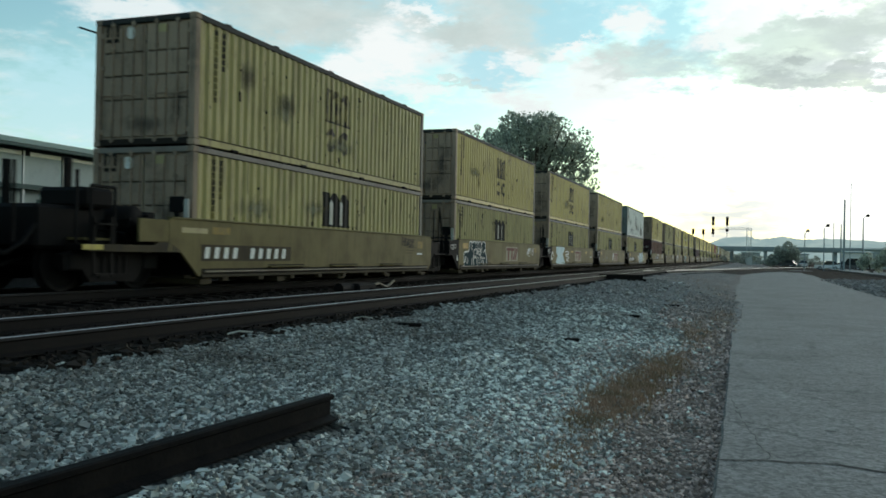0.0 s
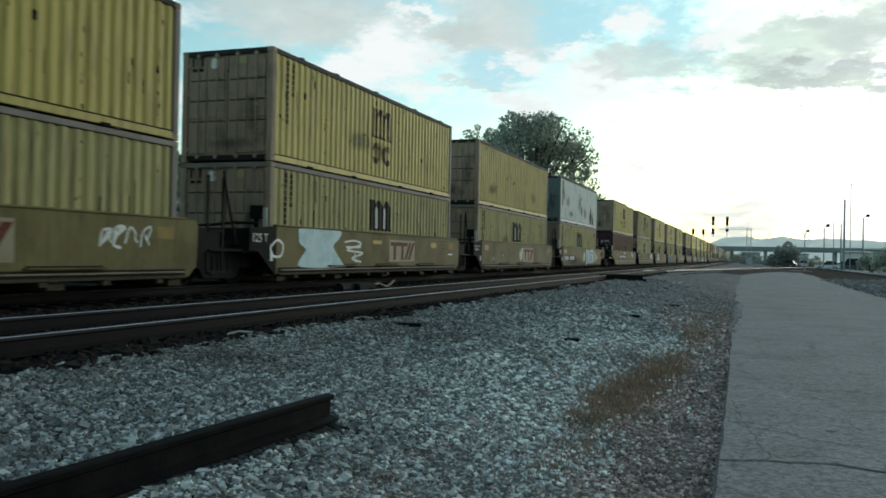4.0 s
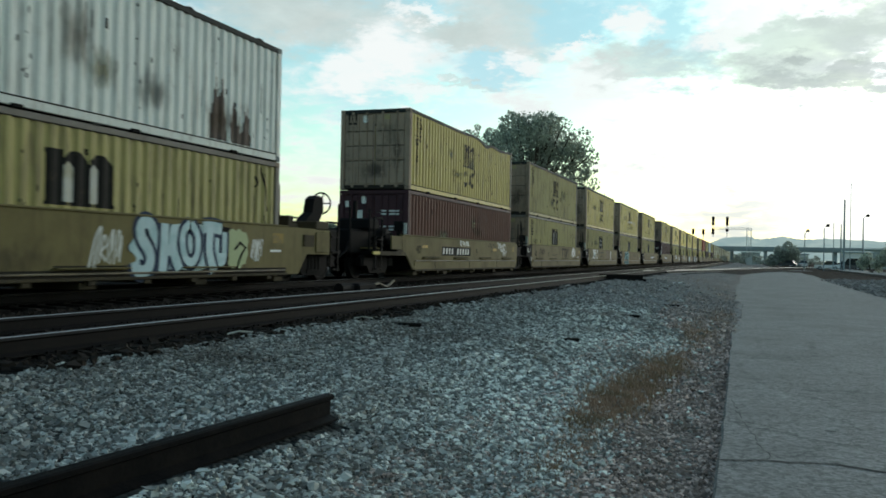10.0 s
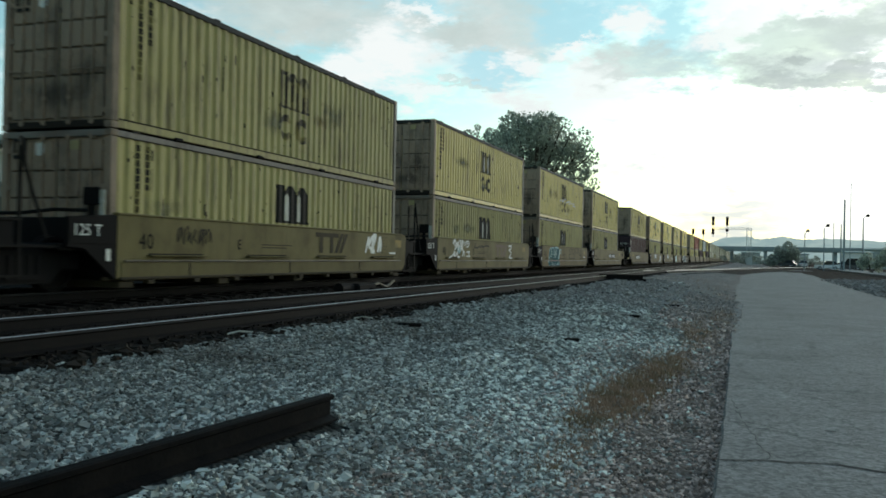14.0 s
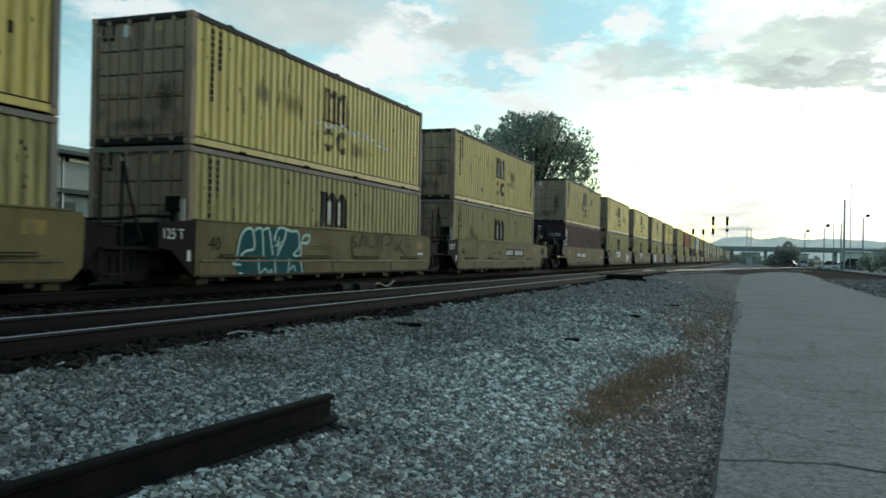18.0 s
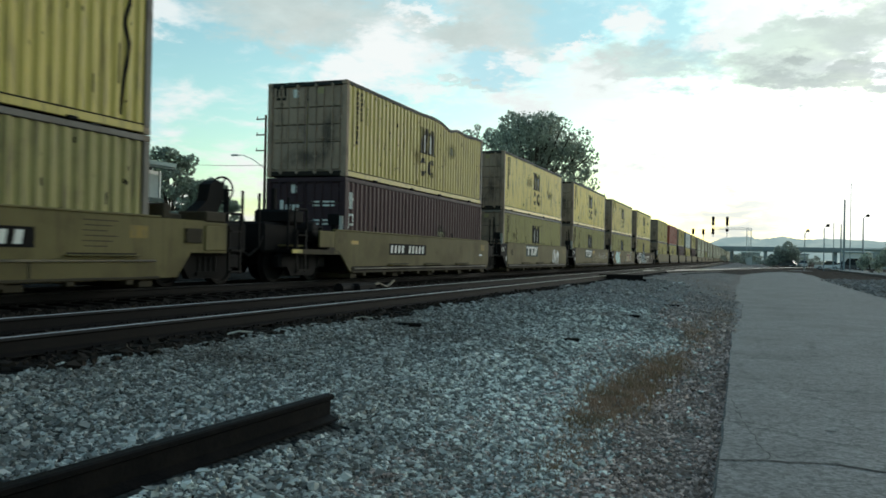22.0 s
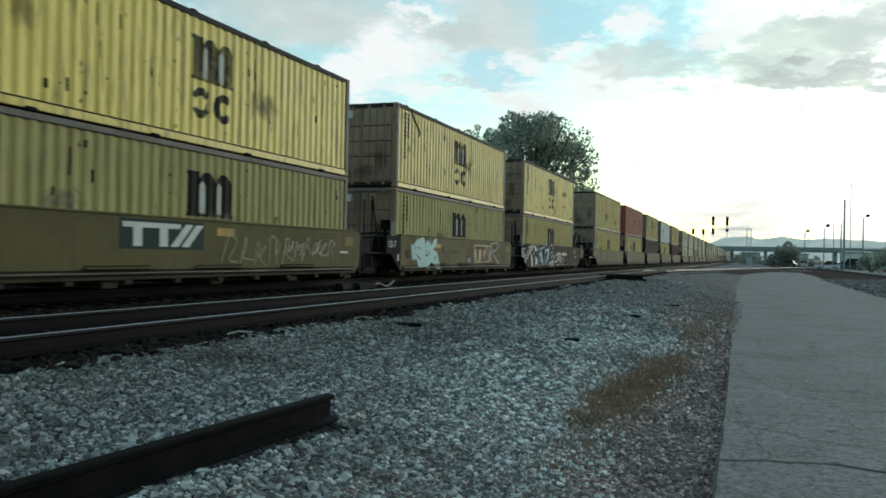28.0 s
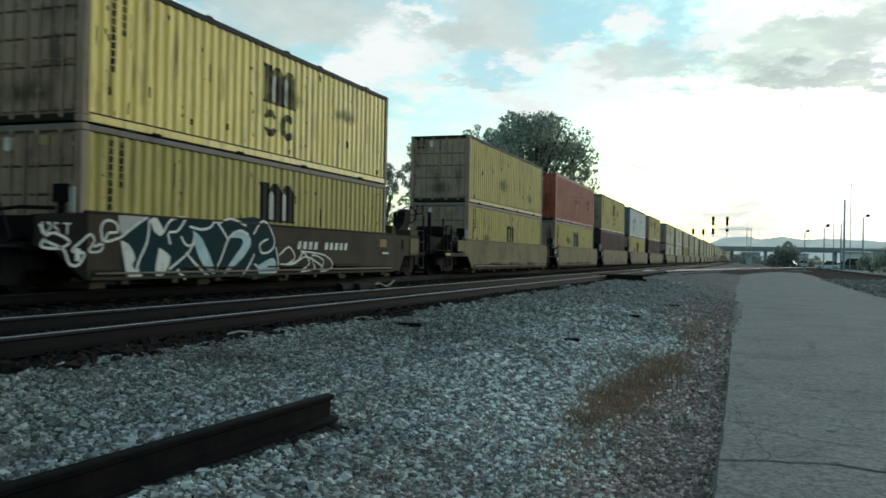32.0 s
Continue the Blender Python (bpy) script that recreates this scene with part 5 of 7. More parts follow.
        part("pipe", keep("pipe", lambda: mesh_of(handrail([(-1.2, -0.9, 1.28), (0.2, -0.9, 1.28), (0.9, -0.9, 1.34), (1.3, -0.6, 1.34)], 0.03), M["black"])), None, car)
        part("white_tab", keep("wtab", lambda: mesh_of(box(SIDE + 0.007, SIDE + 0.012, -0.32, -0.22, 0.52, 0.72), M["white_paint"])), None, car, "small white tab")
        part("grab_rail", keep("grabr", lambda: mesh_of(handrail([(1.36, -1.5, 0.86), (1.40, -1.95, 1.9), (1.36, -2.0, 2.35)], 0.025), M["ladder_iron"])), None, car)
    if far_end:
        part("equipment_box", keep("ebox", lambda: mesh_of(box(0.75, 1.42, LEN + 1.42, LEN + 2.1, 1.285, 1.50, bevel=0.03), M["grimy"])), None, car)
        part("equipment_panel", keep("epanel", lambda: mesh_of(box(SIDE + 0.002, SIDE + 0.03, LEN + 1.35, LEN + 2.06, 0.72, 1.22, bevel=0.02), P)), None, car)
        part("vent", keep("vent", lambda: vent_mesh()), None, car, "dark louvred vent").location = (SIDE + 0.002, LEN + 0.75, 1.0)
        part("deck_clutter", keep("clut", lambda: clutter_mesh()), None, car)
        part("brake_stand", keep("bstand", lambda: mesh_of(prism([(LEN + 1.95, 0.8), (LEN + 2.5, 0.8), (LEN + 2.55, 1.5), (LEN + 2.78, 1.84), (LEN + 2.76, 2.14), (LEN + 2.5, 2.2), (LEN + 2.3, 2.1), (LEN + 2.2, 1.75), (LEN + 1.7, 1.42)], 0.6, 0.88), M["black"])), None, car)
        part("brake_wheel", keep("bwheel", lambda: brake_wheel_mesh()), None, car).location = (0.75, LEN + 2.88, 2.02)
        part("gear_case", keep("fcase", lambda: mesh_of(box(-1.1, 0.9, LEN + 2.0, LEN + 3.65, 0.70, 1.36, bevel=0.06), M["black"])), None, car)
        for y in (2.85, 3.5):
            part("grab_post", keep("grabf", lambda: mesh_of(handrail([(1.3, 0, 0.8), (1.3, 0, 2.0)], 0.03), M["black"])), None, car).location.y = LEN + y
        part("end_rail", keep("erail", lambda: mesh_of(handrail([(1.3, LEN + 2.8, 0.8), (1.3, LEN + 2.8, 1.5), (1.3, LEN + 2.2, 1.5), (1.3, LEN + 2.2, 1.3)], 0.025), M["black"])), None, car)
        part("step", keep("ladder", lambda: step_ladder()), None, car).location = (1.36, LEN + 2.5, 0)
        part("coupler", keep("coupler", lambda: coupler_mesh()), None, car, "").matrix_basis = pose(0, LEN + 2.9, 0, 0, 0, 180)
    return car


def step_ladder(top=1.25, half=0.2):
    b = bmesh.new()
    for y in (-half, half):
        box(-0.018, 0.018, y - 0.025, y + 0.025, 0.25, top, b)
    for z in (0.3, 0.74, 1.13):
        box(-0.015, 0.06, -half, half, z - 0.016, z + 0.016, b)
    return mesh_of(b, M["ladder_iron"])


def rigging_mesh():
    r = random.Random(12)
    b = box(-1.2, 0.7, -2.15, -0.3, 0.8, 1.16, bevel=0.04)
    for i in range(10):
        x, y, z = r.uniform(-1.1, 0.9), r.uniform(-2.0, -0.5), r.uniform(1.1, 1.25)
        box(x - r.uniform(0.08, 0.25), x + r.uniform(0.08, 0.25), y - 0.15, y + 0.15, z - 0.2, z + r.uniform(0.05, 0.35), b, bevel=0.03)
    for i in range(7):
        y = r.uniform(-2.1, -0.4)
        tube((-1.1, y, r.uniform(0.9, 1.3)), (1.25, y + r.uniform(-0.3, 0.3), r.uniform(0.9, 1.35)), 0.025, seg=6, bm=b)
    return mesh_of(b, M["black"])


def coupler_mesh():
    b = box(-0.09, 0.09, -0.6, 0.1, 0.60, 0.80, bevel=0.02)
    box(-0.17, 0.14, -1.0, -0.6, 0.54, 0.86, b, bevel=0.05)
    tube((0.3, 0.0, 0.65), (0.25, -0.9, 0.35), 0.03, seg=6, bm=b)
    return mesh_of(b, M["black"])


def vent_mesh():
    b = box(0, 0.02, 0, 0.5, -0.14, 0.14)
    for k in range(3):
        box(0.02, 0.04, 0.02, 0.48, -0.12 + k * 0.1, -0.07 + k * 0.1, b)
    return mesh_of(b, M["grimy"])


def clutter_mesh():
    b = box(0.6, 1.1, LEN + 0.35, LEN + 1.1, 1.30, 1.42, bevel=0.02)
    box(0.9, 1.3, LEN + 0.3, LEN + 0.5, 1.30, 1.58, b, bevel=0.02)
    box(-0.8, 0.3, LEN + 0.4, LEN + 1.8, 0.80, 1.45, b, bevel=0.04)
    tube((0.2, LEN + 0.5, 1.5), (0.9, LEN + 1.3, 1.36), 0.03, seg=6, bm=b)
    return mesh_of(b, M["grimy"])


def brake_wheel_mesh():
    b = bmesh.new()
    R, n = 0.28, 24
    for i in range(n):
        a, c = 2 * math.pi * i / n, 2 * math.pi * (i + 1) / n
        tube((R * math.cos(a), 0, R * math.sin(a)), (R * math.cos(c), 0, R * math.sin(c)), 0.022, seg=6, bm=b)
    for i in range(5):
        a = 2 * math.pi * i / 5
        tube((0, -0.05, 0), (R * math.cos(a), 0, R * math.sin(a)), 0.016, seg=6, bm=b)
    tube((0, -0.15, 0), (0, 0.03, 0), 0.05, seg=8, bm=b)
    return mesh_of(b, M["black"])


def text_mesh(body, size, mat, fat=0.0, narrow=1.0):
    """Lettering of the built-in font as a mesh that stands in (y, z) and faces +x."""
    cu = bpy.data.curves.new("text", "FONT")
    cu.body, cu.size, cu.extrude, cu.resolution_u = body, size, 0.001, 2
    cu.offset = fat
    ob = new("text", cu)
    me = bpy.data.meshes.new_from_object(ob.evaluated_get(bpy.context.evaluated_depsgraph_get()))
    bpy.data.objects.remove(ob)
    me.transform(pose(0, 0, 0, 90, 0, 90))
    me.transform(Matrix.Diagonal((1, narrow, 1, 1)))
    me.materials.clear()
    me.materials.append(mat)
    return me


def load_text():
    return text_mesh("125 T", 0.27, M["white_paint"])


def ribbon(pts, width):
    """A painted stroke through (y, z) points, as a flat strip."""
    vs, fs = [], []
    n = len(pts)
    for i, (y, z) in enumerate(pts):
        y0, z0 = pts[max(i - 1, 0)]
        y1, z1 = pts[min(i + 1, n - 1)]
        dy, dz = y1 - y0, z1 - z0
        k = width / 2 / max(math.hypot(dy, dz), 1e-5)
        vs += [(0, y - dz * k, z + dy * k), (0, y + dz * k, z - dy * k)]
    for i in range(n - 1):
        fs.append((2 * i, 2 * i + 1, 2 * i + 3, 2 * i + 2))
    return vs, fs


def smooth(pts, n=5):
    """Points along a soft curve through the given ones."""
    out = []
    for i in range(len(pts) - 1):
        a, b, c, d = (pts[max(0, min(len(pts) - 1, i + k))] for k in (-1, 0, 1, 2))
        for j in range(n):
            u = j / n
            out.append(tuple(0.5 * (2 * q + (r - p) * u + (2 * p - 5 * q + 4 * r - t) * u * u + (3 * q - p - 3 * r + t) * u ** 3) for p, q, r, t in zip(a, b, c, d)))
    return out + [tuple(pts[-1])]


def scrawl(seed, width, height, count, stroke, lean=0.2):
    """Spray-painted letter-like hooks and loops that spell nothing."""
    r = random.Random(seed)
    vs, fs = [], []
    step = width / count
    for i in range(count):
        y0 = i * step
        tall = r.uniform(0.75, 1.0)
        pts = [(r.uniform(0.0, 0.3), r.uniform(0.0, 0.2)), (r.uniform(0.0, 0.35), r.uniform(0.7, 1.0))]
        for k in range(r.choice((2, 3, 3, 4))):
            pts.append((r.uniform(0.35, 1.05), r.uniform(0.55, 1.0)) if k % 2 == 0 else (r.uniform(0.1, 0.8), r.uniform(0.15, 0.55)))
        pts.append((r.uniform(0.7, 1.15), r.uniform(-0.05, 0.25)))
        pts = smooth([(y0 + step * a + lean * (b - 0.5) * height, height * tall * b) for a, b in pts])
        v, f = ribbon(pts, stroke * r.uniform(0.7, 1.1))
        o = len(vs)
        vs += [(0.0006 * i + 0.00002 * j, y, z) for j, (_, y, z) in enumerate(v)]
        fs += [tuple(o + q for q in face) for face in f]
    return vs, fs


def blob(y0, y1, z0, z1, seed, n=40, rough=0.08):
    """A patch of paint with an uneven outline."""
    r = random.Random(seed)
    ph = [r.uniform(0, 6.28) for _ in range(4)]
    vs = []
    for i in range(n):
        a = 2 * math.pi * i / n
        k = 1 + rough * (math.sin(3 * a + ph[0]) + math.sin(7 * a + ph[1]) + 0.7 * math.sin(11 * a + ph[2]))
        c, s = math.cos(a), math.sin(a)
        sq = 1 / max(abs(c), abs(s)) ** 0.55
        vs.append((0.0, (y0 + y1) / 2 + (y1 - y0) / 2 * k * c * sq * 0.86, (z0 + z1) / 2 + (z1 - z0) / 2 * min(k * sq * 0.86, 1.05) * s))
    return vs, [tuple(range(n))]


FACE = SIDE + 0.004


def stroke(car, mat, width, pts, lift=0.004):
    """One sprayed line through (y, z) points."""
    return tagged(on_side(car, "graffiti", ribbon(smooth(pts), width), mat, "sprayed line of paint", lift=lift), kind="stuff")


def fill(car, mat, pts, lift=0.002, soft=True):
    """One filled shape of spray paint."""
    line = smooth(list(pts) + [pts[0]], 3)[:-1] if soft else list(pts)
    return on_side(car, "graffiti", ([(0, y, z) for y, z in line], [tuple(range(len(line)))]), mat, "filled shape of spray paint", lift=lift)


def star(car, mat, y, z, r, width, lift=0.006):
    for a in (20, 80, 140):
        c, d = r * math.cos(radians(a)), r * math.sin(radians(a))
        stroke(car, mat, width, [(y - c, z - d), (y + c, z + d)], lift + 0.0002 * a / 20)


def on_side(car, name, geometry, mat, label, y=0.0, z=0.0, lift=0.0):
    o = part(name, raw(*geometry, M[mat]), None, car, label)
    o.location = (FACE + lift, y, z)
    return o


def number_plate(car, y, z=0.55, h=0.27, w=3.1, plain=False, field="black"):
    """The car's number as a dark field with pale bars."""
    if not plain:
        on_side(car, "number_field", ([(0, y, z - 0.03), (0, y + w, z - 0.03), (0, y + w, z + h + 0.03), (0, y, z + h + 0.03)], [(0, 1, 2, 3)]), field, "dark number field")
    bars = [(y + 0.1 + i * (w - 0.2) / 10, y + 0.1 + i * (w - 0.2) / 10 + 0.15, z + 0.02, z + h - 0.02) for i in (0, 1, 2, 3, 5, 6, 7, 8, 9)]
    bm_ = bmesh.new()
    for y0, y1, z0, z1 in bars:
        prism([(y0, z0), (y1, z0), (y1 + 0.04, z1), (y0 + 0.04, z1)], 0, 0.002, bm_)
    o = tagged(part("number_bars", bm_, M["white_paint"], car, "white number bars"), kind="stuff")
    o.location.x = FACE + 0.002


def trade_mark(car, y, z, h, mat, plate=None, wide=1.0):
    """Three plain block shapes side by side, on a plate or bare."""
    if plate:
        on_side(car, "mark_plate", ([(0, y - 0.08, z - 0.05), (0, y + h * wide * 3.5 + 0.06, z - 0.05), (0, y + h * wide * 3.5 + 0.06, z + h + 0.06), (0, y - 0.08, z + h + 0.06)], [(0, 1, 2, 3)]), plate, "plate behind the mark")
    b = box(0, 0.002, y, y + h * wide * 2.45, z + h * 0.78, z + h)
    for k in (0.42, 1.52):
        box(0, 0.002, y + h * wide * k, y + h * wide * (k + 0.36), z, z + h * 0.78, b)
    for p0, p1, lo, hi in ((2.0, 2.7, 0.0, 1.0), (2.5, 3.2, 0.0, 1.0)):
        prism([(y + h * wide * p0, z + h * lo), (y + h * wide * (p0 + 0.36), z + h * lo), (y + h * wide * (p1 + 0.36), z + h * hi), (y + h * wide * p1, z + h * hi)], 0.0004, 0.0026, b)
    o = part("emblem", b, M[mat], car, "plain mark of bars and uprights")
    o.location.x = FACE + 0.004


def sticker(car, y, z, w=0.75, h=0.2, mat="orange"):
    on_side(car, "sticker", ([(0, y, z), (0, y + w, z), (0, y + w, z + h), (0, y, z + h)], [(0, 1, 2, 3)]), mat, "small coloured marker", lift=0.002)


# ---- the train, unit by unit ----
# upper style, upper marks, upper dent, lower style, lower marks, car paint, colours in words
# Yellow styles brighten along the train: growing sunlight put into the paint.
UNITS = [
    ("yellow", "tall", 0.0, "dull", "low", "khaki"),      # the unit that has just passed
    ("dull", "tall", 0.0, "dull", "low", "khaki"),
    ("yellow", "tall", 0.0, "dull", "low", "khaki"),
    ("yellow", "tall", 0.0, "dull", "low", "khaki"),
    ("yellow", "", 0.0, "dull", "low", "khaki"),
    ("pale", "rusty", 0.0, "dull", "low", "khaki"),
    ("yellow", "tall", 0.16, "maroon", "", "khaki"),
    ("dull", "tall", 0.0, "dull", "low", "khaki"),
    ("amber", "bold", 0.0, "dull", "low", "khaki"),
    ("amber", "tall", 0.0, "dull", "low", "khaki"),
    ("amber", "bold", 0.0, "dull", "low", "khaki"),
    ("amber", "bold", 0.14, "plum", "pale", "khaki"),
    ("gold", "bold", 0.0, "muted", "low", "khaki"),
    ("gold", "bold", 0.0, "muted", "low", "khaki"),
    ("gold", "bold", 0.0, "muted", "low", "khaki"),
    ("gold", "bold", 0.0, "yellow", "low", "grimy"),
    ("yellow", "", 0.0, "yellow", "small", "khaki"),
    ("red", "", 0.0, "yellow", "low", "khaki"),
    ("yellow", "tall", 0.0, "plum", "", "khaki"),
    ("pale", "", 0.0, "yellow", "low", "khaki"),
    ("yellow", "tall", 0.0, "plum", "", "khaki"),
]
WORDS = {"amber": "rust-specked amber yellow forty-foot steel container", "muted": "half-lit yellow forty-foot steel container", "gold": "sun-bright yellow forty-foot steel container with worn paint", "faded": "haze-pale yellow forty-foot steel container", "plum": "dark plum corrugated steel container", "dull": "sooty dim-lit yellow forty-foot steel container", "yellow": "weathered yellow forty-foot steel container", "pale": "rust-streaked faded white steel container", "maroon": "dark maroon corrugated steel container", "red": "faded red corrugated steel container"}
DETAILED, COUNT = 22, 66
rolling = []          # (thing, place of its origin along the train, height)
start = 13.72 - SET_PITCH
cars = []
for i in range(COUNT):
    k = (i - 1) % 5
    if i > 0:
        start += SET_PITCH if k == 0 else PITCH
    r = random.Random(500 + i)
    spec = UNITS[i] if i < len(UNITS) else ("faded", r.choice(("tall", "tall", "")), 0.0, r.choice(("faded", "faded", "faded", "faded", "faded", "dull")), "low", "khaki")
    far = i >= DETAILED
    words = "grimy" if spec[5] == "grimy" else "dirty yellow"
    car = well_car(k == 0, k == 4, i <= 18, spec[5], words + " steel well car carrying stacked containers", simple=far, high_ledge=6 <= i <= 10)
    cars.append(car)
    rolling.append((car, start, RAIL_Z))
    low = container(spec[3], spec[4], 0.0, WORDS[spec[3]] + " standing in a well car", far, True)
    rolling.append((low, start, RAIL_Z + WELL))
    top = container(spec[0], spec[1], spec[2], ("dented " if spec[2] else "") + WORDS[spec[0]] + " stacked on another", far)
    rolling.append((top, start, RAIL_Z + 2.784))
    if i in (1, 2, 7):
        part("loose_bar", tube((-1.21, 0.05, 2.34), (-1.62, -0.05, 2.47), 0.02, seg=6), M["rust"], top, "bent bar sticking out")


def patch(car, name, mat, label, y0, y1, z0, z1, seed, rough=0.06, lift=0.0):
    return on_side(car, name, blob(y0, y1, z0, z1, seed, rough=rough), mat, label, lift=lift)


def tag(car, mat, label, y0, y1, z0, z1, seed, count, stroke, lift=0.002):
    return tagged(on_side(car, "graffiti", scrawl(seed, y1 - y0, z1 - z0, count, stroke), mat, label, y0, z0, lift), kind="stuff")


def stencil(car, body, y, z, size=0.4):
    tagged(part("lettering", keep(("stencil", body), lambda: text_mesh(body, size, M["black"])), None, car, "dark stencilled lettering"), kind="stuff").location = (FACE + 0.001, y, z)


def fine_print(car, y, z, w=1.3):
    bars = [(y + 0.02 * r_, y + w * k_, z - 0.06 * r_, z - 0.06 * r_ + 0.022) for r_, k_ in enumerate((1.0, 0.8))]
    part("small_print", flat_bars(FACE - 0.002, bars, 0.003), M["grimy"], car, "unreadable small print")


number_plate(cars[1], -0.0, 0.55, 0.26, 3.4, field="grimy")
sticker(cars[1], 0.35, 1.05, 0.6, 0.14, "ochre")
sticker(cars[1], -0.6, 1.05, 0.8, 0.1, "plate_pale")

fill(cars[2], "teal", [(0.50, 0.33), (0.50, 0.82), (1.08, 0.88), (1.13, 1.18), (1.30, 1.26), (1.50, 1.20), (1.74, 1.26), (1.95, 1.20), (2.10, 1.25), (2.43, 1.27), (2.65, 1.20), (2.90, 1.28), (3.15, 1.20), (3.17, 0.95), (3.30, 0.71), (3.38, 0.33)], 0.0040)
stroke(cars[2], "white_paint", 0.050, [(0.52, 0.33), (0.50, 0.60), (0.55, 0.83), (0.94, 0.87), (1.10, 0.92), (1.14, 1.18), (1.28, 1.26), (1.41, 1.22), (1.42, 0.89)], 0.0046)
stroke(cars[2], "white_paint", 0.045, [(1.44, 0.62), (1.44, 0.35)], 0.0052)
stroke(cars[2], "white_paint", 0.045, [(1.42, 1.20), (1.59, 1.23), (1.74, 1.27), (1.90, 1.19), (1.90, 1.00), (1.72, 0.92), (1.66, 0.83), (1.68, 0.35)], 0.0058)
stroke(cars[2], "white_paint", 0.045, [(1.69, 0.59), (1.80, 0.68), (1.91, 0.68), (2.08, 0.56), (2.13, 0.34)], 0.0064)
stroke(cars[2], "white_paint", 0.045, [(1.90, 1.20), (2.05, 1.27), (2.17, 1.20), (2.23, 0.90), (2.35, 0.78), (2.47, 0.72), (2.71, 0.41)], 0.0070)
stroke(cars[2], "white_paint", 0.045, [(2.20, 1.20), (2.43, 1.28), (2.63, 1.18), (2.67, 0.89), (2.50, 0.72)], 0.0076)
stroke(cars[2], "white_paint", 0.045, [(2.20, 0.68), (2.32, 0.50), (2.46, 0.40)], 0.0082)
stroke(cars[2], "white_paint", 0.045, [(2.66, 1.15), (2.76, 1.26), (2.91, 1.29), (3.15, 1.21), (3.19, 0.98), (3.05, 0.92), (2.87, 0.84)], 0.0088)
stroke(cars[2], "white_paint", 0.045, [(3.05, 0.92), (3.31, 0.71), (3.37, 0.36)], 0.0094)
stroke(cars[2], "white_paint", 0.040, [(2.56, 0.66), (2.74, 0.66), (2.84, 0.55), (2.95, 0.36)], 0.0100)
stroke(cars[2], "white_paint", 0.040, [(2.85, 0.55), (2.95, 0.63), (3.10, 0.62)], 0.0106)
stroke(cars[2], "white_paint", 0.035, [(0.62, 0.45), (0.62, 0.66), (0.80, 0.62), (0.66, 0.55), (0.82, 0.42)], 0.0112)
stroke(cars[2], "white_paint", 0.035, [(0.92, 0.40), (0.95, 0.62)], 0.0118)
star(cars[2], "white_paint", 2.07, 0.85, 0.16, 0.03, 0.019)
star(cars[2], "white_paint", 2.45, 0.93, 0.16, 0.03, 0.019)
trade_mark(cars[2], 6.33, 0.55, 0.53, "brick", "plate_rose")
sticker(cars[2], 0.36, 0.98, 0.6, 0.2)
tag(cars[2], "white_paint", "small white tag", 9.9, 11.2, 0.75, 1.2, 8, 4, 0.05)

fill(cars[3], "ice", [(0.92, 1.27), (1.87, 1.34), (3.08, 1.29), (2.97, 1.07), (2.69, 0.87), (3.24, 0.45), (3.24, 0.36), (1.10, 0.37), (1.02, 0.58), (1.28, 0.79), (0.96, 0.95)], 0.0040)
stroke(cars[3], "white_paint", 0.060, [(-0.23, 0.89), (-0.00, 0.99), (0.22, 0.87), (0.14, 0.64), (-0.18, 0.63), (-0.31, 0.81), (-0.19, 0.91)], 0.0046)
stroke(cars[3], "white_paint", 0.050, [(3.32, 1.01), (3.91, 1.06), (4.31, 0.96), (3.45, 0.81), (4.43, 0.73), (3.75, 0.59), (4.34, 0.49)], 0.0052)
stroke(cars[3], "white_paint", 0.050, [(3.40, 0.88), (4.29, 0.89)], 0.0058)
stroke(cars[3], "white_paint", 0.050, [(3.93, 0.73), (4.00, 0.47)], 0.0064)
trade_mark(cars[3], 6.33, 0.55, 0.53, "brick", "plate_rose")
sticker(cars[3], 5.1, 1.0, 0.6, 0.1)
sticker(cars[3], 9.7, 0.95, 0.5, 0.16)

sticker(cars[4], 0.34, 0.96, 0.45, 0.19)
trade_mark(cars[4], 6.5, 0.53, 0.53, "brick", "plate_rose")
patch(cars[4], "graffiti", "grey_haze", "pale half-painted-over patch", 1.2, 1.95, 0.36, 0.9, 15, 0.12)
patch(cars[4], "graffiti", "grey_haze", "pale half-painted-over patch", 2.45, 3.4, 0.5, 1.02, 16, 0.14)
tag(cars[4], "white_paint", "small white tag", 5.75, 6.3, 0.5, 1.15, 17, 3, 0.05)

part("stain", raw([(FACE + 0.0005, -0.9, 0.10), (FACE + 0.0005, 7.2, 0.10), (FACE + 0.0005, 7.2, 1.0), (FACE + 0.0005, -0.9, 1.0)], [(0, 1, 2, 3)], M["soot_stain"]), None, cars[5], "grey grime over the lower sill").location.x = 0.0
number_plate(cars[5], 0.3, 0.54, 0.26, 3.2, field="grimy")
sticker(cars[5], 0.28, 0.97, 0.7, 0.18)
patch(cars[5], "graffiti", "black", "dark rim of a large spray-painted word", 6.75, 10.75, 0.26, 1.30, 19, 0.03)
patch(cars[5], "graffiti", "ice", "pale blue ground of a large spray-painted word", 6.82, 10.1, 0.275, 1.29, 19, 0.03, 0.002)
patch(cars[5], "graffiti", "lime", "pale green flourish beside the word", 9.8, 10.65, 0.32, 1.24, 21, 0.05, 0.003)
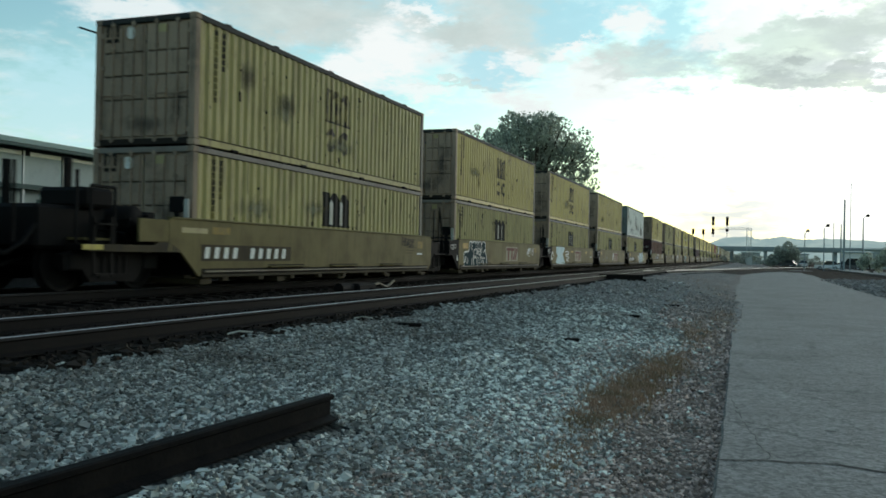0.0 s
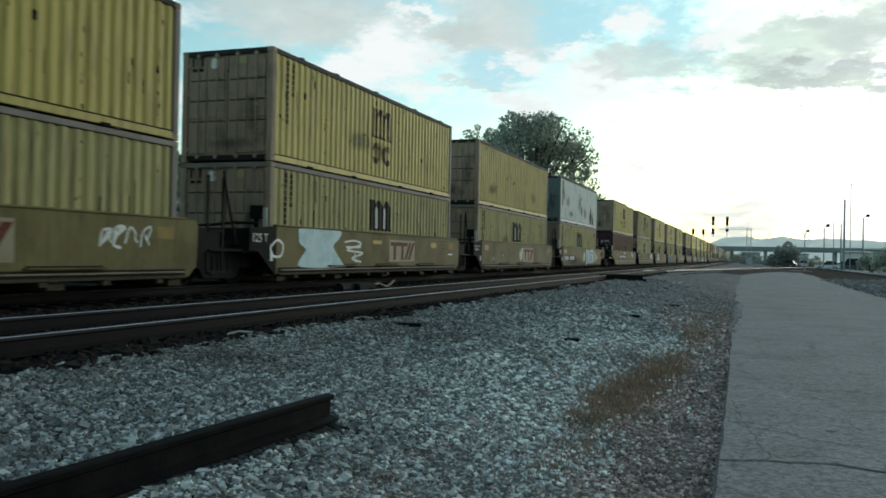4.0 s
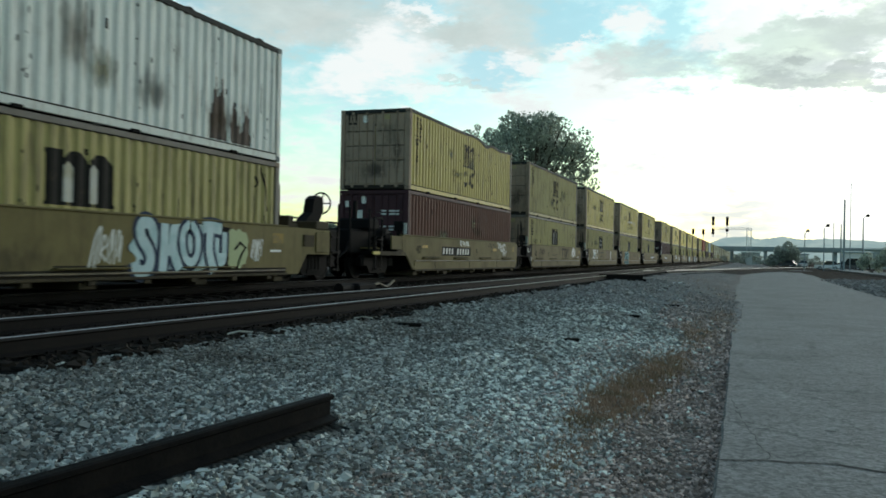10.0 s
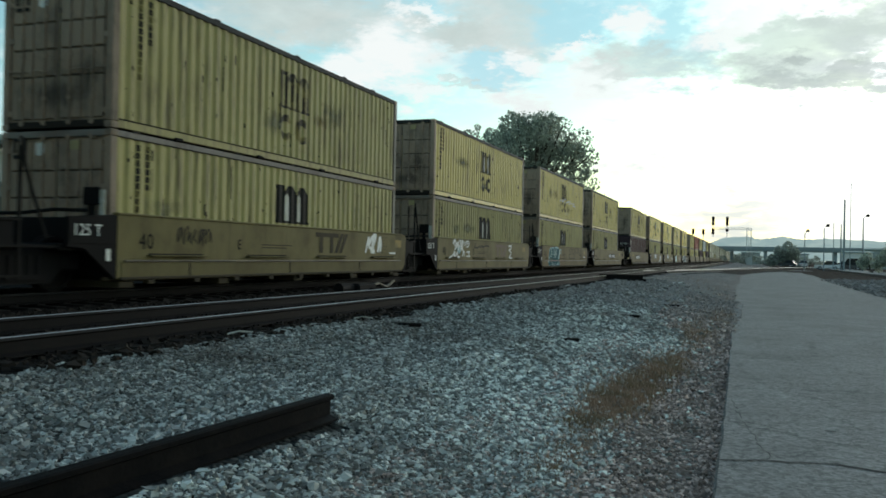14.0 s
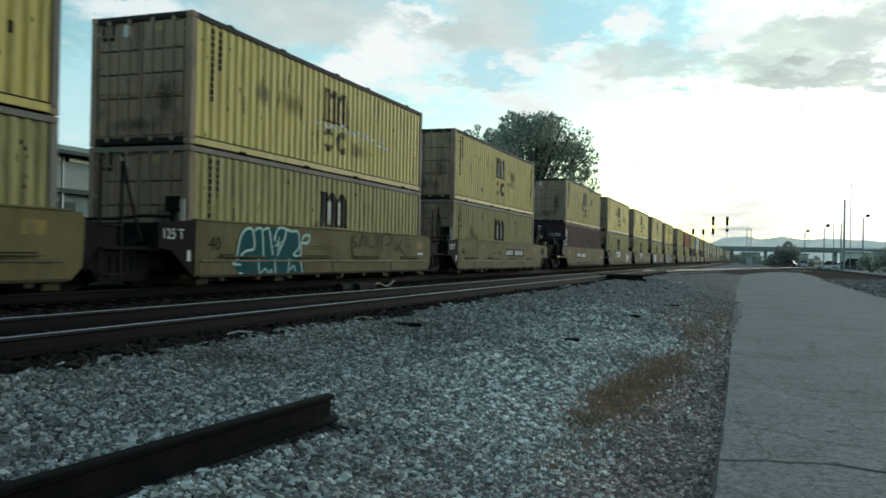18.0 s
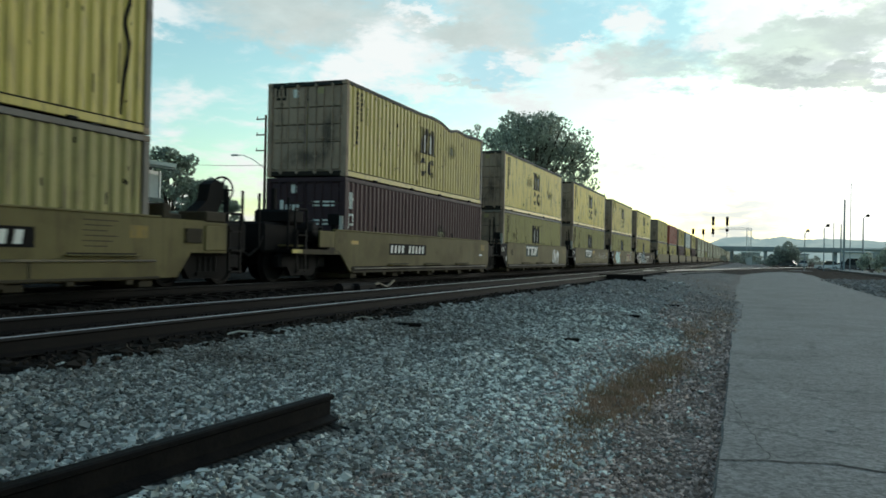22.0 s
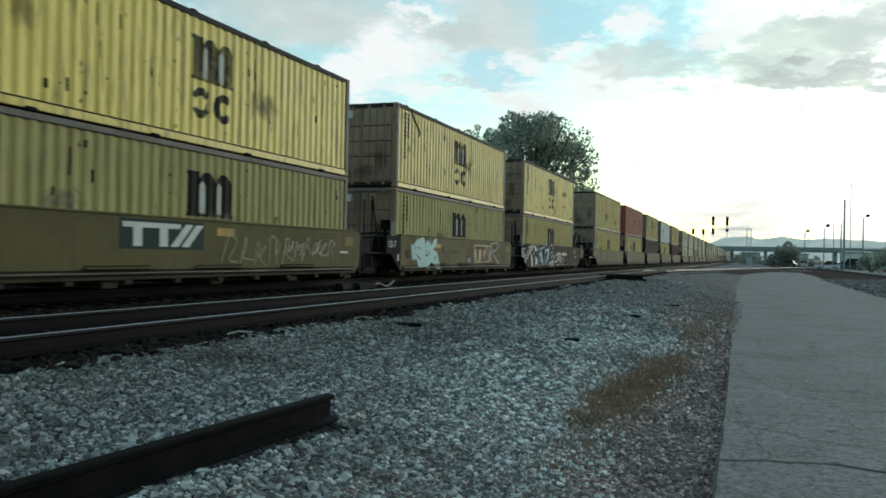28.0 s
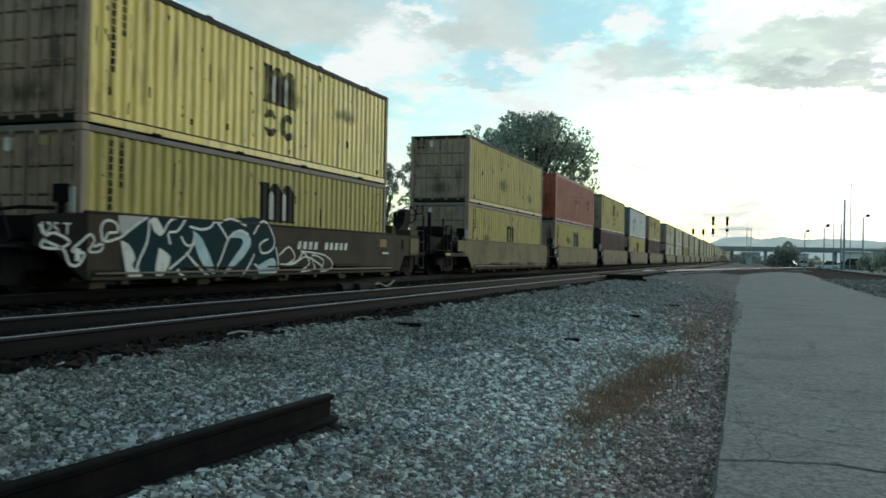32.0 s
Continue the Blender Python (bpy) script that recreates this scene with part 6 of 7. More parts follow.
WORD = (((7.59, 1.01), (7.51, 1.16), (7.34, 1.20), (7.24, 1.09), (7.29, 0.91), (7.47, 0.71), (7.52, 0.51), (7.39, 0.34), (7.18, 0.37), (7.12, 0.51)),
        ((7.90, 1.20), (7.88, 0.72), (7.85, 0.32)),
        ((8.17, 1.15), (8.13, 0.76), (8.33, 0.36)),
        ((7.88, 0.70), (8.13, 0.75)),
        ((8.64, 1.23), (8.44, 1.09), (8.41, 0.83), (8.51, 0.57), (8.71, 0.50), (8.86, 0.68), (8.85, 1.02), (8.64, 1.23)),
        ((9.02, 1.17), (9.30, 1.19), (9.64, 1.15)),
        ((9.27, 1.17), (9.24, 0.73), (9.41, 0.30)),
        ((9.74, 1.10), (9.74, 0.68)))
for n_, line_ in enumerate(WORD):
    fat_ = 0.38 if n_ not in (4, 7) else 0.32
    stroke(cars[5], "navy", fat_, line_, 0.006 + 0.0004 * n_)
    stroke(cars[5], "ice", fat_ - 0.16, line_, 0.010 + 0.0004 * n_)
on_side(cars[5], "graffiti", ribbon([(10.1, 0.75), (10.3, 0.9), (10.5, 0.8), (10.35, 0.65), (10.2, 0.35)], 0.06), "black", "dark hooked stroke", lift=0.011)
tag(cars[5], "white_paint", "thin white scrawl", 10.75, 11.15, 0.5, 1.15, 61, 4, 0.035)
tagged(part("lettering", text_mesh("HEADS", 0.36, M["ink_solid"], 0.004, 0.85), None, cars[1], "dark scrawled word"), kind="stuff").matrix_basis = Matrix.Translation((FACE + 0.002, 10.0, 1.0)) @ pose(0, 0, 0, -5, 0, 0)
tag(cars[5], "white_paint", "small white tag", 6.1, 6.8, 0.4, 1.1, 22, 4, 0.04)

number_plate(cars[6], 2.56, 0.73, 0.25, 3.2)
sticker(cars[6], 0.75, 0.94, 0.45, 0.09)
sticker(cars[6], 8.74, 0.92, 0.5, 0.1)
tag(cars[6], "white_paint", "small white tag", 4.46, 5.6, 1.04, 1.28, 23, 5, 0.05)
stroke(cars[6], "bare", 0.100, [(9.34, 1.24), (9.49, 1.28), (9.57, 1.04), (9.77, 1.24), (9.87, 0.93)], 0.0040)
stroke(cars[6], "bare", 0.090, [(9.92, 1.12), (10.14, 1.16), (10.13, 0.94), (9.96, 0.94), (9.92, 1.12)], 0.0046)
stroke(cars[6], "bare", 0.100, [(10.25, 0.70), (10.30, 1.18), (10.55, 1.16), (10.46, 1.00), (10.32, 0.97), (10.57, 0.73)], 0.0052)
stroke(cars[6], "bare", 0.050, [(10.62, 0.90), (10.75, 0.98), (10.71, 0.83), (10.61, 0.86)], 0.0058)
stroke(cars[6], "grimy", 0.035, [(8.07, 1.08), (8.15, 1.23), (8.27, 1.19), (8.25, 1.07), (8.43, 1.20), (8.49, 1.05), (8.71, 1.21), (8.94, 1.07)], 0.0064)
stroke(cars[6], "grimy", 0.030, [(8.38, 0.88), (8.62, 0.90)], 0.0070)
stencil(cars[6], "40", 0.2, 0.75)
stencil(cars[6], "A", 6.4, 0.78, 0.3)

for k_, y_ in ((7, 0.47), (8, 0.38), (9, 0.36), (10, 0.36), (14, 0.25)):
    stencil(cars[k_], "40", y_, 0.73 if k_ != 14 else 0.6)
stencil(cars[7], "E", 3.47, 0.76, 0.3)
stencil(cars[8], "D", 3.8, 0.76, 0.3)
stencil(cars[10], "B", 5.38, 0.76, 0.3)
stencil(cars[14], "E", 3.65, 0.78, 0.3)
for k_ in (7, 8, 9, 10, 14):
    fine_print(cars[k_], 4.4, 0.86)
trade_mark(cars[7], 6.8, 0.72, 0.5, "grimy")
tag(cars[7], "white_paint", "white spray tag", 9.7, 10.8, 0.72, 1.26, 26, 3, 0.12)
tag(cars[7], "grimy", "faded dark tag", 1.5, 2.6, 0.8, 1.2, 27, 5, 0.04)
trade_mark(cars[8], 6.9, 0.70, 0.50, "brick_thin")
fill(cars[8], "cyan_thin", [(1.58, 1.16), (1.78, 1.27), (2.47, 1.29), (2.65, 1.15), (2.69, 0.96), (2.55, 0.66), (1.89, 0.64), (1.69, 0.82)], 0.0040)
stroke(cars[8], "white_paint", 0.090, [(1.51, 1.12), (1.58, 1.23), (1.75, 1.27), (1.68, 1.12), (1.81, 1.01), (1.66, 0.91)], 0.0046)
stroke(cars[8], "white_paint", 0.070, [(1.83, 0.98), (1.88, 1.21), (1.96, 1.04), (2.03, 1.22), (2.07, 0.91)], 0.0052)
stroke(cars[8], "white_paint", 0.070, [(2.14, 0.89), (2.21, 1.23), (2.32, 1.23), (2.37, 0.87)], 0.0058)
stroke(cars[8], "white_paint", 0.060, [(2.16, 1.05), (2.36, 1.07)], 0.0064)
stroke(cars[8], "white_paint", 0.080, [(2.46, 0.90), (2.45, 1.24), (2.60, 1.21), (2.51, 1.06), (2.66, 0.84)], 0.0070)
stroke(cars[8], "white_paint", 0.070, [(1.64, 0.88), (1.60, 0.74), (1.79, 0.71), (1.91, 0.83)], 0.0076)
stroke(cars[8], "white_paint", 0.070, [(1.99, 0.85), (2.02, 0.67), (2.28, 0.67)], 0.0082)
stroke(cars[8], "white_paint", 0.070, [(2.52, 0.70), (2.74, 0.86), (2.76, 0.68)], 0.0088)
stroke(cars[8], "white_paint", 0.050, [(2.74, 1.25), (2.76, 1.07)], 0.0094)
stroke(cars[8], "white_paint", 0.045, [(2.92, 1.22), (3.28, 1.25), (3.26, 1.07), (2.96, 1.06), (2.92, 1.22)], 0.0100)
stroke(cars[8], "white_paint", 0.040, [(2.96, 1.15), (3.27, 1.16)], 0.0106)
stroke(cars[8], "white_paint", 0.045, [(2.99, 0.84), (3.40, 0.87), (3.23, 0.80), (3.42, 0.69), (3.01, 0.70)], 0.0112)
stroke(cars[8], "white_paint", 0.070, [(1.07, 0.61), (1.34, 0.69), (1.72, 0.82)], 0.0118)
stroke(cars[8], "ink_solid", 0.050, [(4.13, 1.24), (4.05, 1.07), (3.99, 1.03), (4.39, 1.03), (4.60, 1.11), (4.68, 1.03), (4.90, 1.12), (5.05, 1.06), (5.51, 1.12), (5.92, 1.09)], 0.0124)
stroke(cars[8], "white_paint", 0.050, [(8.85, 1.12), (8.96, 1.19), (9.10, 1.13), (9.25, 1.21), (9.32, 1.07), (8.91, 0.98), (9.33, 0.87), (9.01, 0.67), (9.48, 0.63)], 0.0130)
fill(cars[9], "teal_fresh", [(1.36, 0.63), (1.47, 1.02), (1.65, 1.18), (2.08, 1.22), (2.65, 1.26), (3.22, 1.24), (3.79, 1.19), (3.93, 0.84), (3.94, 0.54), (4.00, 0.20), (1.46, 0.25)], 0.0140)
stroke(cars[9], "cyan", 0.055, [(1.30, 0.61), (1.44, 1.02), (1.65, 1.19), (1.88, 1.17), (1.95, 0.80), (1.64, 0.73), (1.45, 0.63)], 0.0166)
stroke(cars[9], "cyan", 0.050, [(1.95, 1.16), (2.12, 1.23), (2.26, 1.15), (2.32, 0.61)], 0.0172)
stroke(cars[9], "cyan", 0.050, [(2.29, 1.18), (2.50, 1.24), (2.60, 1.01), (2.70, 0.64)], 0.0178)
stroke(cars[9], "cyan", 0.050, [(2.73, 0.97), (2.91, 1.24), (3.22, 1.24), (3.19, 1.03), (2.89, 0.64)], 0.0184)
stroke(cars[9], "cyan", 0.050, [(3.22, 1.25), (3.50, 1.20), (3.79, 1.19), (3.85, 0.84), (3.60, 0.67), (3.94, 0.62)], 0.0190)
stroke(cars[9], "cyan", 0.060, [(3.94, 0.62), (3.95, 0.95), (4.10, 1.12), (4.34, 1.12), (4.30, 0.97), (4.06, 0.94), (3.94, 1.03)], 0.0196)
stroke(cars[9], "cyan", 0.050, [(2.10, 0.57), (2.18, 0.23)], 0.0202)
stroke(cars[9], "cyan", 0.050, [(2.78, 0.57), (2.83, 0.21)], 0.0208)
stroke(cars[9], "cyan", 0.050, [(3.42, 0.57), (3.37, 0.25)], 0.0214)
stroke(cars[9], "cyan", 0.050, [(3.93, 0.52), (4.04, 0.20)], 0.0220)
stroke(cars[9], "cyan", 0.050, [(1.36, 0.56), (1.15, 0.47), (1.46, 0.44)], 0.0226)
stroke(cars[9], "cyan", 0.050, [(1.39, 0.27), (1.54, 0.24)], 0.0232)
stroke(cars[9], "cyan", 0.035, [(2.22, 0.26), (2.39, 0.35), (2.53, 0.26), (2.64, 0.33), (2.68, 0.23)], 0.0238)
stroke(cars[9], "cyan", 0.035, [(3.45, 0.31), (3.61, 0.41), (3.71, 0.28)], 0.0244)
star(cars[9], "cyan", 2.92, 0.90, 0.16, 0.03, 0.019)
stroke(cars[9], "grimy", 0.050, [(6.90, 1.21), (6.64, 1.08), (6.97, 0.96), (6.62, 0.83), (6.86, 0.63)], 0.0256)
stroke(cars[9], "grimy", 0.050, [(7.09, 0.87), (7.39, 1.23), (7.53, 0.91)], 0.0262)
stroke(cars[9], "grimy", 0.050, [(7.70, 1.24), (7.74, 0.91), (8.11, 0.95)], 0.0268)
stroke(cars[9], "grimy", 0.050, [(8.23, 1.26), (8.38, 0.92)], 0.0274)
stroke(cars[9], "grimy", 0.050, [(8.59, 0.82), (8.65, 1.24), (9.08, 1.29), (9.23, 1.04), (8.80, 0.96)], 0.0280)
stroke(cars[9], "grimy", 0.050, [(9.37, 1.30), (9.62, 0.84), (10.08, 1.21)], 0.0286)
stroke(cars[9], "grimy", 0.050, [(9.85, 0.95), (10.43, 0.65)], 0.0292)

number_plate(cars[10], 6.3, 0.75, 0.25, 3.1)

number_plate(cars[11], 2.5, 0.73, 0.27, 3.0)
sticker(cars[11], -0.04, 0.96, 0.45, 0.1)
sticker(cars[11], -0.8, 0.98, 0.5, 0.12, "khaki")

trade_mark(cars[12], 3.3, 0.78, 0.42, "white_paint", "greenplate", 1.5)
tag(cars[12], "white_paint", "white spray tag", 8.95, 10.4, 0.3, 1.26, 36, 4, 0.12)
stencil(cars[12], "40", 0.5, 0.75)

trade_mark(cars[13], 3.3, 0.78, 0.42, "white_paint", "greenplate", 1.5)
tag(cars[13], "plate_pale", "faint pale outlined tag", 6.2, 9.6, 0.42, 1.14, 37, 6, 0.035)
tag(cars[13], "bare", "faint pale scrawl", 8.6, 11.1, 0.6, 1.1, 38, 6, 0.025)
sticker(cars[13], 6.0, 1.02, 0.6, 0.16)

trade_mark(cars[14], 7.3, 0.50, 0.58, "brick", "plate_pale")
fill(cars[14], "cyan", [(0.75, 1.17), (0.82, 1.02), (1.10, 1.10), (1.36, 1.24), (1.47, 1.20), (1.70, 1.29), (1.92, 1.22), (2.00, 1.08), (2.21, 1.21), (2.40, 1.12), (2.45, 1.28), (2.54, 1.01), (2.75, 1.20), (3.05, 1.28), (3.00, 1.02), (2.72, 0.90), (3.10, 0.82), (3.26, 0.58), (3.49, 0.23), (3.11, 0.24), (2.70, 0.45), (2.48, 0.43), (2.39, 0.27), (2.10, 0.29), (1.81, 0.30), (1.46, 0.30), (1.25, 0.57), (0.93, 0.55), (0.81, 0.83)], 0.0040)
stroke(cars[14], "grimy", 0.050, [(1.29, 0.96), (1.39, 0.92)], 0.0046)
stroke(cars[14], "grimy", 0.050, [(1.51, 0.95), (1.59, 0.90)], 0.0052)
stroke(cars[14], "grimy", 0.045, [(1.18, 0.73), (1.38, 0.64), (1.58, 0.57)], 0.0058)
stroke(cars[14], "grimy", 0.045, [(2.11, 0.90), (2.08, 0.71), (2.27, 0.71), (2.39, 0.87)], 0.0064)
stroke(cars[14], "grimy", 0.040, [(3.01, 0.70), (2.81, 0.57)], 0.0070)
stroke(cars[14], "grimy", 0.040, [(0.98, 1.05), (1.11, 0.90)], 0.0076)
stroke(cars[14], "grimy", 0.030, [(2.00, 1.08), (2.07, 0.95)], 0.0082)
fill(cars[14], "grey_haze", [(5.85, 0.78), (6.18, 0.93), (6.65, 0.65), (7.40, 0.50), (7.34, 0.28), (5.87, 0.24)], 0.0088)
stroke(cars[14], "grimy", 0.050, [(6.83, 0.65), (6.96, 0.41), (7.20, 0.62), (7.34, 0.37)], 0.0094)
stroke(cars[14], "grimy", 0.050, [(7.92, 0.40), (8.18, 0.62), (8.47, 0.38)], 0.0100)
stroke(cars[14], "grimy", 0.050, [(8.75, 0.53), (9.11, 0.63), (9.05, 0.36)], 0.0106)
stroke(cars[14], "concrete", 0.070, [(9.46, 1.20), (9.57, 0.46)], 0.0112)
stroke(cars[14], "concrete", 0.070, [(9.38, 1.20), (10.41, 1.26), (10.10, 0.94), (9.55, 0.90), (10.53, 0.42)], 0.0118)
sticker(cars[14], 3.0, 0.95, 0.5, 0.14)

fill(cars[15], "concrete", [(0.63, 1.29), (1.37, 1.30), (1.01, 1.15), (0.70, 0.98)], 0.0040)
fill(cars[15], "teal", [(0.73, 0.90), (1.36, 1.29), (2.01, 1.28), (3.27, 1.32), (5.31, 1.39), (5.67, 0.22), (3.32, 0.23), (0.93, 0.25)], 0.0046)
stroke(cars[15], "white_paint", 0.045, [(-1.04, 1.07), (-0.93, 0.90), (-1.00, 0.74), (-0.64, 0.72), (-0.45, 0.83), (-0.77, 0.95), (-0.94, 0.84), (-0.57, 0.70), (-0.44, 0.48), (-0.25, 0.46), (-0.13, 0.64), (-0.39, 0.68), (-0.20, 0.83)], 0.0052)
stroke(cars[15], "white_paint", 0.040, [(-0.20, 0.83), (-0.01, 0.95), (0.08, 0.84), (-0.03, 0.68), (0.21, 0.68), (0.27, 0.80), (0.07, 0.75)], 0.0058)
stroke(cars[15], "white_paint", 0.045, [(0.27, 0.84), (0.23, 1.07), (0.36, 1.19), (0.57, 1.15), (0.61, 1.01), (0.40, 0.98), (0.34, 0.84), (0.69, 0.92)], 0.0064)
stroke(cars[15], "white_paint", 0.050, [(0.69, 0.92), (1.02, 1.12), (1.37, 1.30)], 0.0070)
fill(cars[15], "white_paint", [(0.69, 0.87), (0.91, 0.79), (1.05, 0.57), (0.99, 0.43), (1.24, 0.26), (0.90, 0.25), (0.78, 0.53)], 0.0076)
stroke(cars[15], "white_paint", 0.050, [(1.40, 1.25), (1.35, 0.86), (1.11, 0.43), (1.22, 0.26)], 0.0082)
fill(cars[15], "white_paint", [(1.42, 1.26), (1.59, 1.29), (1.78, 1.07), (1.70, 0.97), (1.52, 1.06)], 0.0088)
stroke(cars[15], "white_paint", 0.045, [(1.77, 1.02), (1.99, 1.27), (2.39, 1.32), (2.19, 1.08), (1.93, 1.03), (1.98, 0.83)], 0.0094)
fill(cars[15], "white_paint", [(1.67, 0.76), (1.99, 0.59), (1.81, 0.28), (1.58, 0.29)], 0.0100)
stroke(cars[15], "white_paint", 0.050, [(1.96, 0.37), (2.55, 0.71), (2.70, 1.05)], 0.0106)
stroke(cars[15], "white_paint", 0.045, [(2.28, 0.98), (2.48, 0.81), (2.82, 0.89)], 0.0112)
fill(cars[15], "ice", [(2.63, 1.10), (2.93, 0.94), (3.31, 0.42), (3.31, 0.26), (2.94, 0.48), (2.73, 0.79)], 0.0118)
stroke(cars[15], "white_paint", 0.050, [(2.44, 0.68), (2.74, 0.46), (3.17, 0.22)], 0.0124)
stroke(cars[15], "white_paint", 0.060, [(2.19, 0.36), (2.44, 0.18)], 0.0130)
stroke(cars[15], "white_paint", 0.050, [(2.53, 1.17), (2.90, 1.13), (3.18, 1.18), (3.37, 1.30), (3.78, 0.97)], 0.0136)
fill(cars[15], "ice", [(3.78, 0.99), (4.09, 1.14), (4.47, 1.10), (4.62, 0.90), (4.32, 0.58), (3.67, 0.25), (3.93, 0.53), (4.31, 0.87), (4.22, 0.99)], 0.0142)
stroke(cars[15], "white_paint", 0.050, [(3.41, 0.35), (3.60, 0.64), (3.83, 1.00), (4.20, 1.15), (4.52, 1.07)], 0.0148)
stroke(cars[15], "white_paint", 0.045, [(3.47, 1.27), (3.87, 1.38), (4.43, 1.26)], 0.0154)
stroke(cars[15], "white_paint", 0.050, [(4.76, 0.67), (4.55, 0.41), (4.29, 0.19)], 0.0160)
stroke(cars[15], "white_paint", 0.045, [(4.72, 1.09), (5.02, 1.37), (5.31, 1.30), (5.57, 0.95), (5.40, 0.74), (5.05, 0.70), (4.98, 0.88), (5.28, 1.00)], 0.0166)
stroke(cars[15], "white_paint", 0.045, [(4.77, 0.46), (5.24, 0.26), (5.74, 0.34), (5.62, 0.83)], 0.0172)
fill(cars[15], "ice", [(4.89, 0.41), (5.52, 0.59), (5.62, 0.29), (5.01, 0.23)], 0.0178)
stroke(cars[15], "white_paint", 0.040, [(5.77, 0.65), (6.20, 0.84), (6.47, 0.59), (6.09, 0.43), (6.61, 0.53), (6.87, 0.72), (7.16, 0.46), (6.75, 0.27), (7.45, 0.33)], 0.0184)
stroke(cars[15], "white_paint", 0.035, [(7.45, 0.33), (7.29, 0.66), (7.88, 0.53), (7.74, 0.26), (8.37, 0.39), (7.94, 0.66), (6.73, 0.75)], 0.0190)
stroke(cars[15], "white_paint", 0.035, [(5.84, 0.45), (6.41, 0.45), (7.01, 0.62), (7.81, 0.39)], 0.0196)
number_plate(cars[15], 6.5, 0.78, 0.22, 2.9, plain=True)

# the maroon boxes' door lettering as plain white bars
for k_ in (6, 11):
    low_box = rolling[3 * k_ + 1][0]
    bm_ = bmesh.new()
    if k_ == 11:
        for x_, w_, h_ in ((-0.78, 0.12, 0.32), (-0.60, 0.17, 0.2), (-0.38, 0.2, 0.2)):
            box(x_, x_ + w_, 0.0, 0.01, 1.65, 1.65 + h_, bm_)
    else:
        box(-0.72, -0.38, 0.0, 0.01, 1.55, 1.95, bm_)
        box(-1.0, -0.88, 0.0, 0.01, 2.05, 2.25, bm_)
    for z_ in (1.9, 1.8, 1.4, 1.3):
        box(0.25, 0.45, 0.0, 0.01, z_, z_ + 0.05, bm_)
        box(0.55, 0.9, 0.0, 0.01, z_, z_ + 0.05, bm_)
    tagged(part("lettering", bm_, M["white_paint"], low_box, "white lettering bars on the doors"), kind="stuff")

# a white scrawl and a cable on two upper boxes, and rust low on the faded one
up9 = rolling[3 * 9 + 2][0]
r_ = random.Random(90)
bits = []
y_ = 5.1
while y_ < 9.3:
    l_ = r_.uniform(0.05, 0.22)
    z_ = 1.22 - (y_ - 5.1) * 0.03 + r_.uniform(-0.09, 0.09)
    bits.append((y_, y_ + l_, z_, z_ + r_.uniform(0.03, 0.09)))
    y_ += l_ * r_.uniform(0.6, 1.6)
tagged(part("graffiti", raw(*painted(bits, 0.009), M["white_paint"]), None, up9, "white scrawl across the side"), kind="stuff")
up14 = rolling[3 * 14 + 2][0]
part("loose_cable", handrail([(EDGE + 0.02, 1.1, 2.5), (EDGE + 0.03, 1.4, 2.2), (EDGE + 0.03, 1.75, 2.0), (EDGE + 0.03, 1.85, 1.85), (EDGE + 0.03, 1.72, 1.78)], 0.02), M["black"], up14, "loose black cable hanging down")
up5 = rolling[3 * 5 + 2][0]
for a_, b_, c_, d_2, k_ in ((8.9, 10.9, 0.15, 1.15, "rust_stain"), (5.2, 6.6, 0.4, 2.3, "rust_stain"), (2.0, 4.4, 0.2, 0.9, "soot_stain"), (0.4, 1.6, 1.0, 2.2, "soot_stain"), (7.0, 8.6, 0.2, 1.4, "soot_stain")):
    part("stain", raw(*painted([(a_, b_, c_, d_2)], 0.0075), M[k_]), None, up5, "rust bleeding through the paint")
up1 = rolling[3 * 1 + 2][0]
part("stain", raw(*painted([(1.1, 2.6, 1.2, 2.2)], 0.0075), M["soot_stain"]), None, up1, "dark smoky smear on the paint")
part("stain", raw(*painted([(2.7, 4.2, 1.0, 1.8)], 0.0075), M["soot_stain"]), None, up1, "dark smoky smear on the paint")

def crease(box_, pts, width):
    """A dark gouge down the folded side, through (y, z) points."""
    line = smooth(pts, 8)
    rects = [(y0 - width / 2, y0 + width / 2, min(z0, z1), max(z0, z1) + 0.004) for (y0, z0), (_, z1) in zip(line, line[1:])]
    tagged(part("crease", raw(*painted(rects, 0.010), M["soot"]), None, box_, "dark torn crease in the steel"), kind="stuff")


crease(rolling[3 * 10 + 2][0], [(11.62, 2.38), (11.55, 2.1), (11.50, 1.85), (11.58, 1.46), (11.50, 0.9), (11.44, 0.25)], 0.07)
crease(rolling[3 * 5 + 1][0], [(11.44, 2.40), (11.60, 2.0), (11.74, 1.45)], 0.06)
crease(rolling[3 * 5 + 1][0], [(11.22, 2.2), (11.28, 2.05), (11.20, 1.95)], 0.05)

# faded ochre squares, white tabs and fine print near the far end of each sill
for k_, car_ in enumerate(cars[1:16]):
    sticker(car_, 11.3 + 0.07 * (k_ % 7), 0.92, 0.46, 0.22, "ochre")
    if k_ % 2 == 0:
        sticker(car_, 11.25 + 0.06 * (k_ % 5), 0.72, 0.45, 0.05, "white_paint")
    if k_ % 3 != 1:
        bars_ = [(10.35 + 0.05 * (q_ % 2), 11.15 - 0.12 * (q_ % 3), 1.18 - 0.085 * q_, 1.195 - 0.085 * q_) for q_ in range(6)]
        tagged(part("small_print", flat_bars(FACE - 0.002, bars_, 0.003), M["grimy"], car_, "unreadable small print"), kind="stuff")



def gone(t):
    """How far the train has run by t seconds."""
    return 6.98516 * t + 0.0125511 * t * t - 0.000238615 * t ** 3


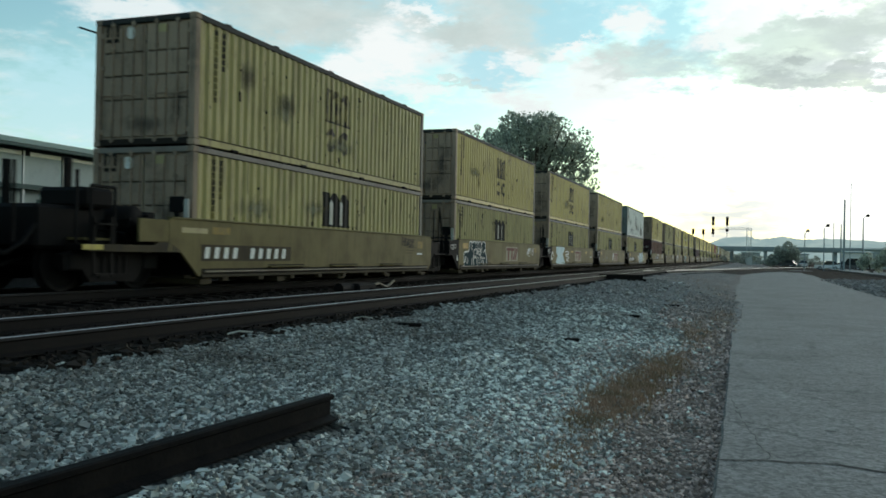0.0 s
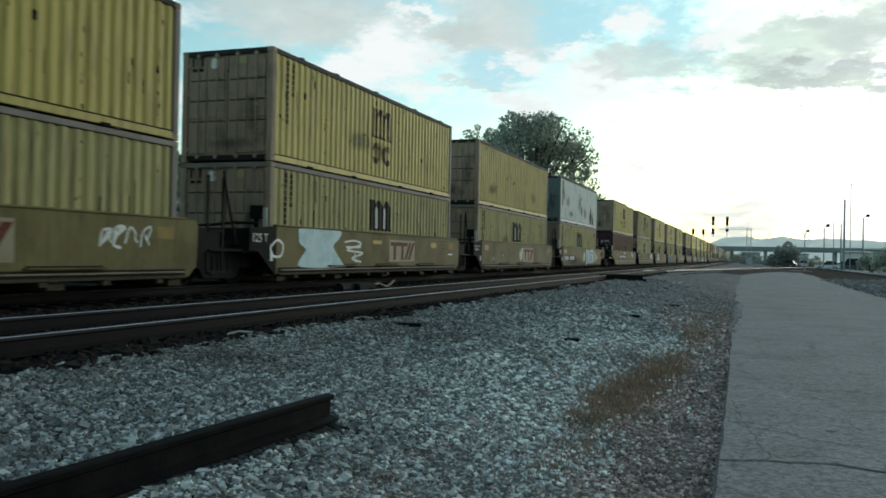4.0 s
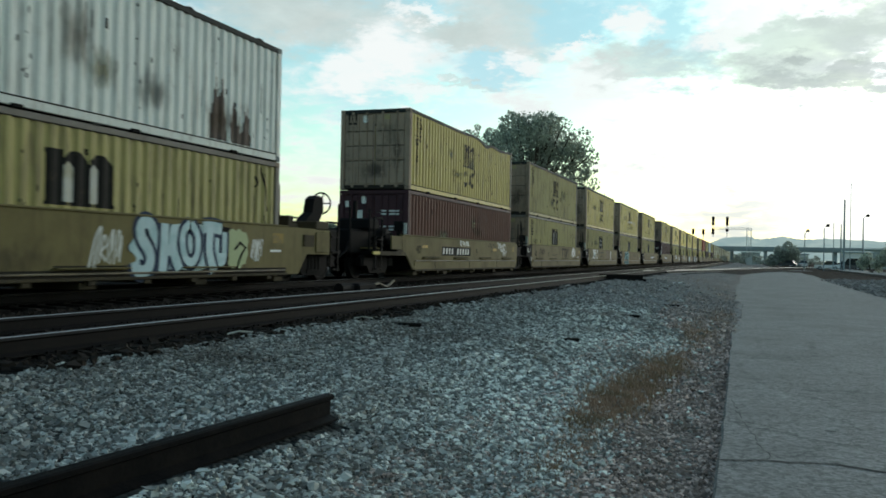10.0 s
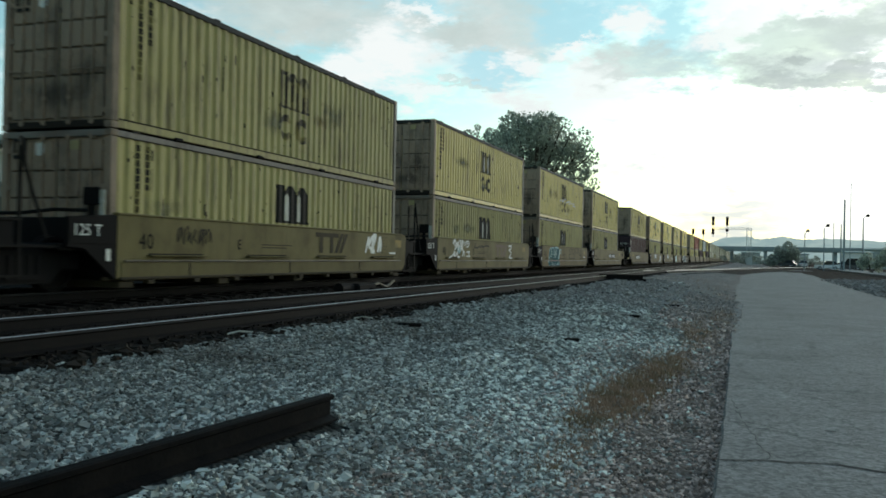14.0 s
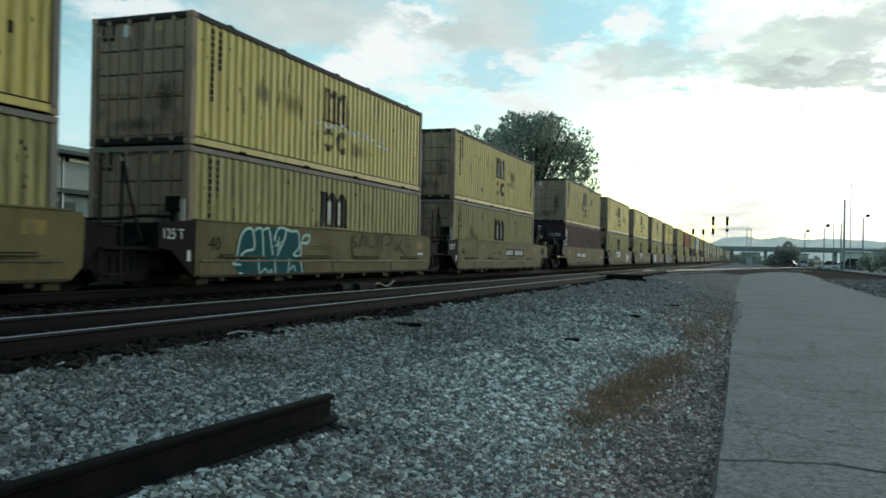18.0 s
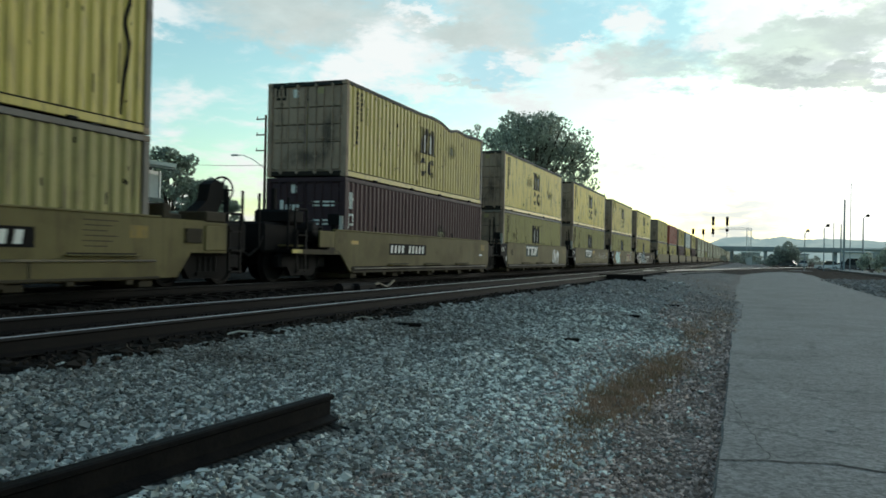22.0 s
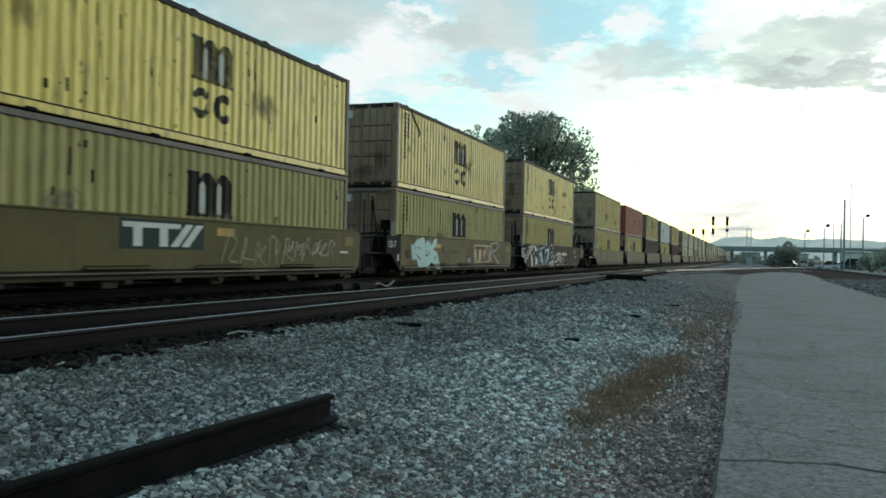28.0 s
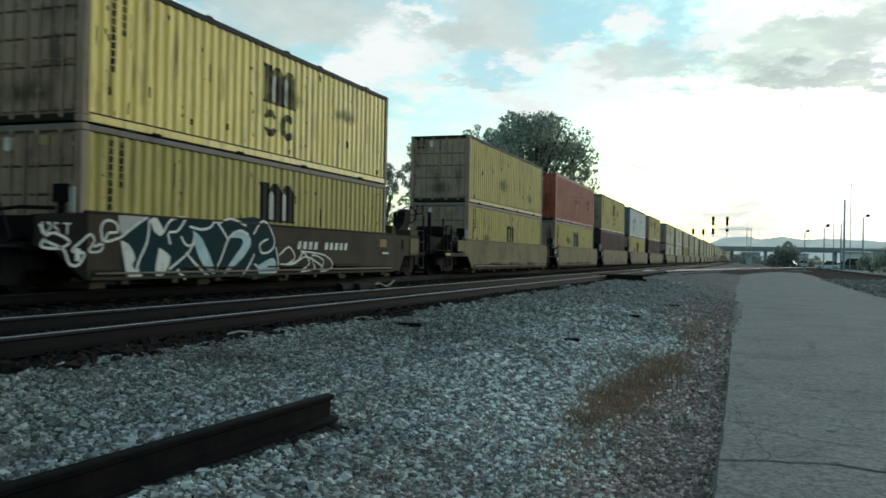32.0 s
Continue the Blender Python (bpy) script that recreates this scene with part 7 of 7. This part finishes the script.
def motions():
    times = [0.0, 4.0, 8.0, 12.0, 16.0, 20.0, 24.0, 28.0, 32.0]
    for ob, y, z in rolling:
        walk(ob, [(t, pose(TRAIN_X, y - gone(t), z)) for t in times])
    n = 440
    turn = [(32.0 * j / n, gone(32.0 * j / n) / R_WHEEL) for j in range(n + 1)]
    for ws, y in spinners:
        walk(ws, [(t, Matrix.Translation((0, y, R_WHEEL)) @ Matrix.Rotation(a, 4, "X")) for t, a in turn])


# ---- things beside the line ----
loose = solid("loose_rail", rail_mesh(-3.1, 0.0, (M["old_rail"],)), None, "rusty length of spare rail lying on the ballast", "rail")
loose.matrix_world = pose(-2.63, 5.06, 0.385, 0.0, 3, -2.9)


def leaves(centres, per, spread, size, mat, seed, cut=None):
    """A crown of small leaf clumps round the given centres (x, y, z, r)."""
    rg = np.random.default_rng(seed)
    vs = []
    for cx, cy, cz, cr in centres:
        n = int(per * cr * cr)
        v = rg.normal(size=(n, 3))
        v /= np.linalg.norm(v, axis=1)[:, None]
        v *= (cr * rg.uniform(0.35, 1.0, (n, 1)) ** 0.5) * np.array([1, 1, spread])
        c = v + (cx, cy, cz)
        a = rg.normal(size=(n, 3))
        a /= np.linalg.norm(a, axis=1)[:, None]
        b = np.cross(a, rg.normal(size=(n, 3)))
        b /= np.linalg.norm(b, axis=1)[:, None]
        s = size * rg.uniform(0.5, 1.4, (n, 1))
        vs.append(np.stack([c - a * s, c - b * s * 0.6, c + a * s, c + b * s * 0.6], 1).reshape(-1, 3))
    vs = np.concatenate(vs)
    return raw(vs.tolist(), np.arange(len(vs)).reshape(-1, 4).tolist(), mat)


def tree(x, y, high, wide, seed, label, clumps=40, per=170, size=0.16, base=None):
    """A broad tree: forked trunk, limbs and an uneven crown of leaf clumps."""
    r = random.Random(seed)
    t = thing("tree", label, "tree")
    t.location = (x, y, ground_z(x) - 0.05)
    b = tube((0, 0, 0), (0.2, 0.1, high * 0.35), wide * 0.035, wide * 0.022, 9)
    cs = []
    for i in range(clumps):
        a = r.uniform(0, 2 * math.pi)
        u = r.random() ** 0.6
        h = r.uniform(0.30, 1.0)
        span = wide / 2 * max(0.05, 1 - abs((h - 0.5) / 0.54) ** 2.6) ** 0.5
        rad = wide * r.uniform(0.05, 0.115)
        c = (math.cos(a) * u * span * 0.9, math.sin(a) * u * span * 0.9, high * h - rad * 0.8)
        cs.append((*c, rad))
        if i % 2 == 0:
            mid = (c[0] * 0.45, c[1] * 0.45, high * 0.35 + (c[2] - high * 0.35) * 0.5)
            tube((0.2, 0.1, high * 0.33), mid, wide * 0.014, wide * 0.009, 6, b)
            tube(mid, c, wide * 0.009, wide * 0.003, 5, b)
    part("trunk", b, M["bark"], t)
    part("crown", leaves(cs, per, 0.8, size, M["leaf"], seed), None, t)
    return t


tree(-21.3, 85.0, 16.2, 14.6, 11, "large broad haze-pale green tree behind the train", 190, 80, 0.17)
tree(-27.2, 86.0, 15.3, 5.5, 19, "haze-pale green tree beside a broad one", 60, 130, 0.18)
tree(-16.2, 85.5, 12.4, 5.2, 17, "drooping green tree beside a broad one", 50, 140, 0.16)
tree(-30.0, 88.0, 15.9, 2.6, 12, "slender green tree beside a broad one", 22, 300, 0.16)
tree(-48.5, 62.0, 10.2, 7.0, 13, "round green tree behind the warehouse", 90, 300, 0.17)
tree(-45.0, 62.5, 7.6, 6.5, 14, "green tree beside the warehouse", 90, 300, 0.17)
tree(-58.0, 90.0, 5.0, 7.0, 15, "dark green tree beyond the yard", 90, 260, 0.19)
tree(-54.5, 92.0, 4.4, 7.0, 16, "dark green tree beyond the yard", 90, 260, 0.19)
tree(-37.0, 70.0, 4.0, 9.0, 18, "low dark green tree beyond the yard", 90, 260, 0.15)
tree(-38.3, 86.0, 11.3, 5.5, 20, "rounded grey-green tree behind the train", 90, 170, 0.17)
tree(-34.0, 86.5, 13.8, 6.2, 21, "tall grey-green tree behind the train", 110, 170, 0.17)


def warehouse():
    """A long shed beside the yard: roof, hanging siding, posts and an open lower bay."""
    t = thing("warehouse", "long pale metal warehouse with a dark green roof edge", "building")
    X, y0, y1 = -31.0, -20.0, 39.05
    part("roof", prism([(y0, 0), (y1, 0), (y1, 0.06), (y0, 0.06)], -13, 0.9, None), M["roofing"], t).matrix_basis = Matrix.Translation((X, 0, 6.17)) @ Matrix.Rotation(0, 4, "Y")
    part("fascia", box(X + 0.86, X + 0.95, y0, y1, 6.03, 6.25), M["roofing"], t, "grey-green metal fascia")
    part("gutter", box(X + 0.80, X + 0.93, y0, y1, 5.86, 6.03, bevel=0.03), M["green_trim"], t, "dark green gutter")
    for k in range(int((y1 - y0) / 2.35)):
        y = y0 + 0.35 + k * 2.35
        part("wall_panel", box(X - 0.06, X + 0.02, y - 0.33, y + 2.0, 4.32, 5.62, bevel=0.01), M["panel"], t)
        part("clerestory", box(X - 0.02, X + 0.015, y + 0.1, y + 1.95, 5.63, 5.82), M["car_white"], t, "white translucent strip")
        part("post", box(X - 0.1, X + 0.06, y + 2.0, y + 2.12, 0.3, 5.85), M["galvan"], t)
    part("beam", box(X + 0.021, X + 0.14, y0, y1, 4.10, 4.32), M["green_trim"], t, "dark green beam")
    part("lower_wall", box(X - 0.5, X - 0.4, y0, y1, 1.6, 4.08), M["panel"], t)
    part("dock", box(X - 0.3, X + 0.6, y0, y1, 0.28, 1.45, bevel=0.03), M["concrete"], t, "grey concrete loading dock")
    part("end_wall", box(X - 13, X - 0.55, y1 - 0.25, y1 - 0.1, 0.28, 6.3), M["panel"], t)
    part("back_wall", box(X - 13, X - 12.9, y0, y1 - 0.3, 0.28, 6.3), M["panel"], t)
    for k in range(9):
        y = 6 + k * 4.1
        part("dock_door", box(X - 0.395, X - 0.35, y, y + 2.4, 1.62, 3.7), M["green_trim"], t)
    return t


warehouse()


def utility_pole(x, y, h, label, lamp=0.0):
    t = thing("utility_pole", label, "utility pole")
    t.location = (x, y, ground_z(x) - 0.05)
    part("pole", tube((0, 0, 0), (0, 0, h), 0.17, 0.11, 10), M["bark"], t)
    for k, z in enumerate((h - 0.4, h - 2.0, h - 3.6)):
        part("crossarm", box(-1.1, 0.1, -0.06, 0.06, z - 0.06, z + 0.06), M["bark"], t)
        part("insulator", tube((-1.0, 0, z + 0.06), (-1.0, 0, z + 0.28), 0.05, seg=6), M["concrete"], t)
    if lamp:
        b = bmesh.new()
        pts = [(0, 0, lamp - 1.4), (-1.4, 0, lamp - 0.5), (-2.6, 0, lamp), (-3.2, 0, lamp)]
        for p, q in zip(pts, pts[1:]):
            tube(p, q, 0.04, seg=6, bm=b)
        part("lamp_arm", b, M["galvan"], t)
        part("lamp_head", box(-4.0, -3.2, -0.16, 0.16, lamp - 0.08, lamp + 0.1, bevel=0.06), M["galvan"], t)
    return t


utility_pole(-66.1, 110.0, 11.2, "distant wooden utility pole with short crossarms")
utility_pole(-46.2, 74.0, 15.0, "tall wooden utility pole with a street lamp arm", 11.0)


def overhead_wire(a, b_, drop, label):
    bm_ = bmesh.new()
    a, b_ = Vector(a), Vector(b_)
    pts = [a.lerp(b_, i / 12) - Vector((0, 0, drop * 4 * (i / 12) * (1 - i / 12))) for i in range(13)]
    for p_, q_ in zip(pts, pts[1:]):
        tube(p_, q_, 0.02, seg=5, bm=bm_)
    return solid("overhead_wire", bm_, M["black"], label, "cable")


overhead_wire((-46.2, 74.0, 10.2), (-62.0, 70.0, 11.0), 0.4, "thin black overhead wire at a utility pole")


# ---- between the tracks ----
def switch_machine():
    t = thing("switch_machine", "low dark switch machine with bent rods beside the track", "switch machine")
    t.location = (-9.0, 19.2, 0.52)
    part("housing", box(-0.25, 0.25, -0.9, 0.1, 0.0, 0.24, bevel=0.05), M["black"], t)
    part("motor", tube((0, -1.5, 0.13), (0, -0.9, 0.13), 0.13, seg=12), M["rust"], t)
    part("lever", handrail([(0.1, 0.1, 0.16), (0.12, 0.5, 0.22), (0.14, 0.9, 0.12), (0.16, 1.1, 0.16), (0.18, 1.35, 0.27)], 0.035), M["pipe"], t, "pale painted lever")
    part("rod", handrail([(0.2, -0.3, 0.1), (1.4, -0.3, 0.08)], 0.025), M["rust"], t)
    return t


switch_machine()


def tie_pile():
    t = thing("tie_pile", "small dark pile of old timber ties", "tie pile")
    t.location = (-5.05, 36.0, surface_z(-5.05, 36.0) - 0.06)
    r = random.Random(6)
    for i in range(4):
        o = part("timber", box(-0.9, 0.9, -0.11, 0.11, 0, 0.17, bevel=0.015), M["tie"], t)
        o.matrix_basis = pose(r.uniform(-0.2, 0.2), 0.26 * (i % 3), 0.17 * (i // 3), 0, 0, r.uniform(-9, 9))
    return t


tie_pile()
for x_, y_, l_, rz_ in ((-2.26, 17.2, 0.45, 8), (-3.8, 23.8, 0.3, -30), (-2.3, 11.6, 0.22, 35), (-4.4, 10.6, 0.5, 10), (-1.9, 23.0, 0.4, -8)):
    st = solid("wood_scrap", box(-l_ / 2, l_ / 2, -0.05, 0.05, 0, 0.05, bevel=0.01), M["tie"], "dark splintered scrap of timber on the ballast", "wood scrap", "scraps on the ballast")
    st.matrix_world = pose(x_, y_, surface_z(x_, y_) + 0.01, 0, 0, rz_)
for x_, y_, l_, rz_ in ((-5.2, 7.9, 0.3, 62), (-5.0, 10.6, 0.25, 20)):
    tw = solid("twig", handrail([(-l_ / 2, 0, 0.02), (0, 0.015, 0.04), (l_ / 2, -0.01, 0.025)], 0.009), M["bare"], "pale dry twig lying on the ballast", "twig", "scraps on the ballast")
    tw.matrix_world = pose(x_, y_, surface_z(x_, y_) + 0.03, 0, 0, rz_)
pc = solid("pale_scrap", box(-0.25, 0.25, -0.08, 0.08, 0, 0.05, bevel=0.02), M["car_white"], "pale scrap of sheet lying on the ballast", "scrap")
pc.matrix_world = pose(-3.0, 38.6, surface_z(-3.0, 38.6) + 0.02, 0, 0, 25)


# ---- the far end of the line ----
def signal_head(parent, x, z, lamps, s=1.0):
    h = part("signal_head", box(x - 0.28 * s, x + 0.28 * s, -0.12, 0.1, z - lamps * 0.62 * s, z, bevel=0.06), M["black"], parent, "black signal head")
    for k in range(lamps):
        part("hood", tube((x, -0.42, z - (k + 0.5) * 0.62 * s), (x, -0.1, z - (k + 0.5) * 0.62 * s), 0.17 * s, seg=10), M["black"], h)
    return h


def signal_bridge():
    t = thing("signal_bridge", "grey lattice signal bridge with black signal heads", "signal bridge")
    t.location = (0, 260.0, 0.1)
    for z in (10.35, 10.85):
        part("chord", box(-10.6, 0.55, -0.06, 0.06, z - 0.05, z + 0.05), M["galvan"], t)
    b = bmesh.new()
    for k in range(11):
        x = -10.5 + k
        tube((x, 0, 10.35), (x + 0.5, 0, 10.85), 0.03, seg=4, bm=b)
        tube((x + 0.5, 0, 10.85), (x + 1.0, 0, 10.35), 0.03, seg=4, bm=b)
    part("lattice", b, M["galvan"], t)
    for x in (-0.75, 0.45):
        part("leg", box(x - 0.09, x + 0.09, -0.09, 0.09, 0, 10.9), M["galvan"], t)
    b = bmesh.new()
    for k in range(10):
        tube((-0.75, 0, k * 1.08), (0.45, 0, (k + 1) * 1.08), 0.035, seg=4, bm=b)
        tube((0.45, 0, k * 1.08), (-0.75, 0, (k + 1) * 1.08), 0.035, seg=4, bm=b)
    part("bracing", b, M["galvan"], t)
    for x in (-10.1, -6.2):
        part("mast", box(x - 0.07, x + 0.07, -0.05, 0.05, 8.2, 13.9), M["black"], t)
        signal_head(t, x, 14.1, 3, 1.4)
        signal_head(t, x, 10.6, 2 if x < -8 else 1, 1.4)
    part("cabinet", box(-0.6, 0.9, -0.5, 0.5, 0, 2.2, bevel=0.05), M["galvan"], t)
    return t


signal_bridge()


def mast_signal(x, y, top):
    t = thing("mast_signal", "far signal mast with a small black head", "signal")
    t.location = (x, y, 0.3)
    part("mast", box(-0.08, 0.08, -0.08, 0.08, 0, top - 0.4), M["galvan"], t)
    signal_head(t, 0, top, 2, 1.2)


mast_signal(-13.9, 230.0, 9.3)
mast_signal(-11.6, 235.0, 9.4)


def street_lamp(x, y, h, arm, label, wide=0.16):
    t = thing("street_lamp", label, "street lamp", "poles at the far end")
    t.location = (x, y, 0.05)
    part("pole", tube((0, 0, 0), (0, 0, h), wide * 0.6, wide * 0.4, 8), M["haze_dark"], t)
    if arm:
        part("arm", handrail([(0, 0, h - 0.1), (arm * 0.6, 0, h + 0.35), (arm, 0, h + 0.4)], 0.04), M["haze_dark"], t)
        part("lamp_head", box(arm - 0.2, arm + 0.3, -0.2, 0.2, h + 0.15, h + 0.62, bevel=0.1), M["black"], t)
    return t


street_lamp(14.35, 150.0, 11.6, 0.0, "tall dark pole with a bracket", 0.3)
street_lamp(15.25, 150.0, 14.2, 0.0, "tall thin grey radio mast", 0.12)
street_lamp(12.8, 150.0, 7.9, 0.0, "thin grey metal pole", 0.12)
street_lamp(11.4, 150.0, 7.0, 0.5, "grey street lamp with a short arm")
street_lamp(8.8, 155.0, 6.3, 0.4, "thin grey street lamp")
street_lamp(17.1, 150.0, 8.6, 0.6, "grey street lamp with a dark head", 0.22)
street_lamp(13.9, 150.0, 7.6, 0.0, "dark weathered wooden pole", 0.2)


def hill_ridge():
    r = random.Random(9)
    pts = [(-900, 30), (-400, 40), (-115, 49), (-54, 66), (-9, 68), (28, 62), (93, 69), (136, 62), (206, 64.5), (340, 58.7), (700, 66), (1500, 40), (2400, 25)]
    vs, fs = [], []
    n = 0
    for (x0, z0), (x1, z1) in zip(pts, pts[1:]):
        for k in range(8):
            u = k / 8
            u2 = u * u * (3 - 2 * u)
            z = z0 + (z1 - z0) * u2 + r.uniform(-1.2, 1.2)
            x = x0 + (x1 - x0) * u
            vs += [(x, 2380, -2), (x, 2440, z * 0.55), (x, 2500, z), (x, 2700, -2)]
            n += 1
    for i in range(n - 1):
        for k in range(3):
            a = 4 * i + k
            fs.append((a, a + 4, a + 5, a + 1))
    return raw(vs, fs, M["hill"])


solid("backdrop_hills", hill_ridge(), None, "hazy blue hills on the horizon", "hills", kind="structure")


def overpass():
    t = thing("overpass", "long dark road overpass far behind the yard", "bridge")
    t.location = (0, 400.0, 0)
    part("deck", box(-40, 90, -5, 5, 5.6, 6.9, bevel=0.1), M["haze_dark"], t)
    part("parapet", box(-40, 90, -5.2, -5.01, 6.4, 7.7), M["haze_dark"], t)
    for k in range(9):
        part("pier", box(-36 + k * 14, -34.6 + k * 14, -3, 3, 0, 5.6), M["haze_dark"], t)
    return t


overpass()


def far_bush(x, y, high, wide, seed, label, mat="haze_green", n=14):
    r = random.Random(seed)
    t = thing("bush", label, "bush", "bushes at the far end")
    t.location = (x, y, 0.0)
    cs = []
    for i in range(n):
        u, h = r.uniform(-0.5, 0.5), r.uniform(0.15, 0.85)
        cs.append((u * wide * (1.05 - h * 0.6), r.uniform(-0.3, 0.3) * wide, high * h, high * r.uniform(0.16, 0.3)))
    b = bmesh.new()
    for c in cs[:6]:
        tube((0, 0, 0), c[:3], 0.05, 0.02, 5, b)
    part("stems", b, M["bark"], t)
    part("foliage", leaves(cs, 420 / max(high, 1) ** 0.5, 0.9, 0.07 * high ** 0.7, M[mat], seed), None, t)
    return t


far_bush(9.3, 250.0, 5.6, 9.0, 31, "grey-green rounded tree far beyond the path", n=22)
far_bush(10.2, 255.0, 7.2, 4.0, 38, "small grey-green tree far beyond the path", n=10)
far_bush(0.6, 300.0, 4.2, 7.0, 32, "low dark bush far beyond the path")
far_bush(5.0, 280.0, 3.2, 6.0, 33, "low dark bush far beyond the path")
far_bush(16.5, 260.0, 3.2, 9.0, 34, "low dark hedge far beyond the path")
far_bush(21.3, 128.0, 5.6, 10.5, 35, "dense haze-pale green bush beyond the side road", "leaf", 52)
far_bush(16.2, 132.0, 2.8, 4.6, 36, "small dark green bush beyond the side road", "leaf", 18)
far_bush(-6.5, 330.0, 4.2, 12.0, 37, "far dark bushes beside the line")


def parked_car(x, y, paint, label, h=1.45, l=4.4, turn=90):
    t = thing("car", label, "car", "cars parked at the far end")
    t.matrix_basis = pose(x, y, 0.1, 0, 0, turn)
    low = [(-l / 2, 0.35), (l / 2, 0.35), (l / 2, 0.75), (l / 2 - 0.2, 0.88), (-l / 2 + 0.1, 0.95), (-l / 2, 0.8)]
    part("body", prism(low, -0.85, 0.85), M[paint], t)
    part("cabin", prism([(-l / 2 + 0.5, 0.92), (l / 2 - 1.3, 0.90), (l / 2 - 1.9, h), (-l / 2 + 0.9, h)], -0.74, 0.74), M["dark_glass"], t)
    part("roof", prism([(-l / 2 + 0.85, h - 0.01), (l / 2 - 1.85, h - 0.01), (l / 2 - 2.0, h + 0.05), (-l / 2 + 1.0, h + 0.05)], -0.72, 0.72), M[paint], t)
    for yy in (-l / 2 + 0.85, l / 2 - 0.85):
        for xx in (-0.78, 0.78):
            wh = part("wheel", lathe_x([(-0.11, 0.2), (-0.11, 0.33), (0.11, 0.33), (0.11, 0.2)], 14), M["rubber"], t)
            wh.location = (xx, yy, 0.33)
            part("rim", lathe_x([(-0.115, 0.19), (0.115, 0.19)], 10), M["galvan"], wh)
    for yy, m_ in ((l / 2 + 0.005, "concrete"), (-l / 2 - 0.005, "red_lens")):
        for xx in (-0.6, 0.6):
            part("headlight" if yy > 0 else "tail_light", box(xx - 0.18, xx + 0.18, yy - 0.02, yy + 0.02, 0.6, 0.76, bevel=0.01), M[m_], t)
    return t


parked_car(12.9, 162.0, "car_white", "white car parked across the far yard", 1.6, 4.2, 88)
parked_car(17.6, 172.0, "car_dark", "dark van parked in the far yard", 2.1, 4.6, 70)
parked_car(12.6, 230.0, "car_white", "white van parked in the far yard", 1.7, 5.0, 5)
parked_car(19.5, 205.0, "car_white", "white car parked in the far yard", 1.6, 4.3, 75)
parked_car(9.4, 235.0, "car_dark", "dark car parked in the far yard", 1.6, 4.4, 70)
parked_car(22.5, 200.0, "car_dark", "dark car parked in the far yard", 1.6)


def low_shed(x0, x1, y, h, label, mat):
    t = thing("shed", label, "building", "low buildings at the far end")
    t.location = ((x0 + x1) / 2, y, 0)
    hw = (x1 - x0) / 2
    part("wall", box(-hw, hw, -2.5, 2.5, 0, h - 0.4), M[mat], t)
    part("roof", prism([(-2.9, h - 0.4), (2.9, h - 0.4), (2.9, h - 0.2), (0, h), (-2.9, h - 0.2)], -hw - 0.3, hw + 0.3), M["roofing"], t)
    n_ = max(2, int(hw))
    for k in range(n_):
        x = -hw + (k + 0.5) * 2 * hw / n_
        w_ = part("window", box(x - 0.4, x + 0.4, -2.54, -2.502, 1.1, 2.1), M["dark_glass"], t)
        part("frame", box(x - 0.47, x + 0.47, -2.53, -2.503, 2.1, 2.18), M["concrete"], w_)
    return t


low_shed(19.3, 25.0, 205.0, 4.0, "low white building far across the yard", "car_white")
low_shed(26.5, 40.0, 230.0, 5.0, "low pale building far across the yard", "panel")
low_shed(11.5, 16.5, 275.0, 4.0, "low white shed far across the yard", "car_white")
low_shed(-3.0, 4.0, 360.0, 5.0, "low pale shed under the overpass", "panel")

# a kerbed side road and its planted strip
# Kerb body takes a bark-dark colour to paint its shadowed face.
kerb = solid("kerb", box(12.6, 13.0, 60, 200, 0.0, 0.30, bevel=0.03), M["bark"], "kerb with its shaded face painted dark beside the planted strip", "kerb", kind="structure")
part("kerb_top", box(12.62, 12.98, 60, 200, 0.30, 0.335), M["concrete"], kerb, "pale concrete kerb top")
solid("side_road", box(13.0, 19.0, 60, 210, 0.05, 0.14), M["asphalt"], "grey side road beyond the planted strip", "road", kind="structure")
solid("cross_road", box(-3.0, 13.0, 140, 147, -0.05, 0.07), M["asphalt"], "grey road crossing at the end of the path", "road", kind="structure")


# a spur that bends away across the end of the path
SPUR = [(-5.2, 58, 0.68), (-4.5, 68, 0.64), (-3.6, 79, 0.57), (-1.7, 100, 0.47), (1.9, 130, 0.42), (6.8, 156, 0.40), (14.0, 182, 0.40), (26.0, 212, 0.40)]


def spur():
    t = thing("spur_track", "dark bent spur track crossing the end of the path", "railway track", kind="structure")
    vs, fs = [], []
    for x, y, z in SPUR:
        vs += [(x + 1.9, y - 0.6, 0.0), (x + 1.0, y - 0.3, z - 0.17), (x - 2.4, y + 0.9, z - 0.17), (x - 3.4, y + 1.2, 0.0)]
    for i in range(len(SPUR) - 1):
        for k in range(3):
            a = 4 * i + k
            fs.append((a, a + 1, a + 5, a + 4))
    part("bed", raw(vs, [f[::-1] for f in fs], M["tie"]), None, t, "dark oily track bed")
    for d in (0.0, -1.45):
        b = bmesh.new()
        for (x0, y0, z0), (x1, y1, z1) in zip(SPUR, SPUR[1:]):
            tube((x0 + d, y0, z0 - 0.08), (x1 + d, y1, z1 - 0.08), 0.085, seg=6, bm=b)
        part("rail", b, M["rust"], t)
        b = bmesh.new()
        for (x0, y0, z0), (x1, y1, z1) in zip(SPUR, SPUR[1:]):
            tube((x0 + d, y0, z0), (x1 + d, y1, z1), 0.03, seg=5, bm=b)
        part("rail_head", b, M["steel"], t, "worn bright rail head")
    return t


spur()

motions()
